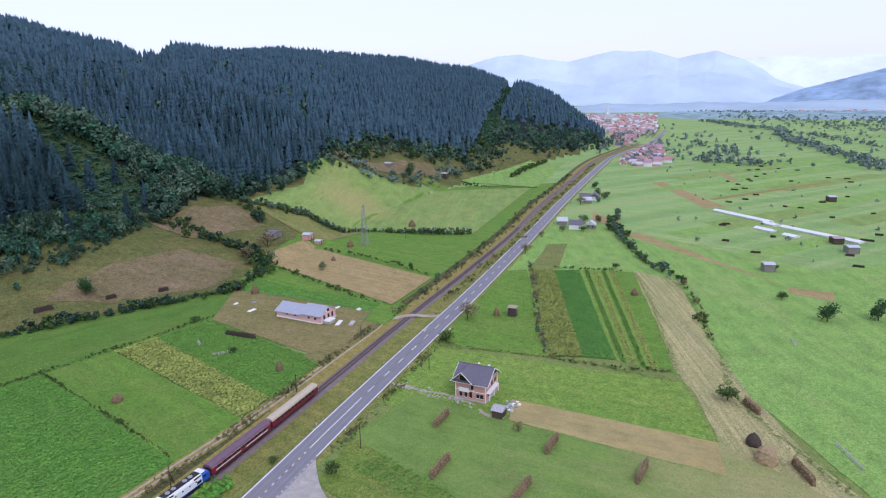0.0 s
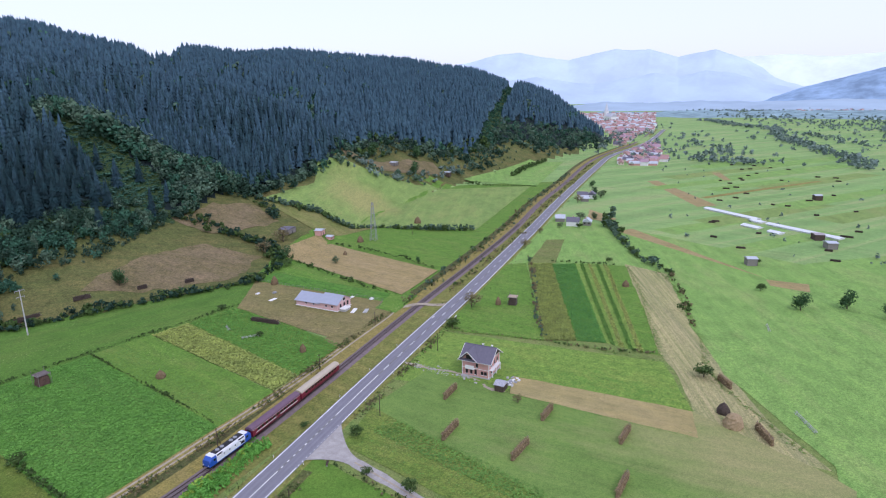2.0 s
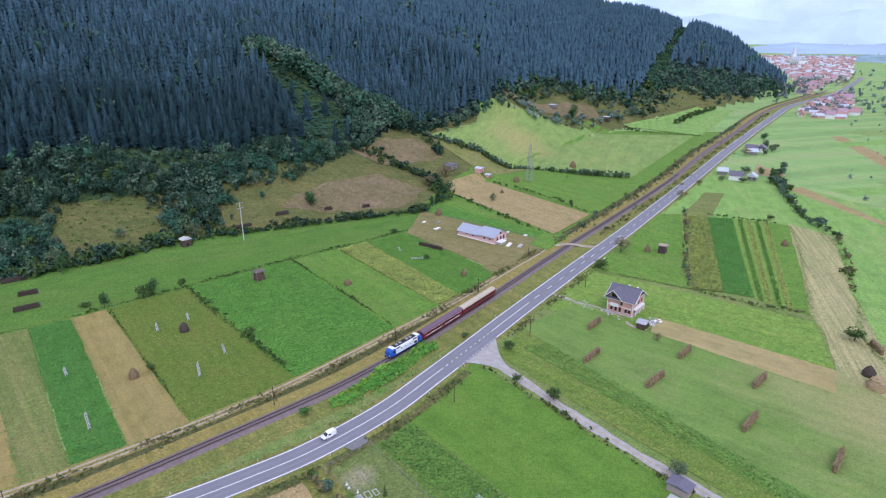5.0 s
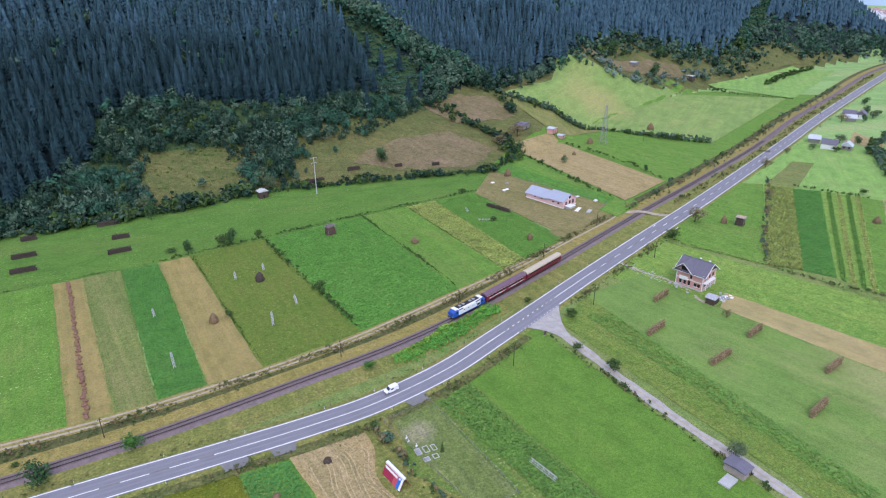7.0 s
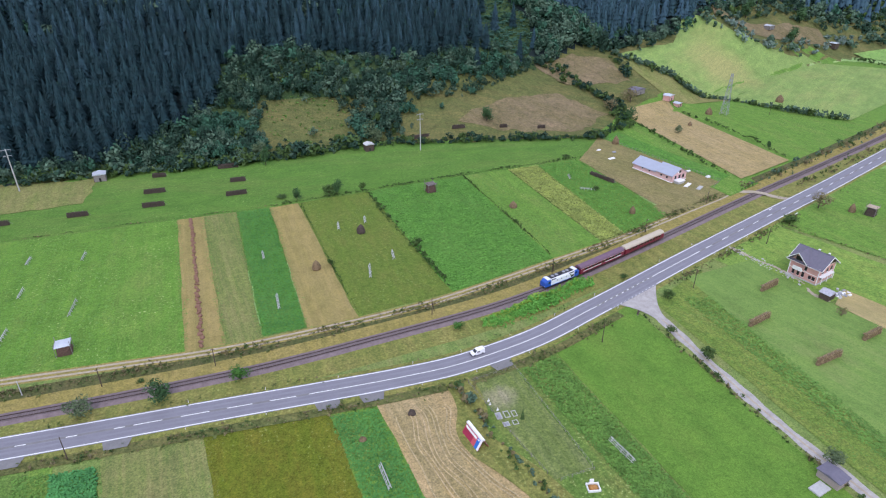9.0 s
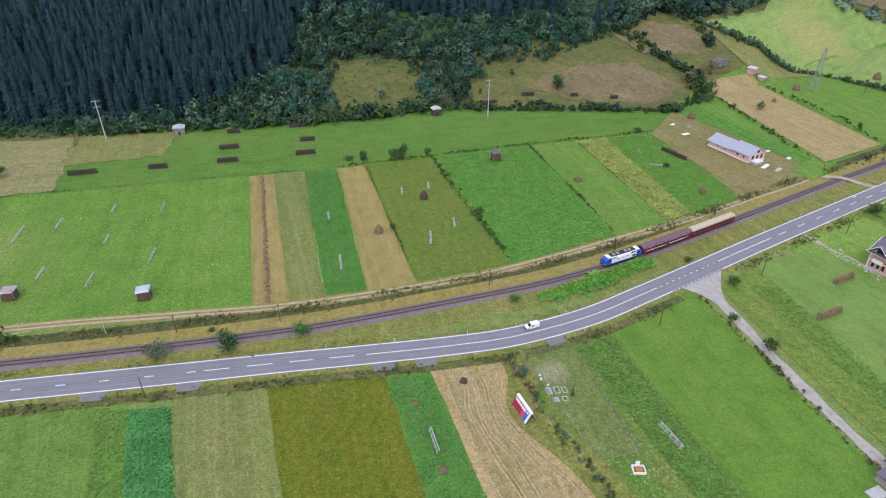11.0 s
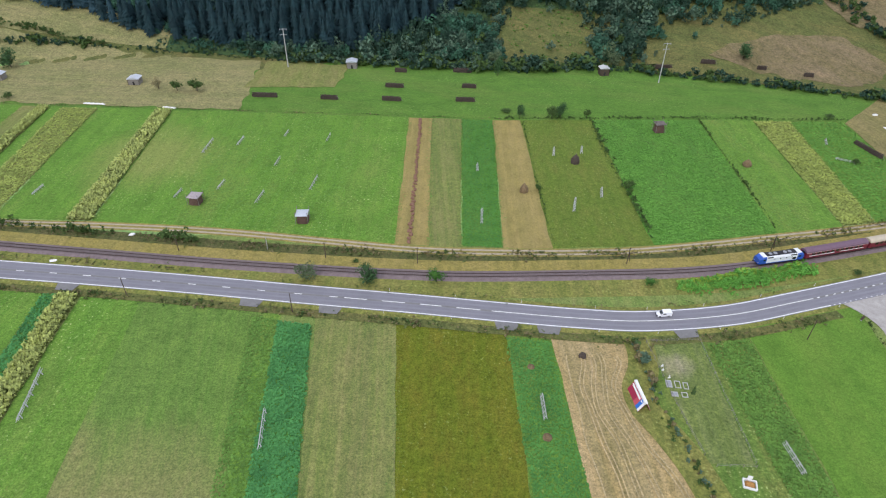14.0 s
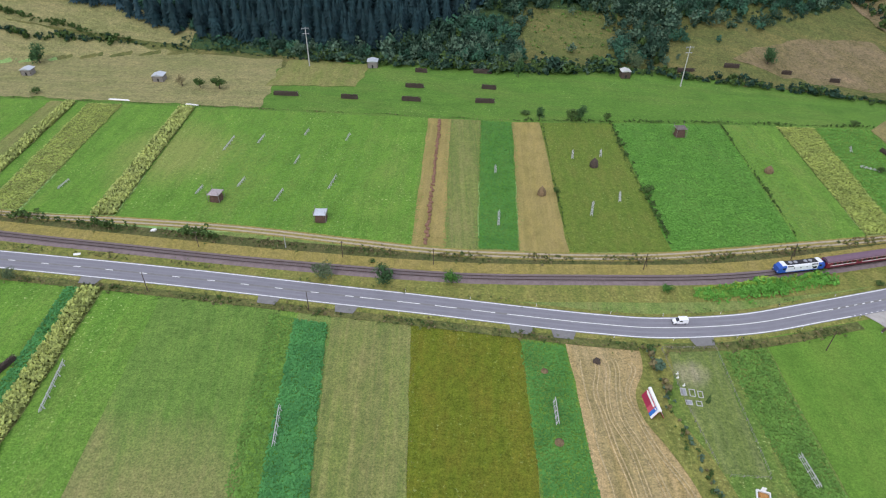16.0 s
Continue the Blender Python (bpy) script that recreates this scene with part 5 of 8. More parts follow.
hedge([(-330, 353), (-262, 337), (-232, 340), (-207, 342)], "dark hedge above the dry pasture", (BUSH_LEAF, BROADLEAF), gap=0.7, tall=(2.2, 4.2), spread=1.2, seed=70, keep=1.0, leaves=76)
hedge([(-207, 342), (-150, 342), (-120, 338), (-95, 335)], "low broken hedge above the dry pasture", (BUSH_LEAF, BROADLEAF), gap=0.8, tall=(0.8, 2.2), spread=1.2, seed=71, keep=1.0, leaves=80)
hedge([(-170, 350), (-130, 346), (-95, 342), (-62, 340)], "rank fern-green scrub along the foot of the spruces", (FERN_LEAF, BROADLEAF, FERN_LEAF), gap=0.4, tall=(1.0, 3.0), spread=2.4, seed=96, keep=1.0, leaves=60)
hedge([(-95, 336), (-20, 330.5), (23, 328), (60, 330)], "dense shrub belt at the foot of the wood", (BUSH_LEAF, BROADLEAF, PALE_LEAF), gap=0.55, tall=(2.5, 6.0), spread=2.6, seed=7, keep=1.0, leaves=80)
hedge([(-22, 331), (20, 331), (50, 334), (76, 336)], "tall dark shrubs below the slope", (BUSH_LEAF, BROADLEAF), gap=0.6, tall=(3.5, 6.5), spread=2.0, seed=88, keep=1.0, leaves=90)
hedge([(20, 328), (60, 332), (88, 332), (111, 325), (138, 319), (177, 309), (212, 298)], "dark hedge below the slope", (BUSH_LEAF, BROADLEAF), gap=0.7, tall=(2.0, 4.8), spread=1.6, seed=8, keep=1.0, leaves=80)
hedge([(-330, 356), (-250, 349), (-200, 342)], "dark hedge on the pasture", (BUSH_LEAF,), gap=1.1, tall=(2, 4), spread=1.0, seed=9)
hedge([(212, 299), (230, 308), (246, 322)], "bushy hedge beside the sloping field", (BUSH_LEAF, BROADLEAF), gap=0.9, tall=(2, 5), spread=2.2, seed=10, keep=1.0, leaves=76)
hedge([(228, 400), (233, 387), (243, 361), (251, 341), (246, 324)], "hedge running up the hillside", (BROADLEAF, BUSH_LEAF), gap=0.8, tall=(3, 7), spread=2.5, seed=11, keep=1.0, leaves=80)
hedge([(242, 222), (241, 240), (246, 277), (254, 326)], "row of bushes along the tan field", (BUSH_LEAF,), gap=2.2, tall=(1.4, 3.2), spread=0.6, seed=63, leaves=76)
hedge([(294, 341), (297, 281), (290, 231)], "low hedge along the tan field", (BUSH_LEAF,), gap=1.5, tall=(0.8, 2.4), spread=0.7, seed=12)
hedge([(290, 403), (303, 388), (320, 363), (348, 339), (365, 301), (384, 273)], "leafy hedge between sloping meadows", (BUSH_LEAF, PALE_LEAF), gap=0.9, tall=(1.8, 5.0), spread=1.0, seed=13, keep=1.0, leaves=76)
hedge([(276, 417), (287, 390), (283, 372)], "hedge below the wood", (BUSH_LEAF, BROADLEAF), gap=1.0, tall=(2, 6), spread=2.0, seed=14, leaves=76)
hedge([(290, 410), (340, 416), (385, 446), (425, 460)], "scrubby edge of the wood", (PALE_LEAF, BROADLEAF), gap=1.5, tall=(3, 8), spread=3, seed=15, leaves=80)
hedge([(HUB[0] + float(np.interp(q, WOOD_AZ, WOOD_R)) * math.sin(radians(q)), HUB[1] + float(np.interp(q, WOOD_AZ, WOOD_R)) * math.cos(radians(q))) for q in np.arange(42, 66.5, 1.5)], "scrub along the wood's lower edge", (BROADLEAF, PALE_LEAF), gap=1.3, tall=(4, 9), spread=9, seed=95, keep=1.0, leaves=60)
hedge([(640, 400), (720, 425), (790, 440)], "dark hedge across the far meadow", (BUSH_LEAF,), gap=1.2, tall=(3, 6), spread=2, seed=16)
hedge([(563, 411), (566, 384), (577, 363), (588, 338)], "row of bushes between the far meadows", (BUSH_LEAF,), gap=1.4, tall=(2, 4), spread=1, seed=17)
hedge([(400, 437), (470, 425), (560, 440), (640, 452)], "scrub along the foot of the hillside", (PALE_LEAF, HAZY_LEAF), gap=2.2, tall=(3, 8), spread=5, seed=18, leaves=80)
hedge([(455, 480), (540, 480), (620, 470), (700, 478)], "scattered trees on the hillside pasture", (PALE_LEAF, BUSH_LEAF), gap=2.4, tall=(4, 11), spread=9, seed=19, leaves=120)
hedge([(437, 183), (452, 197), (470, 208), (500, 215)], "bushy bank curving round the fields", (BUSH_LEAF, PALE_LEAF), gap=0.8, tall=(2, 6), spread=1.5, seed=20, leaves=76)
hedge([(466, 204), (428, 182), (395, 158), (378, 145), (361, 123)], "pale bushy hedge along the tan band", (PALE_LEAF, BUSH_LEAF), gap=1.3, tall=(2, 4.6), spread=1.6, seed=21, keep=1.0, leaves=90)
hedge([(358, 120), (342, 112), (327, 103), (308, 96), (287, 87)], "broken hedge beside the tan band", (BUSH_LEAF, DRY_LEAF), gap=2.6, tall=(1.2, 3.2), spread=1.0, seed=80, leaves=90)
hedge([(345, 205), (313, 182), (270, 156), (236, 132)], "pale bushes between meadow and maize", (PALE_LEAF, DRY_LEAF), gap=1.6, tall=(1.0, 2.6), spread=0.9, seed=81, leaves=80)
hedge([(341, 188), (357, 153)], "low hedge across the strips", (BUSH_LEAF,), gap=1.2, tall=(0.8, 1.6), spread=0.5, seed=82)
hedge([(222, 169), (231, 140), (236, 122), (241, 105), (249, 90)], "weedy dark margin of the potato field", (BUSH_LEAF, DRY_LEAF), gap=0.8, tall=(0.6, 1.5), spread=0.5, seed=22, keep=1.0)
hedge([(122.2, 136), (121.8, 110), (121.9, 80), (122.4, 55)], "weedy hedge along the gravel lane", (BUSH_LEAF, BUSH_LEAF, DRY_LEAF), gap=0.7, tall=(0.5, 1.7), spread=0.5, seed=23, keep=1.0)
hedge([(51.5, 124), (52.5, 112), (54, 98), (56.5, 88), (58.5, 78), (60, 60)], "tangled shrubs along the plot's fence", (BUSH_LEAF, DRY_LEAF, PALE_LEAF), gap=0.8, tall=(0.8, 2.8), spread=0.7, seed=24, keep=1.0, leaves=76)
for k, (lab, mats, side, lo, hi, sp, keep, sd, x0, x1) in enumerate((
    ("shrubs and dry weeds in the railway ditch", (VERGE_WEED, DRY_LEAF, DRY_LEAF, BUSH_LEAF), 10.2, 0.4, 1.2, 1.2, 1.0, 41, -260, 235),
    ("brown weeds along the ditch bank", (DRY_LEAF, DRY_LEAF, VERGE_WEED), 11.6, 0.3, 0.9, 0.7, 1.0, 40, -200, 235),
    ("dark bushes between railway and farm track", (BUSH_LEAF,), 10.5, 2.2, 4.0, 0.9, 1.0, 42, -98, -76),
    ("dark bushes between railway and farm track", (BUSH_LEAF,), 11.5, 1.6, 3.2, 1.0, 0.8, 43, -165, -104),
    ("scrub along the railway", (BUSH_LEAF, DRY_LEAF, PALE_LEAF), 7.5, 1.0, 2.8, 2.0, 0.9, 44, 236, 700),
    ("scrub between railway and road", (BUSH_LEAF, DRY_LEAF), -6.5, 0.8, 2.2, 1.6, 0.9, 45, 250, 800),
)):
    n = sideways(RAIL)
    row = RAIL + n * side
    sel = (RAIL[:, 0] > x0) & (RAIL[:, 0] < x1)
    hedge([tuple(q) for q in row[sel][:: 6]], lab, mats, gap=(0.3, 0.35, 0.8, 0.9, 1.0, 1.0)[k], tall=(lo, hi), spread=sp, seed=sd, keep=keep, leaves=44)
n = sideways(ROAD)
for side, x0, x1, sd in ((-8.0, -250, 114, 51), (-7.2, 140, 240, 55), (6.4, -58, 118, 56), (7.0, -300, -60, 52), (7.2, 240, 760, 53), (-7.5, 260, 760, 54)):
    row = ROAD + n * side
    sel = (ROAD[:, 0] > x0) & (ROAD[:, 0] < x1)
    hedge([tuple(q) for q in row[sel][:: 6]], "weeds on the road verge", (DRY_LEAF, VERGE_LEAF, BUSH_LEAF), gap={53: 2.2, 54: 2.2, 56: 0.9}.get(sd, 0.3), tall=(0.45, 1.3) if sd in (51, 55) else (0.3, 0.9), spread=1.05, seed=sd, keep=1.0, leaves=26, name="verge_weeds")
# the lush comfrey bank between railway and road
COMFREY = leafy("comfrey_leaves", (0.14, 0.38, 0.065), 0.4, 2.0)
BANK_LINE, _ = smooth_curve([(71, 149.4), (82, 151), (96, 155), (108, 158.4), (117, 160.5)], 2.0)
ribbon("weed_bank_ground", BANK_LINE, 2.6, -2.6, LAWN, 0.24, "green ground under the weed bank", "verge")
hedge([(73, 149), (82, 149.6), (96, 153.6), (108, 157), (116, 159)], "lush bright green weed bank", (COMFREY,), gap=0.09, tall=(1.1, 1.8), spread=1.7, seed=61, keep=1.0, leaves=46, name="weed_bank")
hedge([(73, 151.3), (82, 152.6), (96, 156.6), (108, 160), (113, 161)], "yellow-flowering weeds along the bank", (leafy("goldenrod_leaves", (0.26, 0.42, 0.06), 0.3, 2.0), COMFREY), gap=0.3, tall=(1.4, 2.3), spread=0.5, seed=62, keep=1.0, leaves=60, name="weed_bank")


# ---- hay ----
def lump_bm(lx, ly, lz, square=2.6, rough=0.12, seed=0, rings=9, sides=22):
    """A settled heap: squarish or round in plan, with an uneven surface, flat below."""
    bm = bmesh.new()
    rows = []
    for i in range(rings + 1):
        q = i / rings
        z = lz * math.sin(q * math.pi / 2) ** 0.9
        w = max(0.0, math.cos(q * math.pi / 2)) ** (2.0 / square)
        ring = []
        for j in range(sides):
            a = 2 * math.pi * j / sides
            c, s = math.cos(a), math.sin(a)
            k = (abs(c) ** square + abs(s) ** square) ** (-1 / square)
            p = Vector((c * k * lx / 2 * (0.03 + 0.97 * w), s * k * ly / 2 * (0.03 + 0.97 * w), z))
            d = noise.noise(Vector((p.x * 1.1 + seed * 7, p.y * 1.1, p.z * 1.3))) * rough * min(lx, ly)
            ring.append(bm.verts.new(p + Vector((c, s, 0.5 * q)) * d))
        rows.append(ring)
    for a, b in zip(rows, rows[1:]):
        for j in range(sides):
            bm.faces.new((a[j], a[(j + 1) % sides], b[(j + 1) % sides], b[j]))
    bm.faces.new(rows[-1])
    bm.faces.new(rows[0][::-1])
    return bm


def haystack(x, y, d, h, mat=HAY, label="brown conical haystack round a pole", pole=True, seed=0):
    ob = thing("haystack", x, y, float(terrain(x, y)), seed * 50, label, "haystack", "haystacks in the meadows")
    bm = bmesh.new()
    rows, sides, rings = [], 18, 9
    for i in range(rings + 1):
        q = i / rings
        w = (0.86 + 0.3 * q - 1.16 * q**2.2) if q < 0.98 else 0.02
        ring = []
        for j in range(sides):
            a = 2 * math.pi * j / sides
            r = d / 2 * max(0.03, w) * (1 + 0.16 * noise.noise(Vector((math.cos(a) * 2 + seed, math.sin(a) * 2, q * 4))))
            ring.append(bm.verts.new((r * math.cos(a), r * math.sin(a), h * q)))
        rows.append(ring)
    for a, b in zip(rows, rows[1:]):
        for j in range(sides):
            bm.faces.new((a[j], a[(j + 1) % sides], b[(j + 1) % sides], b[j]))
    bm.faces.new(rows[-1])
    part("hay", bm, mat, ob)
    if pole:
        part("pole", rodded(((0, 0, h * 0.9), (0.05, 0, h + 0.5), 0.06, 0.04)), GREY_WOOD, ob, "wooden centre pole")


for i, (x, y, d, h, mat, lab) in enumerate((
    (49.7, 226.5, 4.0, 4.0, OLD_HAY, "dark weathered haystack in a meadow"), (26.9, 203, 3.6, 3.8, HAY, "brown haystack on stubble"),
    (120.3, 227.6, 4.0, 3.0, HAY, "low brown haystack in a meadow"), (167, 203.4, 3.0, 3.6, HAY, "narrow brown haystack near the farm track"),
    (217, 56, 4.6, 3.8, OLD_HAY, "dark grey haystack on trampled ground"), (24, 91.8, 2.6, 1.4, HAY, "small reddish hay heap on a green strip"),
    (22, 114, 2.2, 1.0, HAY, "small reddish hay heap on a green strip"), (260, 170.5, 3.2, 4.2, HAY, "brown haystack with a pale cap in a meadow"),
    (215.5, 286.5, 4.4, 5.0, HAY, "brown haystack in the barn's yard"), (310, 317, 5, 4.6, HAY, "brown haystack on the sloping meadow"),
    (379, 324, 6, 5.5, HAY, "tall brown haystack beside a hedge"), (323, 132, 4, 3.6, HAY, "brown haystack at the edge of crops"), (280, 300, 3, 3, HAY, "brown haystack on a tan field"),
)):
    haystack(x, y, d, h, mat, lab, i not in (5, 6), i)
pale = thing("hay_heap", 210.5, 51.5, 0, 20, "pale loose hay heap on trampled ground", "haystack")
part("hay", lump_bm(6.0, 5.6, 4.2, 2.2, 0.10, 5), NEW_HAY, pale)
small = thing("hay_heap", 36.3, 118.5, 0, 0, "small tangled hay heap on straw", "haystack")
part("hay", lump_bm(2.2, 2.0, 1.3, 2.0, 0.2, 6), OLD_HAY, small)


def loose_straw(lx, ly, lz, count, seed, mat, parent):
    """Stray wisps that stand off a heap of hay."""
    rng = np.random.default_rng(seed)
    p = np.stack([rng.uniform(-lx / 2, lx / 2, count), rng.choice((-1, 1), count) * ly / 2 * rng.uniform(0.8, 1.1, count), rng.uniform(0.1, lz, count)], 1)
    top = rng.uniform(0, 1, count) < 0.45
    p[top, 1], p[top, 2] = rng.uniform(-ly / 2, ly / 2, top.sum()), lz * rng.uniform(0.92, 1.04, top.sum())
    u = rng.normal(0, 1, (count, 3)) * (0.35, 0.35, 0.25)
    w = np.cross(u, rng.normal(0, 1, (count, 3)))
    w *= 0.09 / np.linalg.norm(w, axis=1)[:, None]
    v = np.stack([p - u, p + w, p + u, p - w], 1).reshape(-1, 3)
    ob = new("loose_straw", fast_mesh("loose_straw", v, np.arange(len(v)).reshape(-1, 4), mat))
    ob.parent = parent


def rick_model(name, mat, label, group, n=6):
    """A long rick: hay hung over a rail that stands on stakes."""
    ob = thing(name, 0, -420, -60, 0, label, "hay rick", group)
    part("hay", lump_bm(10.5, 1.15, 2.3, 9.0, 0.2, len(label), 9, 60), mat, ob)
    loose_straw(10.3, 1.2, 2.3, 420, len(label), NEW_HAY if mat is HAY else OLD_HAY, ob)
    for i in range(n):
        x = -4.8 + 9.6 * i / (n - 1)
        part("stake", rodded(((x, 0.2, 1.8), (x + 0.1, -0.1, 2.9), 0.06, 0.04)), GREY_WOOD, ob)
    part("brace", rodded(((5.0, 0, 1.9), (6.2, 0.1, 0), 0.06, 0.06)), GREY_WOOD, ob)
    return ob


RICK = rick_model("hay_rick", HAY, "long brown hay rick on stakes in a green meadow", "hay ricks by the brick house")
DARK_RICK = rick_model("dark_hay_rick", OLD_HAY, "long dark weathered hay rick on a meadow below the wood", "hay ricks below the wood")


def rick(model, x, y, turn, length, tall=1.0):
    k = length / 10.5
    return copy_thing(model, pose(x, y, float(terrain(x, y)), 0, 0, turn) @ Matrix.Diagonal((k, 0.9, tall, 1)))


for x, y, t, ln in ((174.5, 134, 12, 9.5), (155, 119, 11, 10.5), (159, 96.5, 6, 11), (182, 100.5, 8, 9), (184.5, 75.5, 6, 9.5), (161, 66.5, 8, 10.5), (163, 44, 12, 10.5), (209.5, 42.5, 38, 10), (238, 61, 45, 8)):
    rick(RICK, x, y, t, ln)
for x, y, t, ln in ((-94, 285.5, 0, 12.5), (-62, 284.5, -3, 8.5), (-31.5, 284.5, -3, 9.5), (4.5, 285.5, 0, 9.5), (-31.5, 301, -2, 9.5), (6.5, 302.5, -4, 7.5), (-30, 322, -4, 6.5), (3, 323.5, -2, 10), (112, 334, 2, 12), (137, 335, -6, 8), (165, 331, -5, 5), (188, 325, -8, 5)):
    rick(DARK_RICK, x, y, t, ln, 0.9)
rick(DARK_RICK, 177.5, 243, -72, 15, 0.8)
tagged(rick(DARK_RICK, -121, 104.5, 76, 8, 0.7), "dark log and hay pile beside maize")
patch("stubble_field", [(738, 190), (744, 184), (802, 212), (796, 220)], TAN, "tan strip of mown grass in the far meadows", z=0.05)
patch("stubble_field", [(618, 180), (614, 174), (784, 104), (788, 109)], YELLOWISH, "narrow ochre strip across the far meadows", z=0.05)
far_rng = random.Random(5)
for i in range(40):
    q = i / 40
    x = 430 + 480 * q + far_rng.uniform(-40, 40)
    y = far_rng.uniform(25 + 0.12 * (x - 400), 120 + 0.22 * (x - 400))
    tagged(rick(DARK_RICK, x, y, 104 + far_rng.uniform(-14, 14), far_rng.uniform(3.2, 5.8), 0.55), "long dark hay rick in the far meadows", group="hay ricks of the far meadows")


def hay_row():
    rng = random.Random(3)
    heap = thing("hay_swath", 0, -430, -60, 0, "small heap of raked dry hay in a row", "hay heap", "raked hay row")
    part("hay", lump_bm(1.05, 1.5, 0.5, 2.0, 0.3, 3, 4, 10), plain("raked_hay", (0.23, 0.13, 0.085), 1.0, vary=0.3, scale=0.5, bump=0.08), heap)
    for i in range(46):
        q = i / 45
        copy_thing(heap, pose(-14.4 - 1.6 * q + rng.uniform(-0.35, 0.35), 168.5 + 95 * q, 0.15, 0, 0, rng.uniform(0, 360)) @ Matrix.Diagonal((rng.uniform(0.8, 1.4), rng.uniform(0.9, 1.5), rng.uniform(1.0, 1.8), 1)))


hay_row()


PALE_WOOD = plain("bleached_wood", (0.5, 0.5, 0.48), 0.9, vary=0.2, scale=0.4)


def rack_model():
    """A hay-drying rack: slanting poles tied to a long rail."""
    ob = thing("drying_rack", 0, -440, -60, 0, "grey wooden hay-drying rack of slanting poles", "drying rack", "drying racks in the meadows")
    for i, x in enumerate((-3.6, -1.8, 0, 1.8, 3.6)):
        part("pole", rodded(((x, -0.75, -0.05), (x + 0.1, 0.1, 2.1), 0.1, 0.08), ((x, 0.75, -0.05), (x - 0.1, -0.1, 2.1), 0.1, 0.08)), PALE_WOOD, ob)
    for z, y in ((1.9, 0.0), (1.15, 0.38), (1.15, -0.38), (0.55, 0.6)):
        part("rail", rodded(((-4.3, y, z), (4.3, y, z + 0.05), 0.09, 0.08)), PALE_WOOD, ob)
    return ob


RACK = rack_model()
for x, y, t, k in ((-104.5, 233, 88, 1.5), (-92, 238, 85, 0.9), (-74, 246, 85, 0.7), (-55, 243, 85, 0.8), (-72, 221, 86, 0.8), (-89, 202, 84, 0.8), (-103, 195, 85, 0.7), (-72, 194, 84, 1.0), (-54, 205, 84, 1.2), (-156, 195, 85, 0.8),
                   (9.5, 220, 90, 0.7), (10.5, 185, 88, 1.1), (42, 235, 82, 0.8), (54, 237, 80, 0.7), (45, 194, 78, 1.1), (56.5, 203, 80, 0.8), (163, 250, 70, 0.6), (163, 233, -30, 0.9),
                   (225.5, 34, 36, 1.5), (303, 60, 20, 0.9)):
    copy_thing(RACK, pose(x, y, 0.03, 0, 0, t) @ Matrix.Diagonal((k, 0.65, 0.55, 1)))
for x, y, t, k in ((-104.5, 99.5, 101, 1.95), (-44, 91.5, 98, 1.35), (24, 100.5, 92, 0.9), (80.5, 88, 98, 1.0)):
    tagged(copy_thing(RACK, pose(x, y, 0.03, 0, 0, t) @ Matrix.Diagonal((k, 0.7, 0.8, 1))), "long pale wooden hay rack standing in a field strip")


# ---- hay barracks and huts ----
def hay_barrack(x, y, w, h, turn, roof_mat, hay_mat, label, tilt=4.0, cap=False):
    """Hay stacked between four posts under a small movable roof."""
    ob = thing("hay_barrack", x, y, 0.03, turn, label, "hay barrack", "hay barracks in the meadows")
    part("hay", lump_bm(w, w, h, 5.0, 0.06, x, 8, 28), hay_mat, ob)
    for sx in (-1, 1):
        for sy in (-1, 1):
            part("post", rodded(((sx * w * 0.52, sy * w * 0.52, -0.1), (sx * w * 0.52, sy * w * 0.52, h + 1.3), 0.09, 0.07)), GREY_WOOD, ob)
    e = w * 0.55
    bm = bmesh.new()
    base = [bm.verts.new((sx * e, sy * e, h * 0.93 + tilt * 0.01 * sx)) for sx, sy in ((-1, -1), (1, -1), (1, 1), (-1, 1))]
    top = [bm.verts.new((sx * e * 0.5, sy * e * 0.6, h * 0.93 + 0.42)) for sx, sy in ((-1, -1), (1, -1), (1, 1), (-1, 1))]
    bm.faces.new(base[::-1])
    bm.faces.new(top)
    for i in range(4):
        bm.faces.new((base[i], base[(i + 1) % 4], top[(i + 1) % 4], top[i]))
    part("roof", bm, roof_mat, ob, "patched sheet-metal roof")
    for s in (-1, 1):
        part("batten", boxed(s * e * 0.97 - 0.06, s * e * 0.97 + 0.06, -e, e, h * 0.93 - 0.1, h * 0.93 + 0.12), GREY_WOOD, ob)


RUSTY_TIN = plain("patchy_tin", (0.42, 0.36, 0.36), 0.55, 0.2, vary=0.35, scale=0.9)
RED_HAY = plain("reddish_hay", (0.12, 0.072, 0.056), 1.0, vary=0.3, scale=0.5, bump=0.1)
hay_barrack(-52.8, 179.6, 4.1, 3.6, 3, TIN, RED_HAY, "square hay barrack with a pale tin roof")
hay_barrack(-94.3, 189.6, 4.2, 3.4, -6, RUSTY_TIN, RED_HAY, "square hay barrack with a patchy rusty roof")
hay_barrack(91.5, 257.5, 4.2, 4.3, 8, plain("weathered_boards", (0.15, 0.125, 0.115), 0.85, vary=0.4, scale=0.8), RED_HAY, "tall hay barrack with a dark broken roof at a field corner")
hay_barrack(264.5, 165, 4.0, 4.4, 20, plain("tan_board_roof", (0.42, 0.33, 0.24), 0.8, vary=0.2), OLD_HAY, "tall hay barrack with a pale board roof")


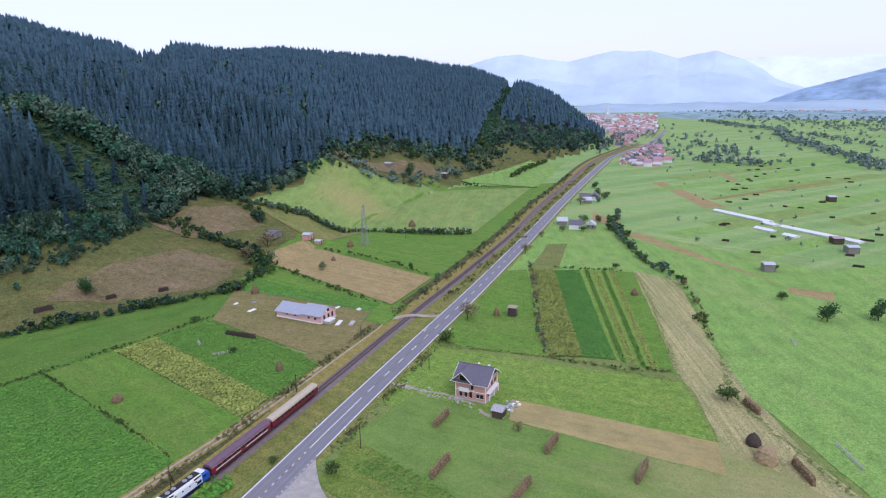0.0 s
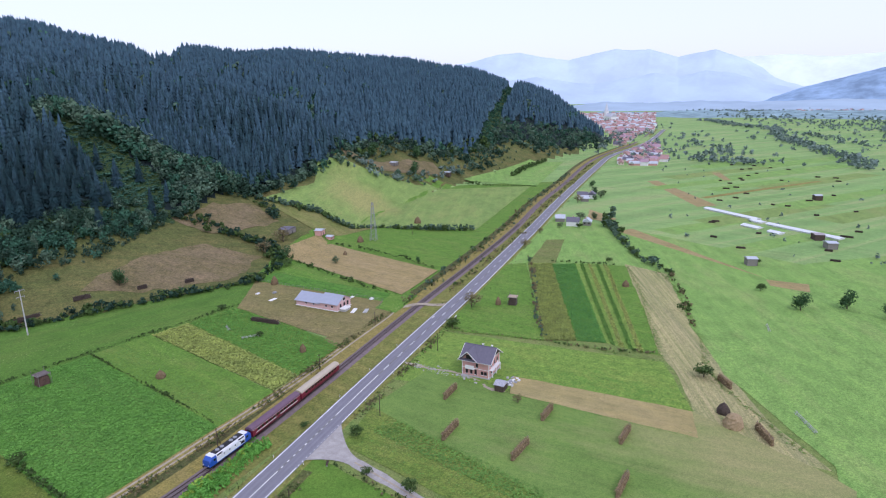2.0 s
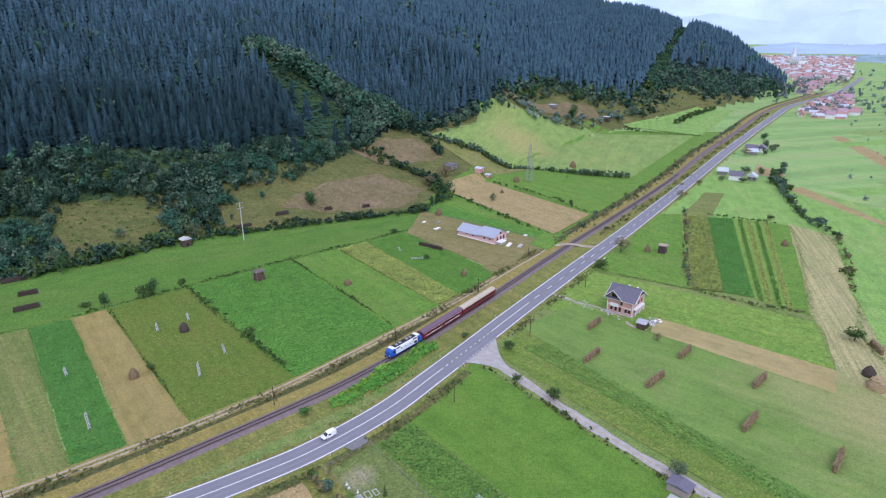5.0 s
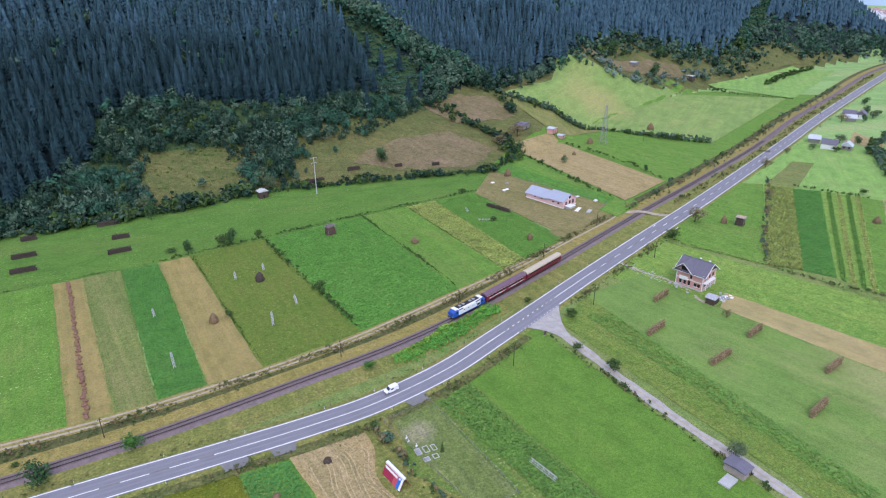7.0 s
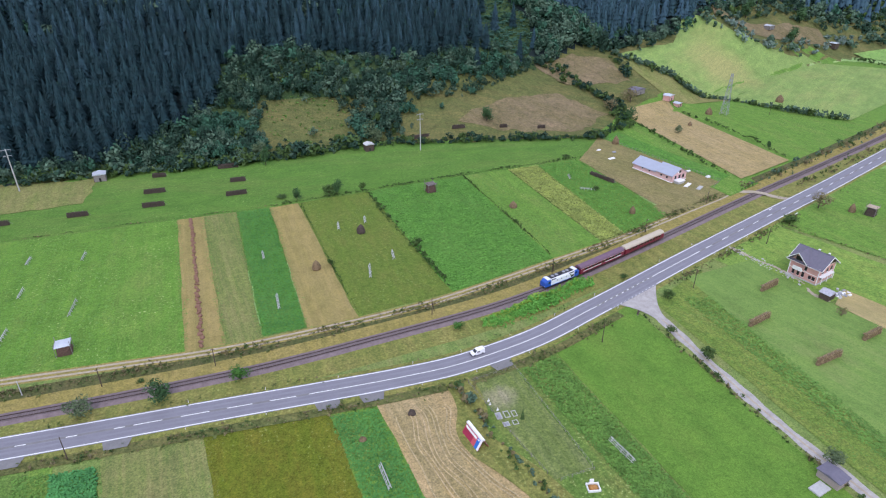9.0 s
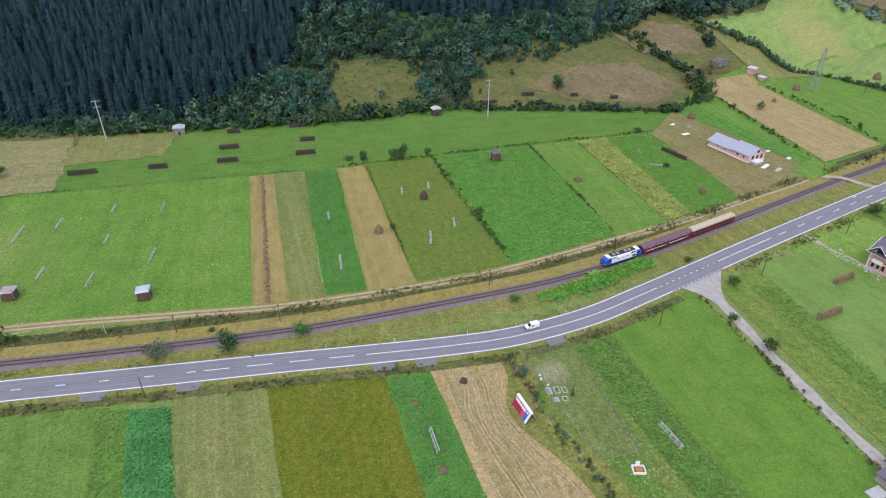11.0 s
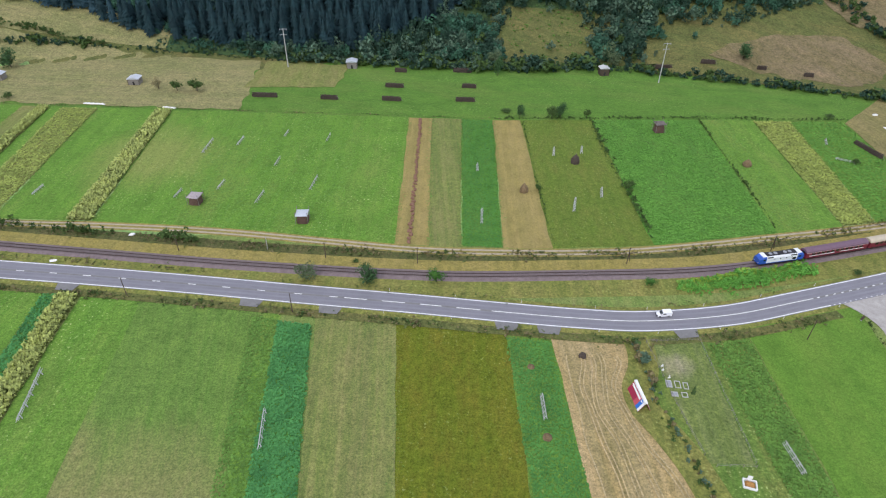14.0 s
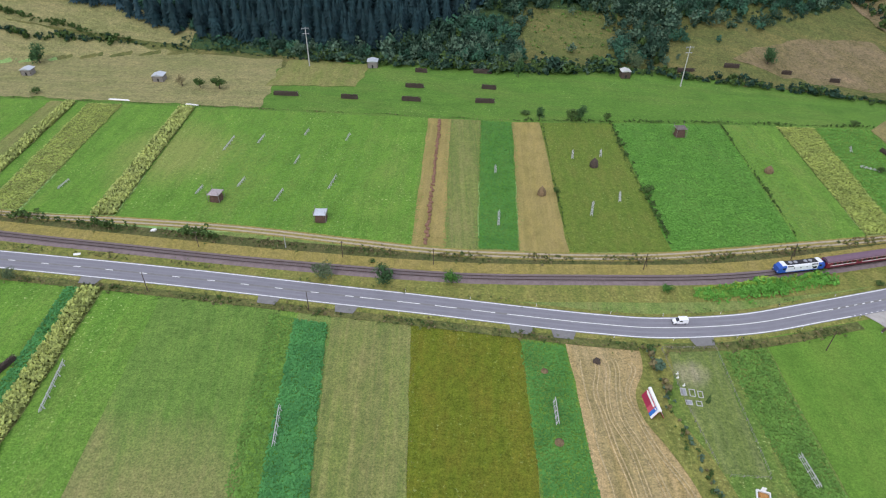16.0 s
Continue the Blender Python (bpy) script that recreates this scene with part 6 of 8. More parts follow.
def field_hut(x, y, w, d, h, turn, roof_mat, wall_mat, label, rise=0.8):
    ob = thing("field_hut", x, y, float(terrain(x, y)), turn, label, "hut", "small huts in the fields")
    part("wall", boxed(-w / 2, w / 2, -d / 2, d / 2, 0, h, bevel=0.03), wall_mat, ob)
    e = 0.35
    part("roof", prism([(-w / 2 - e, h - 0.1), (w / 2 + e, h - 0.1), (w / 2 + e, h + 0.02), (0.0, h + rise), (-w / 2 - e, h + 0.02)], -d / 2 - e, d / 2 + e), roof_mat, ob)
    part("door", boxed(-0.45, 0.45, -d / 2 - 0.05, -d / 2 - 0.003, 0.05, min(1.9, h - 0.3), bevel=0.01), DARK, ob, "dark plank door")
    for s in (-1, 1):
        part("corner_post", boxed(s * w / 2 - 0.09, s * w / 2 + 0.09, -d / 2 - 0.09, -d / 2 + 0.05, 0, h - 0.02), DARK_WOOD, ob)
    return ob


for x, y, w, d, h, t, r, wl_, lab in (
    (-57, 327.5, 5.4, 4.8, 3.6, 4, TIN, GREY_WOOD, "grey wooden hut with a bright tin roof below the wood"),
    (78.8, 325, 4.6, 4.2, 3.8, 8, PALE_WOOD, DARK_WOOD, "dark timber hut with a pale board roof beside shrubs"),
    (-163.5, 298.5, 5.4, 5.0, 3.2, 4, TIN, GREY_WOOD, "weathered wooden hut with a tin roof on pasture"),
    (-234.5, 300, 5.0, 4.6, 3.2, 4, TIN, GREY_WOOD, "weathered wooden hut with a tin roof on dry grass"),
    (295, 341, 6.5, 5, 3.6, 25, TIN, BRICK, "small brick hut with a white tin roof above the tan field"),
    (300, 336.5, 5.0, 4, 2.4, 25, TIN, BRICK, "low white-roofed lean-to beside a hut"),
    (277, 353, 10, 7, 3.4, 20, SLATE, GREY_WOOD, "old grey barn among bushes on the slope"),
    (559, 434, 6, 6, 5, 10, TIN, DARK_WOOD, "dark hut with a white roof in the far meadow"),
    (442, 470, 9, 6, 4, 20, SLATE, GREY_WOOD, "grey hut on the hillside pasture"), (492, 452, 8, 6, 3.5, 15, TIN, GREY_WOOD, "grey hut on the hillside"),
    (187.6, 121.8, 4.0, 3.2, 2.6, 12, plain("patchy_felt", (0.42, 0.42, 0.45), 0.8, vary=0.4), DARK_WOOD, "small dark shed beside the brick house"),
    (404, 89.5, 6, 5.5, 4.2, 30, TIN, GREY_WOOD, "wooden hut with a tin roof in the valley meadows"),
    (660, 91, 7, 6, 4.5, 30, TIN, DARK_WOOD, "far hut with a pale roof"), (473, 58, 7, 6, 4, 30, TIN, GREY_WOOD, "far hut with a pale roof"), (494, 68, 7, 6, 4, 30, RUSTY_TIN, DARK_WOOD, "far dark hut in the meadows"),
):
    field_hut(x, y, w, d, h, t, r, wl_, lab)
hut = field_hut(121, 63.5, 5.2, 3.6, 2.4, 90 + 8, SLATE, plain("blockwork", (0.36, 0.3, 0.27), 0.9, vary=0.15), "small shed with a grey slab roof beside the lane", 0.5)
slab = thing("concrete_slab", 116.3, 62.5, 0.03, 8, "pale concrete slab on the grass beside a shed", "slab")
part("slab", boxed(-2.2, 2.2, -1.4, 1.4, 0, 0.5, bevel=0.05), CONCRETE, slab)
for x0, y0, x1, y1 in ((563, 159, 538, 114), (526, 104, 502, 55), (533, 117, 528, 108), (512, 118, 506, 106), (500, 98, 496, 90)):
    a = Vector((x0, y0, 0))
    b = Vector((x1, y1, 0))
    ln = (b - a).length
    ob = thing("long_shed", (x0 + x1) / 2, (y0 + y1) / 2, 0, math.degrees(math.atan2(y1 - y0, x1 - x0)), "very long low shed with a white roof", "shed", "long sheds")
    part("wall", boxed(-ln / 2, ln / 2, -3.2, 3.2, 0, 1.0, bevel=0.03), WHITE, ob)
    part("roof", prism([(-3.6, 0.95), (3.6, 0.95), (3.6, 1.1), (0, 2.0), (-3.6, 1.1)], -ln / 2 - 0.4, ln / 2 + 0.4, "x"), plain("white_sheet", (0.72, 0.74, 0.76), 0.6, vary=0.06, scale=3), ob)

# ---- the train ----
LOCO_BLUE = plain("loco_blue", (0.02, 0.09, 0.42), 0.35, vary=0.1, bump=0, spec=0.5)
LOCO_WHITE = plain("loco_white", (0.75, 0.76, 0.78), 0.35, vary=0.05, bump=0, spec=0.5)
COACH_RED = plain("coach_red", (0.17, 0.012, 0.034), 0.4, vary=0.12, bump=0, spec=0.5)
ROOF_BROWN = plain("coach_brown_roof", (0.17, 0.105, 0.14), 0.7, vary=0.15, scale=2.0, bump=0)
ROOF_CREAM = plain("coach_cream_roof", (0.50, 0.43, 0.32), 0.75, vary=0.1, scale=2.0, bump=0)
BLACK = plain("black_iron", (0.025, 0.025, 0.028), 0.6, vary=0.2)
GREY_PAINT = plain("grey_paint", (0.3, 0.31, 0.33), 0.5, vary=0.1)
m_, n_, l_, b_ = material("train_glass", 0.08, spec=0.8)
b_.inputs["Base Color"].default_value = (0.02, 0.025, 0.03, 1)
GLASS = m_


def bogie(ob, x, wheels=(-1.3, 1.3), r=0.48):
    fr = part("bogie", boxed(x - 1.9, x + 1.9, -1.05, 1.05, 0.45, 0.8, bevel=0.05), BLACK, ob)
    for dx in wheels:
        for s in (-1, 1):
            part("wheel", rodded(((x + dx, s * 0.68, r), (x + dx, s * 0.82, r), r, r), sides=16), STEEL, fr)


def on_rails(name, s, length, label, category):
    """A vehicle whose middle stands s metres along the railway."""
    a = np.array([np.interp(s - length * 0.36, RAIL_S, RAIL[:, k]) for k in (0, 1)])
    b = np.array([np.interp(s + length * 0.36, RAIL_S, RAIL[:, k]) for k in (0, 1)])
    mid = (a + b) / 2
    return thing(name, mid[0], mid[1], RAIL_Z, math.degrees(math.atan2(b[1] - a[1], b[0] - a[0])), label, category)


def locomotive(s):
    ob = on_rails("locomotive", s, 16.6, "blue and white diesel locomotive with a black roof on the railway", "locomotive")
    side = [(-1.45, 1.1), (1.45, 1.1), (1.47, 3.05), (1.2, 3.55), (0.8, 3.72), (-0.8, 3.72), (-1.2, 3.55), (-1.47, 3.05)]
    part("underframe", boxed(-8.1, 8.1, -1.4, 1.4, 0.85, 1.1, bevel=0.05), BLACK, ob)
    part("body", prism(side, -5.6, 5.6, "x"), LOCO_WHITE, ob)
    for e in (-1, 1):
        bm = bmesh.new()
        ring = [[bm.verts.new((e * x, y * k, 1.1 + (z - 1.1) * q)) for y, z in side] for x, k, q in ((5.6, 1.004, 1.0), (7.2, 1.004, 0.99), (8.15, 0.93, 0.72))]
        for p, q in zip(ring, ring[1:]):
            for j in range(len(side)):
                bm.faces.new((p[j], p[(j + 1) % 8], q[(j + 1) % 8], q[j]))
        bm.faces.new(ring[-1])
        bm.faces.new(ring[0][::-1])
        bmesh.ops.recalc_face_normals(bm, faces=bm.faces)
        cab = part("cab", bm, LOCO_BLUE, ob, "bright blue driver's cab")
        for y in (-0.62, 0.62):
            part("windscreen", boxed(e * 7.62 - 0.12, e * 7.62 + 0.12, y - 0.5, y + 0.5, 2.75, 3.25), GLASS, cab)
        for sgn in (-1, 1):
            part("side_window", boxed(e * 6.4 - 0.4, e * 6.4 + 0.4, sgn * 1.44 - 0.06, sgn * 1.44 + 0.06, 2.3, 2.95), GLASS, cab)
            part("headlight", rodded(((e * 8.1, sgn * 0.95, 1.5), (e * 8.25, sgn * 0.95, 1.5), 0.13, 0.13), sides=10), WHITE, cab)
            part("buffer", rodded(((e * 8.0, sgn * 0.88, 1.05), (e * 8.55, sgn * 0.88, 1.05), 0.1, 0.1), ((e * 8.5, sgn * 0.88, 1.05), (e * 8.58, sgn * 0.88, 1.05), 0.24, 0.24), sides=10), BLACK, ob)
        part("roof_corner", boxed(e * 6.3 - 0.8, e * 6.3 + 0.75, -1.2, 1.2, 3.5, 3.84, bevel=0.08), LOCO_WHITE, ob)
        bogie(ob, e * 4.6, (-1.75, 0, 1.75))
    part("roof", boxed(-5.5, 5.5, -0.98, 0.98, 3.6, 3.82, bevel=0.06), BLACK, ob, "black roof with fans")
    for x in (-3.8, -2.0, 1.5, 3.2):
        part("roof_fan", rodded(((x, 0, 3.8), (x, 0, 3.98), 0.62, 0.58), sides=14), GREY_PAINT, ob)
    part("exhaust", boxed(-0.8, 0.4, -0.35, 0.35, 3.8, 4.0, bevel=0.04), BLACK, ob)
    for x in (-2.8, -0.6, 1.6, 3.6):
        for sgn in (-1, 1):
            part("porthole", rodded(((x, sgn * 1.43, 2.55), (x, sgn * 1.485, 2.55), 0.22, 0.22), sides=12), GLASS, ob)
    for sgn in (-1, 1):
        part("side_grille", boxed(3.9, 5.3, sgn * 1.45 - 0.035, sgn * 1.45 + 0.035, 1.5, 2.35), DARK, ob)
        for x0, x1 in ((-5.3, -3.3), (3.1, 5.3)):
            part("upper_grille", boxed(x0, x1, sgn * 1.36 - 0.08, sgn * 1.36 + 0.08, 3.08, 3.46), DARK, ob, "black ventilation grille")
        part("skirt_stripe", boxed(-5.6, 5.6, sgn * 1.46 - 0.02, sgn * 1.46 + 0.02, 1.1, 1.32), LOCO_BLUE, ob, "blue stripe")
    part("fuel_tank", boxed(-2.0, 2.0, -1.2, 1.2, 0.35, 0.86, bevel=0.12), BLACK, ob)


def coach(s, roof_mat, stripe, label):
    ob = on_rails("passenger_coach", s, 24.2, label, "railway coach")
    part("body", prism([(-1.4, 0.95), (1.4, 0.95), (1.44, 1.4), (1.44, 3.05), (-1.44, 3.05), (-1.44, 1.4)], -12.1, 12.1, "x"), COACH_RED, ob)
    part("roof", prism([(-1.445, 3.04), (1.445, 3.04), (1.3, 3.45), (0.85, 3.78), (0.35, 3.9), (-0.35, 3.9), (-0.85, 3.78), (-1.3, 3.45)], -12.08, 12.08, "x"), roof_mat, ob, "rounded weathered roof")
    part("underframe", boxed(-11.9, 11.9, -1.25, 1.25, 0.75, 0.96, bevel=0.04), BLACK, ob)
    for sgn in (-1, 1):
        for i in range(11):
            x = -9.2 + 1.84 * i
            part("window", boxed(x - 0.62, x + 0.62, sgn * 1.43 - 0.04, sgn * 1.43 + 0.025, 2.0, 2.82, bevel=0.02), GLASS, ob)
        if stripe:
            for x0, x1 in ((-10.6, -0.9), (1.2, 10.6)):
                part("stripe", boxed(x0, x1, sgn * 1.435 - 0.03, sgn * 1.435 + 0.03, 1.62, 1.86), LOCO_WHITE, ob, "long white stripe")
        part("waist_line", boxed(-12.0, 12.0, sgn * 1.43 - 0.03, sgn * 1.43 + 0.03, 2.92, 3.02), plain("cream_line", (0.55, 0.42, 0.36), 0.5, bump=0), ob, "thin cream line below the roof")
        for x in (-11.3, 11.3):
            part("door", boxed(x - 0.42, x + 0.42, sgn * 1.42 - 0.03, sgn * 1.42 + 0.035, 1.05, 2.85, bevel=0.02), COACH_RED, ob)
    for e in (-1, 1):
        bogie(ob, e * 8.7)
        part("gangway", boxed(e * 12.1 - 0.02, e * 12.1 + 0.3, -0.65, 0.65, 1.15, 3.2, bevel=0.05), BLACK, ob)
        for sgn in (-1, 1):
            part("buffer", rodded(((e * 12.0, sgn * 0.88, 1.05), (e * 12.55, sgn * 0.88, 1.05), 0.12, 0.12), ((e * 12.5, sgn * 0.88, 1.05), (e * 12.58, sgn * 0.88, 1.05), 0.24, 0.24), sides=10), BLACK, ob)
    for x in (-7, -3.5, 0, 3.5, 7):
        part("roof_vent", boxed(x - 0.3, x + 0.3, -0.2, 0.2, 3.87, 4.0, bevel=0.04), roof_mat, ob)


NOSE = s_at(RAIL, RAIL_S, 98.0)
locomotive(NOSE + 8.4)
coach(NOSE + 17.0 + 12.3, ROOF_BROWN, True, "dark red coach with a brown roof and white stripes")
coach(NOSE + 42.0 + 12.3, ROOF_CREAM, False, "dark red railway coach with a pale cream roof")


# ---- vehicles ----
def van(x, turn, off, label):
    q = s_at(ROAD, ROAD_S, x)
    i = int(np.searchsorted(ROAD_S, q))
    d = ROAD[i + 1] - ROAD[i - 1]
    n_ = sideways(ROAD)[i]
    p = ROAD[i] + n_ * off
    ob = thing("van", p[0], p[1], ROAD_Z + 0.01, math.degrees(math.atan2(d[1], d[0])) + turn, label, "van")
    car_white = plain("car_white", (0.82, 0.82, 0.83), 0.3, vary=0.03, bump=0, spec=0.6)
    lower = [(-2.15, 0.3), (2.1, 0.3), (2.2, 0.55), (2.15, 0.82), (1.2, 1.0), (0.55, 1.68), (0.35, 1.8), (-1.95, 1.84), (-2.15, 1.7), (-2.2, 0.6)]
    bm = prism(lower, -0.85, 0.85, "y")
    bmesh.ops.bevel(bm, geom=list(bm.edges), offset=0.06, segments=2, affect="EDGES")
    body = part("body", bm, car_white, ob)
    part("windscreen", prism([(1.17, 1.04), (1.24, 1.04), (0.66, 1.66), (0.58, 1.66)], -0.7, 0.7, "y"), GLASS, ob)
    for s in (-1, 1):
        part("side_window", boxed(-0.35, 0.6, s * 0.85 - 0.03, s * 0.85 + 0.015, 1.08, 1.55, bevel=0.02), GLASS, ob)
        part("headlight", boxed(2.05, 2.2, s * 0.62 - 0.14, s * 0.62 + 0.14, 0.66, 0.8, bevel=0.02), GLASS, ob)
        part("tail_light", boxed(-2.22, -2.12, s * 0.74 - 0.07, s * 0.74 + 0.07, 0.8, 1.2, bevel=0.02), RED_ROOF, ob)
        for wx in (-1.35, 1.4):
            tyre = part("wheel", rodded(((wx, s * 0.68, 0.31), (wx, s * 0.88, 0.31), 0.31, 0.31), sides=16), BLACK, ob)
            part("rim", rodded(((wx, s * 0.87, 0.31), (wx, s * 0.895, 0.31), 0.18, 0.18), sides=12), GREY_PAINT, tyre)
    part("bumper", boxed(2.05, 2.28, -0.8, 0.8, 0.32, 0.52, bevel=0.04), BLACK, ob)
    part("rear_window", boxed(-2.22, -2.1, -0.6, 0.6, 1.15, 1.58, bevel=0.02), GLASS, ob)


van(62, 180, 2.0, "white delivery van driving on the road")


# ---- the brick house ----
def frame_window(parent, x, y, z, w, h, nx, ny, name="window"):
    """A window on a wall that faces (nx, ny) in the house's own axes."""
    t = 0.12
    dims = (x - (w / 2 if ny else t), x + (w / 2 if ny else t), y - (w / 2 if nx else t), y + (w / 2 if nx else t), z, z + h)
    # The wall is solid; a near-black slab stands in for the shade inside.
    win = part(name, boxed(*dims), DARK, parent, "dark slab for the shade in an unglazed opening")
    e = 0.06
    fx, fy = x + nx * 0.1, y + ny * 0.1
    if ny:
        part("sill", boxed(x - w / 2 - 0.1, x + w / 2 + 0.1, fy - 0.1, fy + 0.1, z - 0.12, z), WHITE, win)
    else:
        part("sill", boxed(fx - 0.1, fx + 0.1, y - w / 2 - 0.1, y + w / 2 + 0.1, z - 0.12, z), WHITE, win)
    return win


def brick_house():
    ob = thing("brick_house", 195.3, 135.6, 0, 13, "unfinished pink brick house with a dark grey tiled roof", "house")
    wx, wy, eave, ridge = 5.4, 5.2, 6.8, 10.4
    part("foundation", boxed(-wx - 0.25, wx + 0.25, -wy - 0.25, wy + 0.25, -0.2, 0.5, bevel=0.05), CONCRETE, ob, "pale concrete foundation")
    wall = part("wall", boxed(-wx, wx, -wy, wy, 0.45, eave), BRICK, ob, "bare pink brick wall")
    for z in (3.35, 6.55):
        part("ring_beam", boxed(-wx - 0.03, wx + 0.03, -wy - 0.03, wy + 0.03, z, z + 0.2), WHITE, ob, "pale concrete ring beam")
    for s in (-1, 1):
        for t in (-1, 1):
            part("corner_column", boxed(s * wx - 0.12, s * wx + 0.12, t * wy - 0.12, t * wy + 0.12, 0.46, eave - 0.01), WHITE, ob)
    for s in (-1, 1):
        part("gable", prism([(-wx, eave - 0.02), (wx, eave - 0.02), (0, ridge - 0.35)], s * wy - 0.15 * s, s * (wy + 0.004), "y"), DARK_WOOD, ob, "dark boarded gable")
    o = 0.75
    for s in (-1, 1):
        k = (ridge - eave) / wx
        bm = prism([(0, ridge), (0, ridge - 0.25), (s * (wx + o), eave - k * o - 0.2), (s * (wx + o), eave - k * o + 0.05)], -wy - 1.1, wy + 1.1, "y")
        roof = part("roof", bm, SLATE, ob, "dark grey tiled roof slope")
        part("gutter", boxed(s * (wx + o) - 0.1, s * (wx + o) + 0.1, -wy - 1.1, wy + 1.1, eave - k * o - 0.18, eave - k * o - 0.02), WHITE, roof)
        for t in (-1, 1):
            part("barge_board", prism([(0, ridge + 0.08), (0, ridge - 0.25), (s * (wx + o), eave - k * o - 0.22), (s * (wx + o), eave - k * o + 0.1)], t * (wy + 1.1), t * (wy + 1.22), "y"), WHITE, roof, "white barge board")
    part("ridge_cap", rodded(((0, -wy - 1.15, ridge + 0.05), (0, wy + 1.15, ridge + 0.05), 0.14, 0.14), sides=8), SLATE, ob)
    # broad cross gable over the west front
    for s in (-1, 1):
        bm = prism([(2.5, 10.35), (2.5, 10.1), (2.5 + s * 3.9, 6.6), (2.5 + s * 3.9, 6.85)], -wx - 1.9, 0.0, "x")
        part("cross_roof", bm, SLATE, ob, "slope of the cross gable")
        part("cross_barge", prism([(2.5, 10.45), (2.5, 10.15), (2.5 + s * 3.95, 6.58), (2.5 + s * 3.95, 6.9)], -wx - 2.0, -wx - 1.88, "x"), WHITE, ob)
    part("cross_gable", prism([(-0.7, 6.7), (5.2, 6.7), (2.5, 9.8)], -wx - 0.006, -wx + 0.2, "x"), BRICK, ob)
    # Near-black slab painted as attic shade; the gable has no hole.
    part("attic_window", boxed(-wx - 0.05, -wx + 0.1, 1.3, 3.7, 6.8, 8.4), DARK, ob)
    for x, y in ((0.5, -0.6), (0.4, -4.2)):
        ch = part("chimney", boxed(x - 0.3, x + 0.3, y - 0.3, y + 0.3, 9.2, 10.8, bevel=0.03), GREY_PAINT, ob)
        part("chimney_cap", boxed(x - 0.38, x + 0.38, y - 0.38, y + 0.38, 10.79, 10.92, bevel=0.02), WHITE, ch)
    part("balcony", boxed(-wx - 1.2, -wx - 0.004, 0.2, 3.6, 3.4, 3.62, bevel=0.03), WHITE, ob, "pale concrete balcony slab")
    part("balcony_parapet", boxed(-wx - 1.25, -wx - 1.1, 0.2, 3.6, 3.62, 4.9), WHITE, ob, "white parapet")
    for y in (-0.1, 1.6, 3.4):
        frame_window(ob, -wx, y, 1.2, 0.85, 1.9, -1, 0)
    frame_window(ob, -wx, -0.6, 4.0, 0.8, 1.6, -1, 0)
    for y in (-2.6, -3.9):
        frame_window(ob, -wx, y, 1.5, 1.0, 1.3, -1, 0)
    for x in (-2.8, 0.2, 3.0):
        frame_window(ob, x, -wy, 1.5, 1.1, 1.5, 0, -1)
        frame_window(ob, x, -wy, 4.1, 1.1, 1.5, 0, -1)
    for z in (3.4,):
        part("balcony", boxed(-wx + 0.4, wx - 2.0, -wy - 1.4, -wy - 0.004, z, z + 0.2, bevel=0.03), WHITE, ob, "pale concrete balcony slab")
        for x in (-wx + 0.6, -0.8, wx - 2.2):
            part("balcony_post", boxed(x - 0.1, x + 0.1, -wy - 1.35, -wy - 1.15, z - 2.5, z), WHITE, ob)
    part("porch", boxed(-wx - 1.6, -wx - 0.26, 3.2, 5.2, 0, 0.8, bevel=0.05), CONCRETE, ob)
    heap = thing("rubble_heap", 194.5, 122.0, 0, -20, "pale heap of building rubble and sheets beside the house", "rubble")
    rng = random.Random(9)
    for i in range(34):
        a, r = rng.uniform(0, 6.28), rng.uniform(0, 3.0)
        bm = bmesh.new()
        box(bm, -rng.uniform(0.3, 0.8), rng.uniform(0.3, 0.8), -0.4, 0.4, 0, rng.uniform(0.2, 0.7), 0.05, rng.uniform(0, 3))
        bmesh.ops.translate(bm, verts=bm.verts, vec=(r * math.cos(a) * 2.2, r * math.sin(a), 0))
        part("block", bm, (CONCRETE, WHITE, GREY_PAINT)[i % 3], heap)
    for i in range(9):
        ob2 = thing("building_block", 187.5 + rng.uniform(-1.5, 1.2), 141 + rng.uniform(-12, 10), 0.04, rng.uniform(0, 90), "pale concrete block lying by the drive", "block", "blocks lying by the drive")
        part("block", boxed(-0.5, 0.5, -0.3, 0.3, 0, 0.35, bevel=0.04), CONCRETE, ob2)


brick_house()
for stain, line, wide in (
    ("stony drive leaving the road", [(182.5, 166), (184, 161), (185, 156), (185.3, 152)], 0.9),
    ("trodden bare earth between drive and house", [(185, 153), (186.5, 149), (188, 145), (188.6, 139), (188.4, 131)], 0.6),
    ("trodden bare earth beside the house", [(187, 129), (185.5, 125), (187, 119.5)], 0.8),
):
    drive, _ = smooth_curve(line, 0.4)
    k = np.arange(len(drive))
    taper = np.sin(np.pi * np.clip((k + 0.5) / len(k), 0.08, 0.92)) ** 0.5 * wide
    ribbon("house_drive", drive, taper * (1 + 0.45 * np.sin(k * 0.9) * np.sin(k * 0.37)), -taper * (1 + 0.45 * np.sin(k * 1.1 + 2) * np.sin(k * 0.31)), DIRT, 0.24, stain, "drive")
drive_rng = np.random.default_rng(17)
bm = bmesh.new()
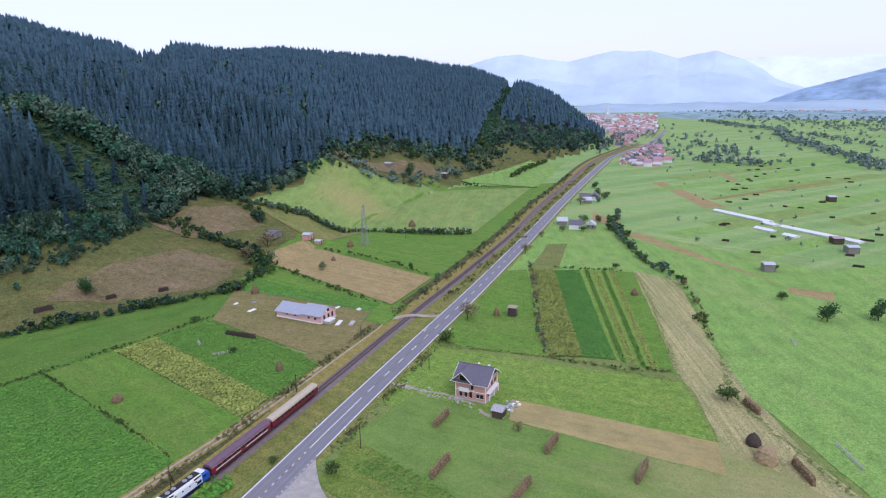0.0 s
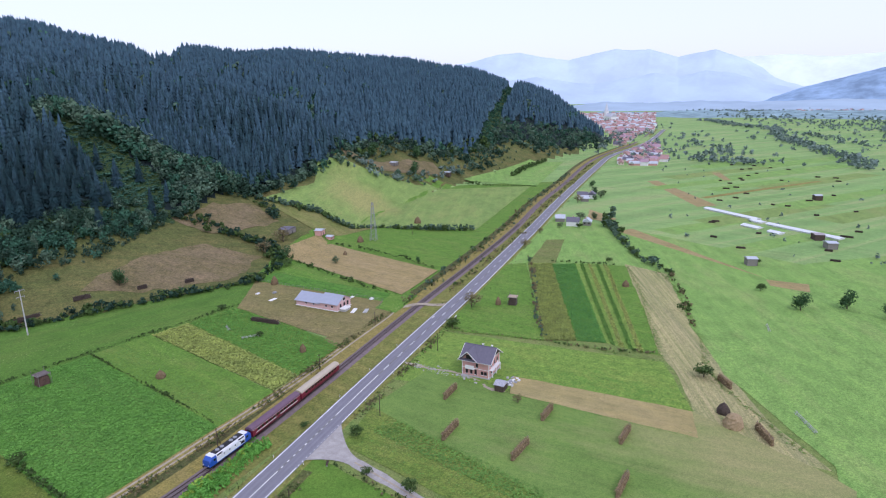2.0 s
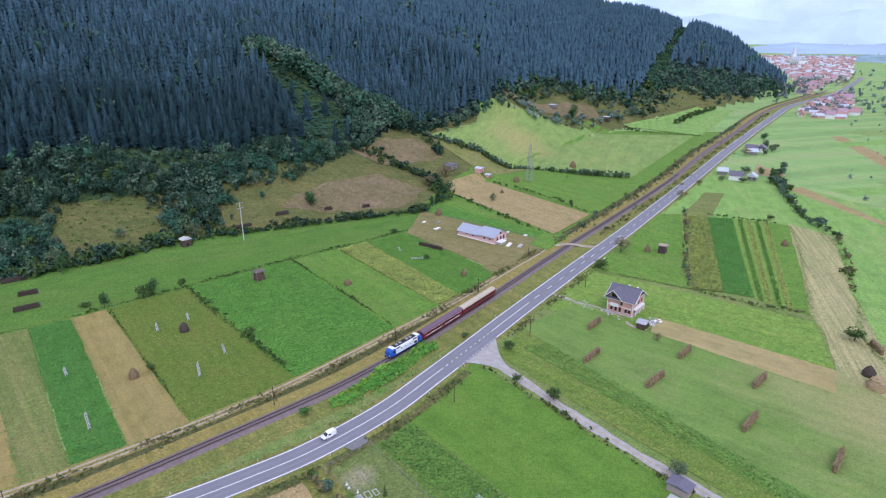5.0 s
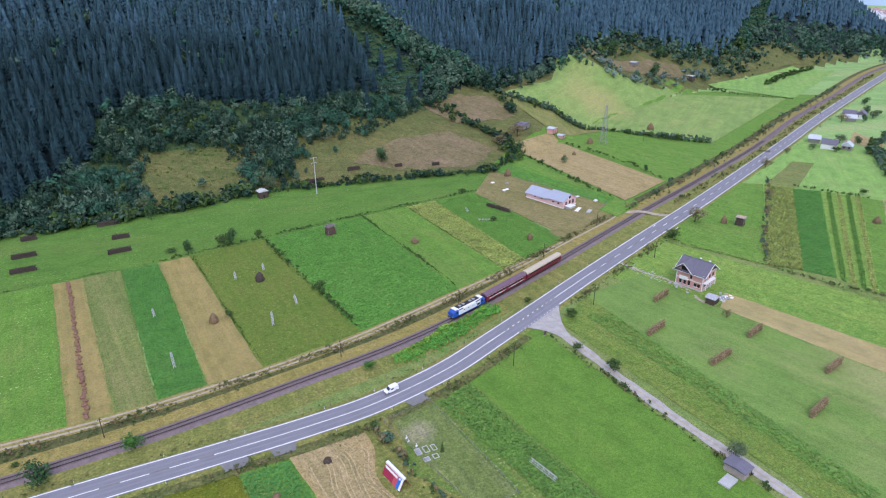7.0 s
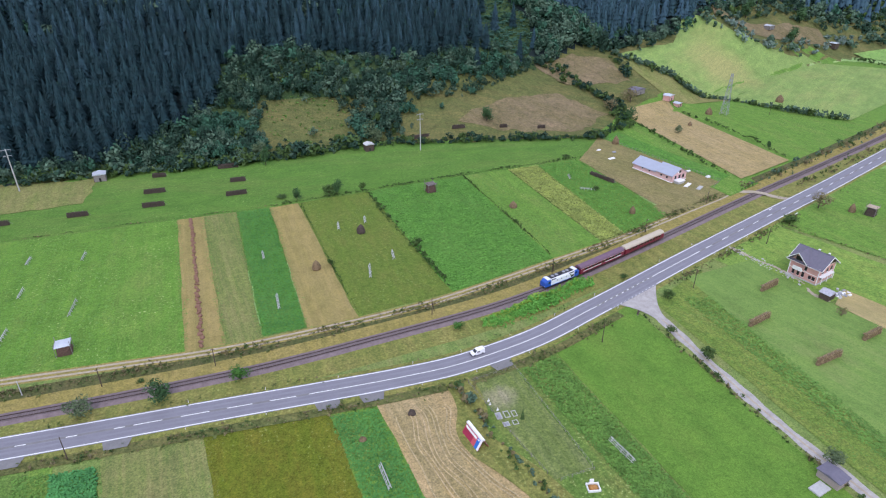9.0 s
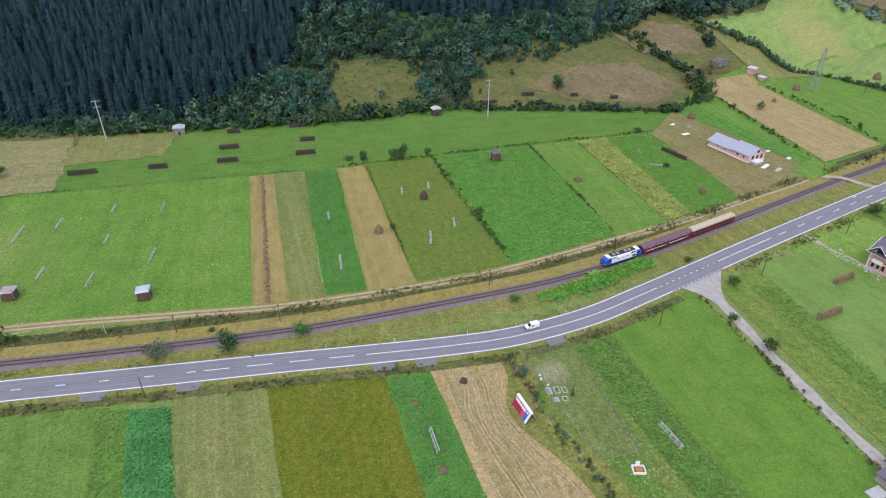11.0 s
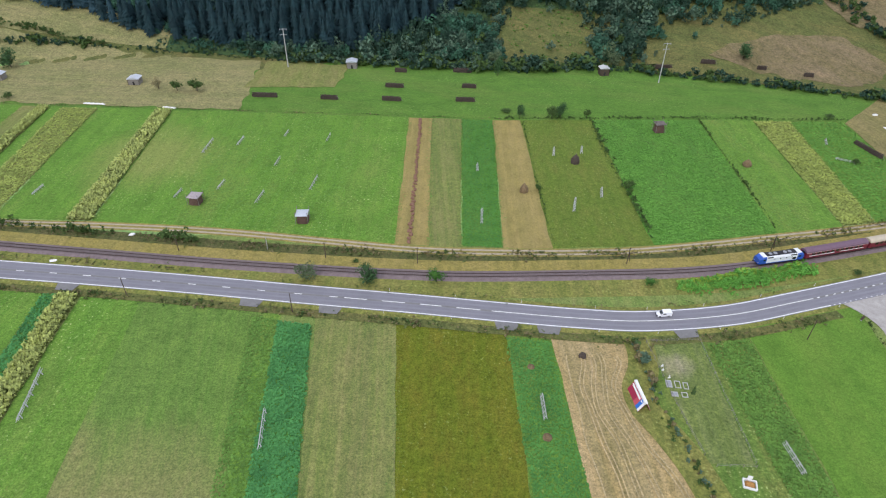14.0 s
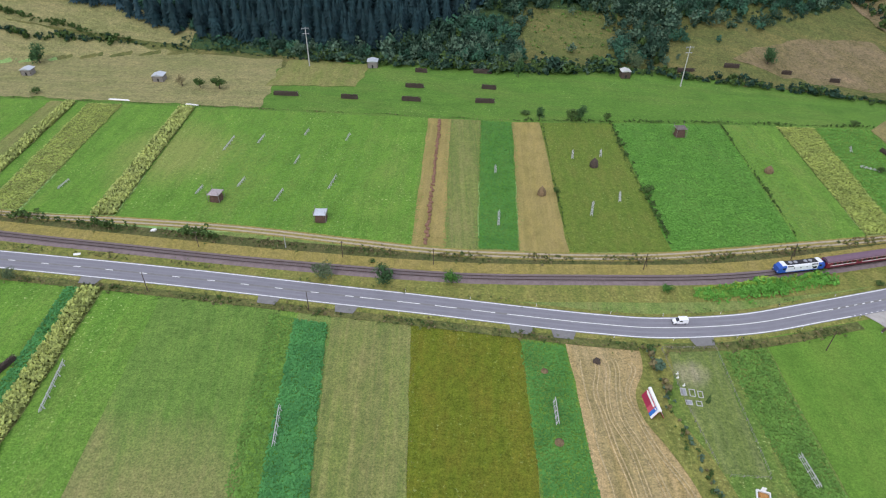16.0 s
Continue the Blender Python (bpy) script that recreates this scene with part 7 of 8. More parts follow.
for q, o, w, h, a in zip(drive_rng.uniform(0, 1, 110) ** 1.2, drive_rng.normal(0, 1.1, 110), drive_rng.uniform(0.12, 0.34, 110), drive_rng.uniform(0.1, 0.3, 110), drive_rng.uniform(0, 3, 110)):
    bit = bmesh.new()
    box(bit, -w, w, -0.6 * w, 0.6 * w, 0.0, h, 0.03, a)
    bmesh.ops.translate(bit, verts=bit.verts, vec=(183.5 + 5 * q + o, 163 - 30 * q + 0.6 * o, 0.05))
    me = bpy.data.meshes.new("rubble")
    bit.to_mesh(me)
    bit.free()
    bm.from_mesh(me)
    bpy.data.meshes.remove(me)
me = bpy.data.meshes.new("rubble")
bm.to_mesh(me)
bm.free()
me.materials.append(CONCRETE)
tagged(new("rubble", me), "pale broken rubble scattered along the drive", "rubble", kind="stuff")


def barn():
    ob = thing("barn", 209.0, 239.5, 0, 12, "long pink brick barn with a blue-grey metal roof", "barn")
    part("base", boxed(-5.7, 5.7, -12.7, 12.2, -0.1, 0.5), WHITE, ob, "pale foundation")
    for y0, y1, h, r, w in ((-12.5, -2.0, 4.0, 6.9, 5.4), (-2.0, 12.0, 3.2, 5.9, 5.3)):
        part("wall", boxed(-w, w, y0, y1, 0.45, h), PINK_BRICK, ob, "pink brick wall")
        for s in (-1, 1):
            k = (r - h) / w
            rf = part("roof", prism([(0, r), (0, r - 0.18), (s * (w + 0.7), h - 0.7 * k - 0.15), (s * (w + 0.7), h - 0.7 * k + 0.03)], y0 - 0.6, y1 + 0.3 + (0.4 if y1 > 0 else 0), "y"), BARN_ROOF, ob, "blue-grey metal sheet roof")
            for q in range(int((y1 - y0) / 1.1)):
                y = y0 - 0.3 + 1.1 * q
                part("seam", prism([(s * 0.05, r + 0.04), (s * 0.05, r - 0.02), (s * (w + 0.68), h - 0.68 * k + 0.0), (s * (w + 0.68), h - 0.68 * k + 0.075)], y, y + 0.06, "y"), BARN_ROOF, rf)
        for y, sg in ((y0, -1), (y1, 1)):
            part("gable", prism([(-w, h - 0.02), (w, h - 0.02), (0, r - 0.25)], y, y - sg * 0.2, "y"), PINK_BRICK, ob)
    for x in (-2.8, 0.2, 3.0):
        frame_window(ob, x, -12.5, 1.3, 1.2, 2.0, 0, -1)
    frame_window(ob, 0, -12.5, 4.4, 1.6, 1.2, 0, -1)
    part("white_panel", boxed(-1.5, -0.9, -12.62, -12.502, 4.5, 5.5), WHITE, ob)
    for y in (-9.5, -6.0, 1.5, 6.0):
        frame_window(ob, -5.4 if y < -2 else -5.3, y, 1.8, 0.9, 0.9, -1, 0)
    part("porch_roof", boxed(-4.5, 0.5, -16.2, -12.9, 1.3, 1.75, bevel=0.06), WHITE, ob, "white covered stack by the front")
    part("porch_base", boxed(-4.2, 0.2, -15.9, -13.1, 0, 1.3), CONCRETE, ob)


barn()
for x, y, w, d, h, t, mat, lab in ((199, 266, 4.5, 2.2, 0.3, 10, WHITE, "white sheet lying on dry grass"), (212, 221, 6, 2.0, 0.4, 30, WHITE, "white planks stacked in the yard"), (215, 216, 5, 2.0, 0.5, 30, CONCRETE, "pale building slabs stacked in the yard"),
                                   (224, 236, 5, 1.4, 0.5, 10, WHITE, "white stack of boards along the fence"), (229, 226, 2, 1.6, 0.8, 0, WHITE, "white crate in the yard"), (206, 274, 2, 1.6, 0.7, 0, GREY_PAINT, "grey heap of tools in the yard"), (200, 280, 2.4, 1.6, 0.5, 20, WHITE, "white tub on the grass")):
    ob = thing("stack", x, y, 0.05, t, lab, "stack")
    part("lower", boxed(-w / 2, w / 2, -d / 2, d / 2, 0, h * 0.5, bevel=0.03), mat, ob)
    part("upper", boxed(-w / 2 + 0.3, w / 2 - 0.1, -d / 2 + 0.1, d / 2 - 0.15, h * 0.5, h, bevel=0.03), mat, ob)


for x, y, w, d, h, t, lab in ((-172.5, 272.6, 11, 1.3, 0.4, -3, "white plastic sheet along a field's edge"), (-135.5, 270.2, 7, 1.2, 0.4, -8, "white plastic sheet along a field's edge"), (-128, 153.5, 2.2, 1.4, 0.15, 20, "white board lying beside the railway"), (-109, 168.5, 2.0, 1.2, 0.5, 10, "white litter heap beside the ditch")):
    ob = thing("plastic_sheet", x, y, 0.08, t, lab, "sheet")
    part("sheet", lump_bm(w, d, h, 5.0, 0.2, x, 5, 26), WHITE, ob)


def fence(line, label, gap=2.5, high=1.3, rails=2, mat=GREY_WOOD):
    pts, _ = smooth_curve(line, gap)
    ob = thing("fence", pts[0][0], pts[0][1], 0, 0, label, "fence")
    q = pts - pts[0]
    for p in q:
        part("post", rodded(((p[0], p[1], -0.1), (p[0], p[1], high), 0.07, 0.06), sides=5), mat, ob)
    for a, b in zip(q, q[1:]):
        for r in range(rails):
            z = high * (0.5 + 0.42 * r)
            part("rail", rodded(((a[0], a[1], z), (b[0], b[1], z), 0.035), sides=4), mat, ob)


fence([(213, 300.5), (222, 258), (230.8, 219.5)], "pale post fence behind the barn's yard", 2.4, 1.5)
fence([(231, 220), (220, 213)], "pale post fence at the yard's end", 2.4, 1.3)
fence([(55, 124.5), (70, 125.8)], "low wire fence of a small plot", 3, 1.2)
fence([(70.2, 125.5), (71.2, 86)], "low wire fence of a small plot", 3, 1.2)
fence([(71, 85.5), (60.5, 85.5)], "low wire fence of a small plot", 3, 1.2)
fence([(55, 124), (58, 100), (60.5, 86)], "low wire fence of a small plot", 3, 1.2)


# ---- poles ----
def pole(x, y, h, label, arm=True, mat=DARK_WOOD, prop=False, z=0.0):
    ob = thing("utility_pole", x, y, z + float(terrain(x, y)), (x * 7) % 40, label, "utility pole", "poles along the railway and road")
    part("shaft", rodded(((0, 0, -0.2), (0.05, 0, h), 0.15, 0.1), sides=8), mat, ob)
    if arm:
        part("crossarm", boxed(-0.7, 0.7, -0.06, 0.06, h - 0.6, h - 0.48), mat, ob)
        for i in (-0.6, 0.6):
            part("insulator", rodded(((i, 0, h - 0.48), (i, 0, h - 0.3), 0.05, 0.03)), WHITE, ob)
    if prop:
        part("strut", rodded(((0.03, 0, h * 0.75), (2.2, 0.4, -0.2), 0.12, 0.12)), mat, ob)


for x, y, h, pr in ((-90, 160.6, 6.5, 0), (-41, 158.8, 6.5, 0), (-11, 157.2, 6.5, 0), (57, 160, 6.5, 1), (107, 169, 6.5, 1), (160, 185, 6.5, 0), (205, 200, 6.5, 0)):
    pole(x, y, h, "dark wooden telegraph pole beside the railway", True, DARK_WOOD, bool(pr))
pole(-61, 162.5, 5.0, "pale leaning concrete post by the ditch", False, CONCRETE)
for x, y in ((-97, 137.6), (-46, 132.6), (101, 127.5), (149, 143), (-150, 141), (200, 160)):
    pole(x, y, 7.5, "dark wooden pole beside the road", False)


def concrete_mast(x, y, h):
    ob = thing("power_mast", x, y, float(terrain(x, y)), 8, "tall pale concrete power mast below the wood", "power mast", "power masts")
    part("shaft", rodded(((0, 0, -0.2), (0, 0, h), 0.34, 0.18), sides=8), CONCRETE, ob)
    for z, w in ((h - 0.6, 2.0), (h - 3.4, 1.7)):
        part("crossarm", boxed(-w, w, -0.12, 0.12, z, z + 0.26), GREY_PAINT, ob)
        for i in (-w + 0.1, w - 0.1):
            part("insulator", rodded(((i, 0, z), (i, 0, z - 0.7), 0.09, 0.05)), GREY_PAINT, ob)


concrete_mast(-91.5, 325, 21)
concrete_mast(106, 315, 21)


def pylon(x, y, h):
    ob = thing("lattice_pylon", x, y, float(terrain(x, y)), 30, "grey steel lattice pylon on the sloping meadow", "pylon")
    w0, w1 = 2.2, 0.5
    corners = [(sx, sy) for sx, sy in ((-1, -1), (1, -1), (1, 1), (-1, 1))]
    at = lambda c, z: (c[0] * (w0 + (w1 - w0) * z / h), c[1] * (w0 + (w1 - w0) * z / h), z)  # noqa: E731
    for c in corners:
        part("leg", rodded((at(c, -0.2), at(c, h), 0.12, 0.09), sides=4), GREY_PAINT, ob)
    for k in range(9):
        z0, z1 = h * k / 9, h * (k + 1) / 9
        for a, b in zip(corners, corners[1:] + corners[:1]):
            part("brace", rodded((at(a, z0), at(b, z1), 0.06), (at(b, z0), at(a, z1), 0.06), sides=4), GREY_PAINT, ob)
    for z, w in ((h - 2, 3.2), (h - 5, 4.2), (h - 8, 3.6)):
        part("crossarm", rodded(((-w, 0, z), (w, 0, z), 0.12), ((-w, 0, z), (0, 0, z + 1.2), 0.06), ((w, 0, z), (0, 0, z + 1.2), 0.06), sides=4), GREY_PAINT, ob)


pylon(319, 313, 27)
pole(345, 300, 9, "wooden pole in the sloping meadow", True)


# ---- roadside and the small plot ----
for x in (-118, -60, -36, 15, 27, 66):
    k = int(np.searchsorted(ROAD[:, 0], x))
    out, along = -sideways(ROAD)[k], np.array((sideways(ROAD)[k][1], -sideways(ROAD)[k][0]))
    c0, w = ROAD[k], 2.7
    patch("field_access", [tuple(c0 + out * 7.4 - along * w), tuple(c0 + out * 7.4 + along * w), tuple(c0 + out * 4.36 + along * (w + 0.8)), tuple(c0 + out * 4.36 - along * (w + 0.8))], PATCHED, "worn asphalt apron into the field", z=0.3, cell=1.5, ragged=0.1, category="field access")
for i, x in enumerate((-20, 0, 20, 41, 58, 76, 95, 114, 150, 172, 195)):
    k = int(np.searchsorted(ROAD[:, 0], x))
    for side in (-5.0, 5.0):
        p = ROAD[k] + sideways(ROAD)[k] * side
        ob = thing("delineator_post", p[0], p[1], 0.1, 0, "white and black roadside marker post", "marker post", "roadside marker posts")
        part("post", boxed(-0.07, 0.07, -0.05, 0.05, 0, 1.05, bevel=0.02), WHITE, ob)
        part("band", boxed(-0.075, 0.075, -0.055, 0.055, 0.75, 0.92), BLACK, ob)


def tent_board():
    """A tent-shaped hoarding: two leaning painted boards."""
    ob = thing("hoarding", 48.4, 104.2, 0, 98, "red, white and blue tent-shaped hoarding on straw", "hoarding")
    red = plain("hoarding_red", (0.34, 0.03, 0.07), 0.5, vary=0.08, bump=0)
    pink = plain("hoarding_pink", (0.52, 0.09, 0.12), 0.5, vary=0.05, bump=0)
    blue = plain("hoarding_blue", (0.03, 0.16, 0.55), 0.5, vary=0.05, bump=0)
    for s in (-1, 1):
        part("panel", prism([(0, 3.1), (s * 0.1, 3.15), (s * 1.75, 0.05), (s * 1.62, 0.0)], -3.7, 3.7, "x"), red, ob, "dark red painted board")
        for x0, x1, mat, lab in ((-3.7, -3.0, WHITE, "white stripe"), (-3.0, -1.9, blue, "blue stripe"), (-1.9, -0.4, pink, "pale red stripe")):
            part("stripe", prism([(s * 0.12, 3.17), (s * 0.14, 3.18), (s * 1.79, 0.07), (s * 1.77, 0.06)], x0, x1, "x"), mat, ob, lab)
        part("lettering_bar", prism([(s * 0.5, 2.46), (s * 0.55, 2.48), (s * 0.8, 2.0), (s * 0.76, 1.98)], -1.6, 3.2, "x"), WHITE, ob, "white bar")
        part("frame_edge", prism([(s * 0.0, 3.3), (s * 0.35, 3.3), (s * 0.4, 2.75), (s * 0.06, 2.9)], -3.75, 3.75, "x"), WHITE, ob, "white top edge")
        for i in range(5):
            part("lettering_bar", boxed(-2.8 + 1.4 * i, -2.2 + 1.4 * i, s * 0.62 - 0.14, s * 0.62 + 0.14, 2.35, 2.5), WHITE, ob, "white block")
    part("end_board", prism([(-1.5, 0), (1.5, 0), (0, 2.9)], 3.5, 3.58, "x"), red, ob)


tent_board()
for i, (x, y, w, d) in enumerate(((57.4, 109.6, 1.5, 2.4), (59.6, 109.4, 1.5, 2.4), (61.6, 109, 1.3, 2.2), (58, 106.2, 1.7, 1.5), (60.5, 106, 1.5, 1.6))):
    ob = thing("garden_frame", x, y, 0.04, -4, "low pale stone surround on the grass of a small plot", "surround", "surrounds in the small plot")
    for dims in ((-w / 2, w / 2, -d / 2, -d / 2 + 0.18), (-w / 2, w / 2, d / 2 - 0.18, d / 2), (-w / 2, -w / 2 + 0.18, -d / 2 + 0.18, d / 2 - 0.18), (w / 2 - 0.18, w / 2, -d / 2 + 0.18, d / 2 - 0.18)):
        part("kerb", boxed(*dims, 0, 0.3), CONCRETE, ob)
    if i in (0, 3):
        part("slab", boxed(-w / 2 + 0.2, w / 2 - 0.2, -d / 2 + 0.2, d / 2 - 0.2, 0, 0.22), GREY_PAINT, ob)
for x, y in ((57, 114.2), (57.2, 115.6), (58.0, 111.6)):
    ob = thing("marker_stone", x, y, 0.03, 10, "small white stone marker on grass", "stone")
    part("block", boxed(-0.35, 0.35, -0.15, 0.15, 0, 0.5, bevel=0.05), WHITE, ob)
    part("upright", boxed(-0.1, 0.1, -0.08, 0.08, 0.5, 1.1, bevel=0.03), WHITE, ob)
cypress = thing("conifer", 62.8, 106.6, 0.02, 0, "narrow dark green conifer in the small plot", "conifer")
part("trunk", rodded(((0, 0, -0.05), (0, 0, 1.2), 0.08, 0.05)), BARK, cypress)
cy_v, cy_f = spruce_template(8, 9, np.random.default_rng(3))
cy = new("crown", fast_mesh("crown", cy_v * (1.5, 1.5, 3.4), cy_f, BUSH_LEAF))
cy.parent = cypress
bed = thing("flower_trough", 67.8, 81, 0.03, -15, "white trough of orange flowers on the grass", "trough")
for dims in ((-1.5, 1.5, -1.2, -0.95), (-1.5, 1.5, 0.95, 1.2), (-1.5, -1.25, -0.95, 0.95), (1.25, 1.5, -0.95, 0.95)):
    part("side", boxed(*dims, 0, 0.7, bevel=0.03), WHITE, bed)
part("flower_bed", lump_bm(2.4, 1.8, 0.75, 3.0, 0.15, 8, 5, 16), plain("orange_flowers", (0.40, 0.2, 0.06), 0.9, vary=0.5, scale=0.3), bed)
part("headstone", boxed(-0.5, 0.5, 1.25, 1.5, 0, 1.5, bevel=0.05), WHITE, bed, "upright white slab")
bench = thing("bench", 121, 136.5, 0.05, 40, "small brown bench beside the lane's mouth", "bench")
part("seat", boxed(-1.2, 1.2, -0.25, 0.25, 0.42, 0.5, bevel=0.02), DARK_WOOD, bench)
part("backrest", boxed(-1.2, 1.2, 0.22, 0.3, 0.55, 0.95, bevel=0.02), DARK_WOOD, bench)
for s in (-1, 1):
    part("leg", boxed(s * 1.0 - 0.08, s * 1.0 + 0.08, -0.2, 0.25, 0, 0.42), CONCRETE, bench)
for x, y, t in ((226, 183.5, 18), (233, 176, 18)):
    ob = thing("crossing_marker", x, y, 0.2, t, "white barrier post by the level crossing", "barrier")
    part("board", boxed(-1.3, 1.3, -0.08, 0.08, 0.7, 1.1, bevel=0.02), WHITE, ob)
    for s in (-1, 1):
        part("post", boxed(s * 1.0 - 0.07, s * 1.0 + 0.07, -0.07, 0.07, 0, 0.7), GREY_PAINT, ob)


# ---- village, far valley and mountains ----
def village_house(mat, roof, w, d, h, label):
    ob = thing("village_house", 0, -460, -60, 0, label, "house", "houses of the village")
    part("wall", boxed(-w / 2, w / 2, -d / 2, d / 2, -0.5, h), mat, ob)
    part("roof", prism([(-w / 2 - 0.5, h - 0.2), (w / 2 + 0.5, h - 0.2), (w / 2 + 0.5, h), (0, h + w * 0.42), (-w / 2 - 0.5, h)], -d / 2 - 0.5, d / 2 + 0.5), roof, ob)
    for s in (-1, 1):
        for k in (-1, 1):
            part("window", boxed(s * w * 0.25 - 0.5, s * w * 0.25 + 0.5, k * d / 2 - 0.05, k * d / 2 + 0.05, h * 0.4, h * 0.4 + 1.4), DARK, ob)
    part("chimney", boxed(w * 0.15, w * 0.15 + 0.7, -0.4, 0.3, h, h + w * 0.42 + 0.5), BRICK, ob)
    return ob


CREAM = plain("cream_render", (0.66, 0.58, 0.46), 0.85, vary=0.08)
HOUSES = [
    village_house(WHITE, RED_ROOF, 9, 12, 4.5, "white village house with a red roof"),
    village_house(CREAM, RED_ROOF, 8, 10, 3.6, "cream village house with a red roof"),
    village_house(WHITE, plain("purple_roof", (0.42, 0.28, 0.33), 0.8, vary=0.15), 10, 11, 6.0, "tall white village house with a purple roof"),
    village_house(BRICK, TIN, 8, 13, 3.2, "brick village barn with a tin roof"),
    village_house(GREY_WOOD, SLATE, 8, 10, 3.0, "grey wooden village barn"),
]
HOUSES.append(village_house(CREAM, SLATE, 9, 12, 3.4, "cream farmhouse with a dark grey roof"))
vr = random.Random(4)


def town_spot(r):
    lo = np.interp(r, [780, 1000, 1300, 2000, 3200], [67.6, 67.4, 66.8, 64.4, 62.0])
    hi = np.interp(r, [780, 1000, 1300, 2000, 3200], [71.9, 71.1, 70.4, 70.2, 70.8])
    az = radians(vr.uniform(lo, hi))
    return HUB[0] + r * math.sin(az), HUB[1] + r * math.cos(az), math.degrees(az)


for i in range(300):
    x, y, az = town_spot(850 + 640 * vr.random() ** 0.9)
    if min(np.hypot(ROAD[:, 0] - x, ROAD[:, 1] - y)) < 13 or min(np.hypot(RAIL[:, 0] - x, RAIL[:, 1] - y)) < 12:
        continue
    copy_thing(HOUSES[vr.choice((0, 0, 0, 1, 1, 2, 2, 3, 3, 4, 5, 5))], pose(x, y, 0, 0, 0, vr.choice((15, 105)) + vr.uniform(-12, 12)) @ Matrix.Diagonal((0.85, 0.85, 0.85, 1)))


def far_town():
    """The houses beyond the church, too far off to be told apart."""
    town = thing("far_village", HUB[0], HUB[1], 0, 0, "hazy far houses of the village with red and white roofs", "houses", kind="stuff")
    meshes = {"wall": ([], [], WHITE), "red_roof": ([], [], RED_ROOF), "pale_roof": ([], [], TIN)}
    for i in range(620):
        if i < 560:
            x, y, az = town_spot(1480 + 900 * vr.random())
        else:
            a, r = radians(vr.uniform(80.3, 86.5)), vr.uniform(2520, 2960)
            x, y = HUB[0] + r * math.sin(a), HUB[1] + r * math.cos(a)
        w, d, h, t = vr.uniform(7, 10), vr.uniform(9, 14), vr.uniform(3.5, 7), vr.uniform(0, 6.28)
        c, q = math.cos(t), math.sin(t)
        put = lambda px, py, pz: (x - HUB[0] + px * c - py * q, y - HUB[1] + px * q + py * c, pz)  # noqa: E731
        v, f, _ = meshes["wall"]
        b = len(v)
        v += [put(sx * w / 2, sy * d / 2, z) for z in (-0.3, h) for sx, sy in ((-1, -1), (1, -1), (1, 1), (-1, 1))]
        f += [(b + k, b + (k + 1) % 4, b + 4 + (k + 1) % 4, b + 4 + k) for k in range(4)]
        v, f, _ = meshes[vr.choice(("red_roof", "red_roof", "pale_roof"))]
        b = len(v)
        v += [put(-w / 2 - 0.4, -d / 2 - 0.4, h), put(w / 2 + 0.4, -d / 2 - 0.4, h), put(w / 2 + 0.4, d / 2 + 0.4, h), put(-w / 2 - 0.4, d / 2 + 0.4, h), put(0, -d / 2 - 0.4, h + w * 0.4), put(0, d / 2 + 0.4, h + w * 0.4)]
        f += [(b, b + 4, b + 5, b + 3), (b + 1, b + 2, b + 5, b + 4), (b, b + 1, b + 4), (b + 2, b + 3, b + 5)]
    for name, (v, f, mat) in meshes.items():
        ob = new(name, mesh_of(name, v, f, mat))
        ob.parent = town


far_town()
FARM = [village_house(WHITE, SLATE, 7, 9, 3.6, "white farmhouse with a dark grey roof beside the road"), village_house(GREY_WOOD, TIN, 6, 7, 3.0, "grey wooden farm barn with a tin roof")]
for i, (x, y, t) in enumerate(((441, 222, 20), (449, 214, 110), (449, 237, 30), (552, 268, 20), (559, 262, 110), (540, 260, 30))):
    copy_thing(FARM[(0, 1, 1, 0, 0, 1)[i]], pose(x, y, 0, 0, 0, t))
for k, x, y, h, w in (("pale", 462, 226, 6, 1.1), ("tree", 470, 218, 5, 1.0), ("bush", 436, 214, 4, 1.2), ("pale", 566, 256, 6, 1.2), ("tree", 574, 266, 7, 1.1), ("tree", 548, 254, 5, 1.0), ("dry", 530, 262, 7, 1.2), ("bush", 584, 262, 4, 1.6), ("pale", 428, 226, 4, 1.0), ("tree", 620, 290, 6, 1.2), ("dry", 405, 230, 4, 1.2)):
    plant(k, x, y, h, w)


def church():
    a = radians(66.55)
    ob = thing("church", HUB[0] + 1900 * math.sin(a), HUB[1] + 1900 * math.cos(a), 0, 60, "large white church with a pointed tower in the village", "church")
    part("nave", boxed(-18, 14, -9, 9, 0, 15), WHITE, ob)
    part("nave_roof", prism([(-10, 15), (10, 15), (0, 24)], -18.5, 14.5, "x"), plain("pale_roof", (0.5, 0.5, 0.54), 0.6), ob)
    part("tower", boxed(14, 23, -4.5, 4.5, 0, 30), WHITE, ob)
    bm = bmesh.new()
    g = bmesh.ops.create_cone(bm, cap_ends=True, segments=8, radius1=6, radius2=0.2, depth=24)
    bmesh.ops.translate(bm, verts=g["verts"], vec=(18.5, 0, 42))
    part("spire", bm, plain("spire_sheet", (0.6, 0.62, 0.66), 0.5), ob)
    for s in (-1, 1):
        for k in range(4):
            part("window", boxed(-14 + 7 * k, -12 + 7 * k, s * 9 - 0.1, s * 9 + 0.1, 4, 11), DARK, ob)


church()


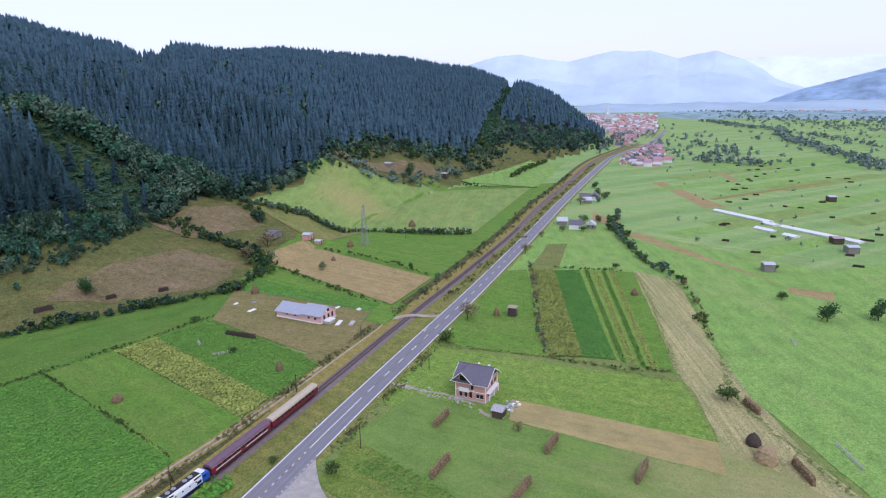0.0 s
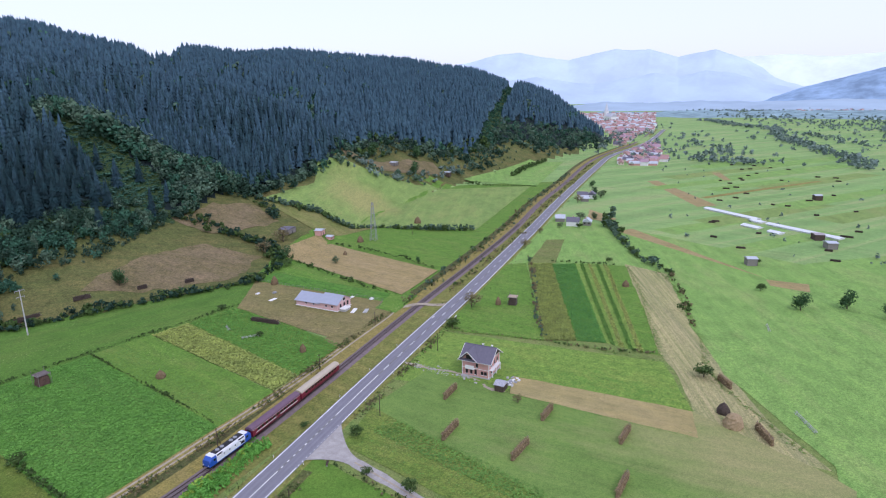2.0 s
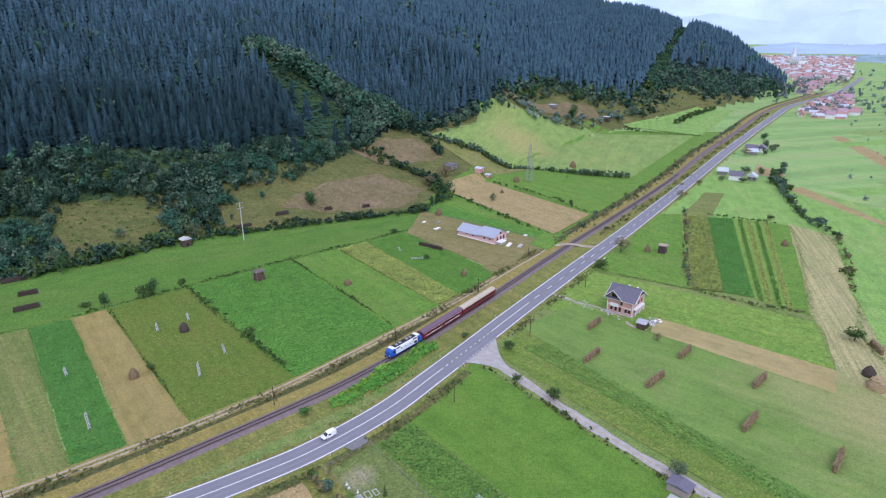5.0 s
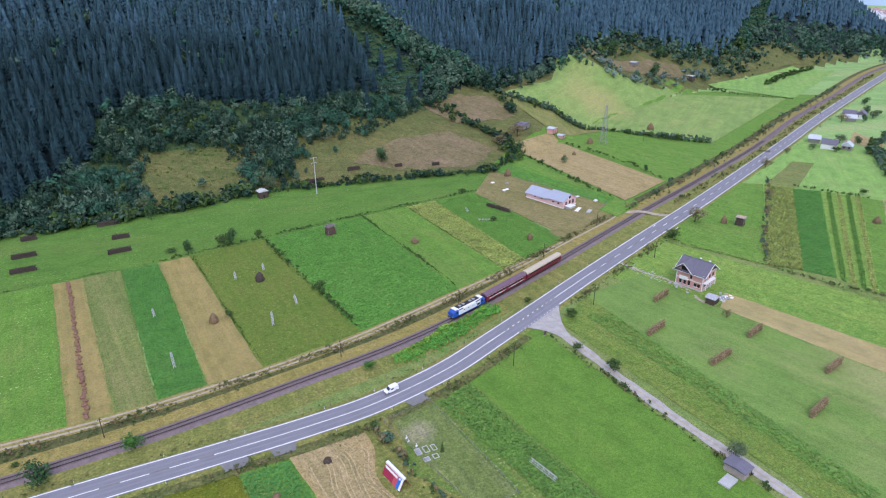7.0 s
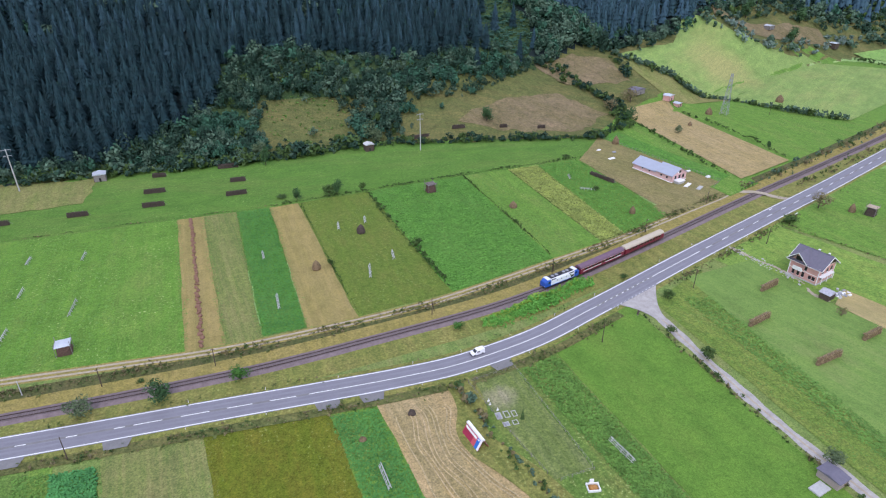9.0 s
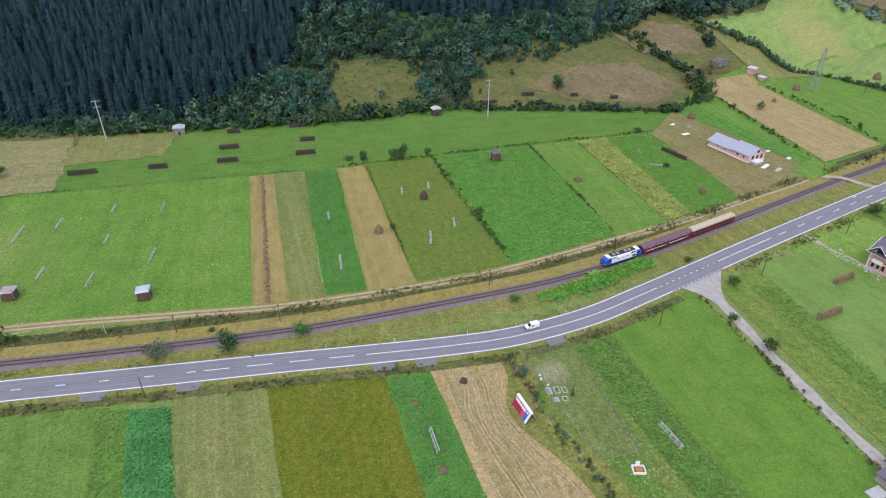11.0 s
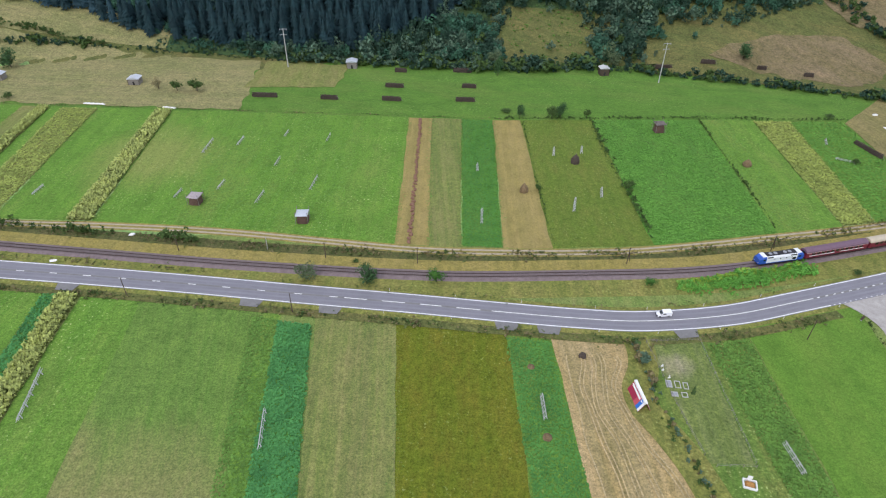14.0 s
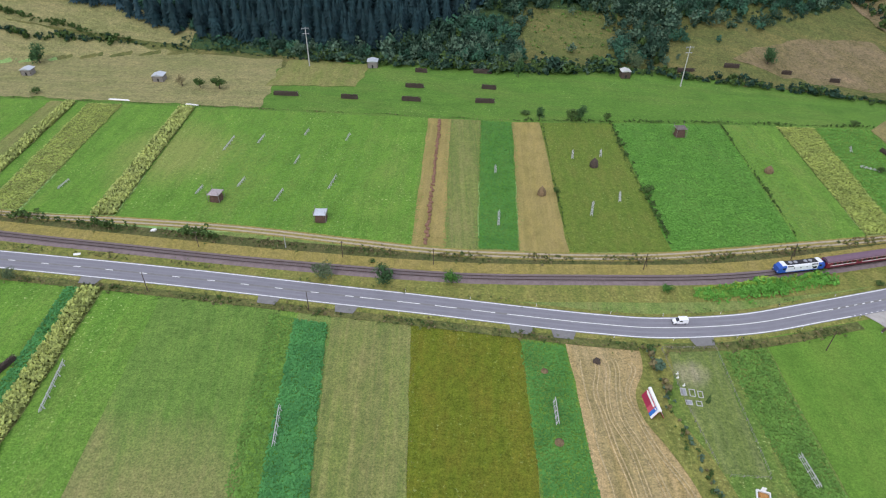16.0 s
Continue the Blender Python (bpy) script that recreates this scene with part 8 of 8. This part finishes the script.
def far_trees():
    rng = np.random.default_rng(17)
    kinds = [crown_template(20, rng, 0.46, 6) for _ in range(5)]
    spots = []
    for line, sp, gap in (([(1600, 120), (2000, 330), (2250, 520), (2600, 760)], 60, 3.5), ([(1250, 20), (1700, 60), (2300, 200)], 45, 5.0),
                          ([(800, 300), (900, 330), (1100, 380)], 30, 22.0), ([(880, 250), (1100, 330), (1400, 430)], 30, 14.0), ([(2300, 300), (3000, 900), (3600, 1300)], 140, 4.0), ([(2600, 100), (3200, 500), (3900, 900)], 160, 4.0), ([(1000, 440), (1200, 510), (1500, 600)], 14, 8.0)):
        p, _ = smooth_curve(line, gap)
        spots.append(p + rng.normal(0, sp, p.shape))
    for line, sp, gap in (([(904, 66), (1044, 114), (1192, 178), (1312, 231), (1600, 311), (1670, 385), (1927, 556)], 11, 2.6), ([(1217, 94), (1380, 176), (1494, 249)], 10, 8.0), ([(902, 186), (905, 216), (912, 286)], 7, 2.4), ([(937, 249), (1100, 290), (1095, 335)], 12, 7.0), ([(870, 330), (1060, 400), (1430, 560), (1900, 790)], 45, 7.0), ([(2590, 330), (2560, 440), (2480, 620)], 60, 2.0)):
        p, _ = smooth_curve(line, gap)
        spots.append(p + rng.normal(0, sp, p.shape))
    x = rng.uniform(420, 1500, 90)
    spots.append(np.stack([x, rng.uniform(10 + 0.05 * (x - 400), 150 + 0.26 * (x - 400))], 1))
    p = np.concatenate(spots)
    off = np.min(np.hypot(p[:, None, 0] - ROAD[None, ::8, 0], p[:, None, 1] - ROAD[None, ::8, 1]), axis=1)
    p = p[off > 14]
    h = rng.uniform(4, 11, len(p)) * np.where(np.hypot(p[:, 0], p[:, 1]) > 900, 1.1, 0.4)
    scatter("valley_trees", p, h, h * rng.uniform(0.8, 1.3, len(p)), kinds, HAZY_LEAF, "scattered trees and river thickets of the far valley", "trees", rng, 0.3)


far_trees()


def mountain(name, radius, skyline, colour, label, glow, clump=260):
    """A hazy ridge far behind the valley: a plain backdrop, its haze put into colour and glow."""
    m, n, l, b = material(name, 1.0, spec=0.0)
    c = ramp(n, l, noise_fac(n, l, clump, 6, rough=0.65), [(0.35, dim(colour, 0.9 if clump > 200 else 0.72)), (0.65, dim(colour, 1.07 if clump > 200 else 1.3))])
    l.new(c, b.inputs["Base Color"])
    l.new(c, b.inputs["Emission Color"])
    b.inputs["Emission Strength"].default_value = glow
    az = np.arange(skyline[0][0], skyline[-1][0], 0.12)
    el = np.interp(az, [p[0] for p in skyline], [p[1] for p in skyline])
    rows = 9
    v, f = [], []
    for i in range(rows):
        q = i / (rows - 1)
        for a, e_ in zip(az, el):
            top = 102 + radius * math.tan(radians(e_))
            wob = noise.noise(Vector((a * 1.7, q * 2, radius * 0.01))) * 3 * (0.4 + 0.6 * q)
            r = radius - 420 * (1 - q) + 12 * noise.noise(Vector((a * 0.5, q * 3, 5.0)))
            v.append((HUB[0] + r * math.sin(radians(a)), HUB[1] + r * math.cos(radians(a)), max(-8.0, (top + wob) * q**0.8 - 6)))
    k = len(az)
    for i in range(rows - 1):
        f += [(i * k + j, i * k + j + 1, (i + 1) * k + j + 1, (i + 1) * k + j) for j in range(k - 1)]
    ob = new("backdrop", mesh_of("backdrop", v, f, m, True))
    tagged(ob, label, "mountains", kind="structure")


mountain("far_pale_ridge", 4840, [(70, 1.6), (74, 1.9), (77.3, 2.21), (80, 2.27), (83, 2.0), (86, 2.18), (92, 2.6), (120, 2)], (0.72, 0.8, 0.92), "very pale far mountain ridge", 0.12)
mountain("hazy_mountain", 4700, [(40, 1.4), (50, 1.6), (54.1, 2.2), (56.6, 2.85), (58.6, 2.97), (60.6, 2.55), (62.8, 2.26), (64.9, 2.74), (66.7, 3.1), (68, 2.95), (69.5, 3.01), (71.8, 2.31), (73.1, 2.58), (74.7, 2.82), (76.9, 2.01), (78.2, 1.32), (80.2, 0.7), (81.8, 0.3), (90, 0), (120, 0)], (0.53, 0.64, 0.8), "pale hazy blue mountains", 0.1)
# Two low bands added in place of haze over the far valley floor.
mountain("hazed_valley_band", 2450, [(63.5, -3.2), (64.5, -2.3), (66, -2.05), (69, -2.15), (73, -1.95), (77, -2.05), (82, -1.95), (88, -1.9), (96, -1.8), (120, -1.8)], (0.24, 0.34, 0.36), "blue-green band standing in for hazed woods across the valley", 0.06, 45)
mountain("valley_haze_band", 3050, [(61, -2.6), (63, -1.6), (66, -1.25), (70, -1.4), (74, -1.2), (78, -1.3), (84, -1.1), (92, -1.2), (120, -1.1)], (0.36, 0.46, 0.54), "pale band standing in for haze over the far valley", 0.1, 230)
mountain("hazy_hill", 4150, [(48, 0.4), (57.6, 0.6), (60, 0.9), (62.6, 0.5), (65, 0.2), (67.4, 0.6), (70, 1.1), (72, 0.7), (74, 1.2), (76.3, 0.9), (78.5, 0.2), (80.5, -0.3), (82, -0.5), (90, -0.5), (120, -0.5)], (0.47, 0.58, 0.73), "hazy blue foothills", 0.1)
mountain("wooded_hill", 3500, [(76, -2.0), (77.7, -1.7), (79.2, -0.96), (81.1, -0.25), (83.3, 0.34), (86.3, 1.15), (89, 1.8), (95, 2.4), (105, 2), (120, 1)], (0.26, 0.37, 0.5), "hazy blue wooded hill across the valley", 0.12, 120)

# the patterns that were only copied are not part of the place
for model in [o for o in scene.objects if o.parent is None and o.location.z < -50]:
    for o in (*model.children_recursive, model):
        bpy.data.objects.remove(o)
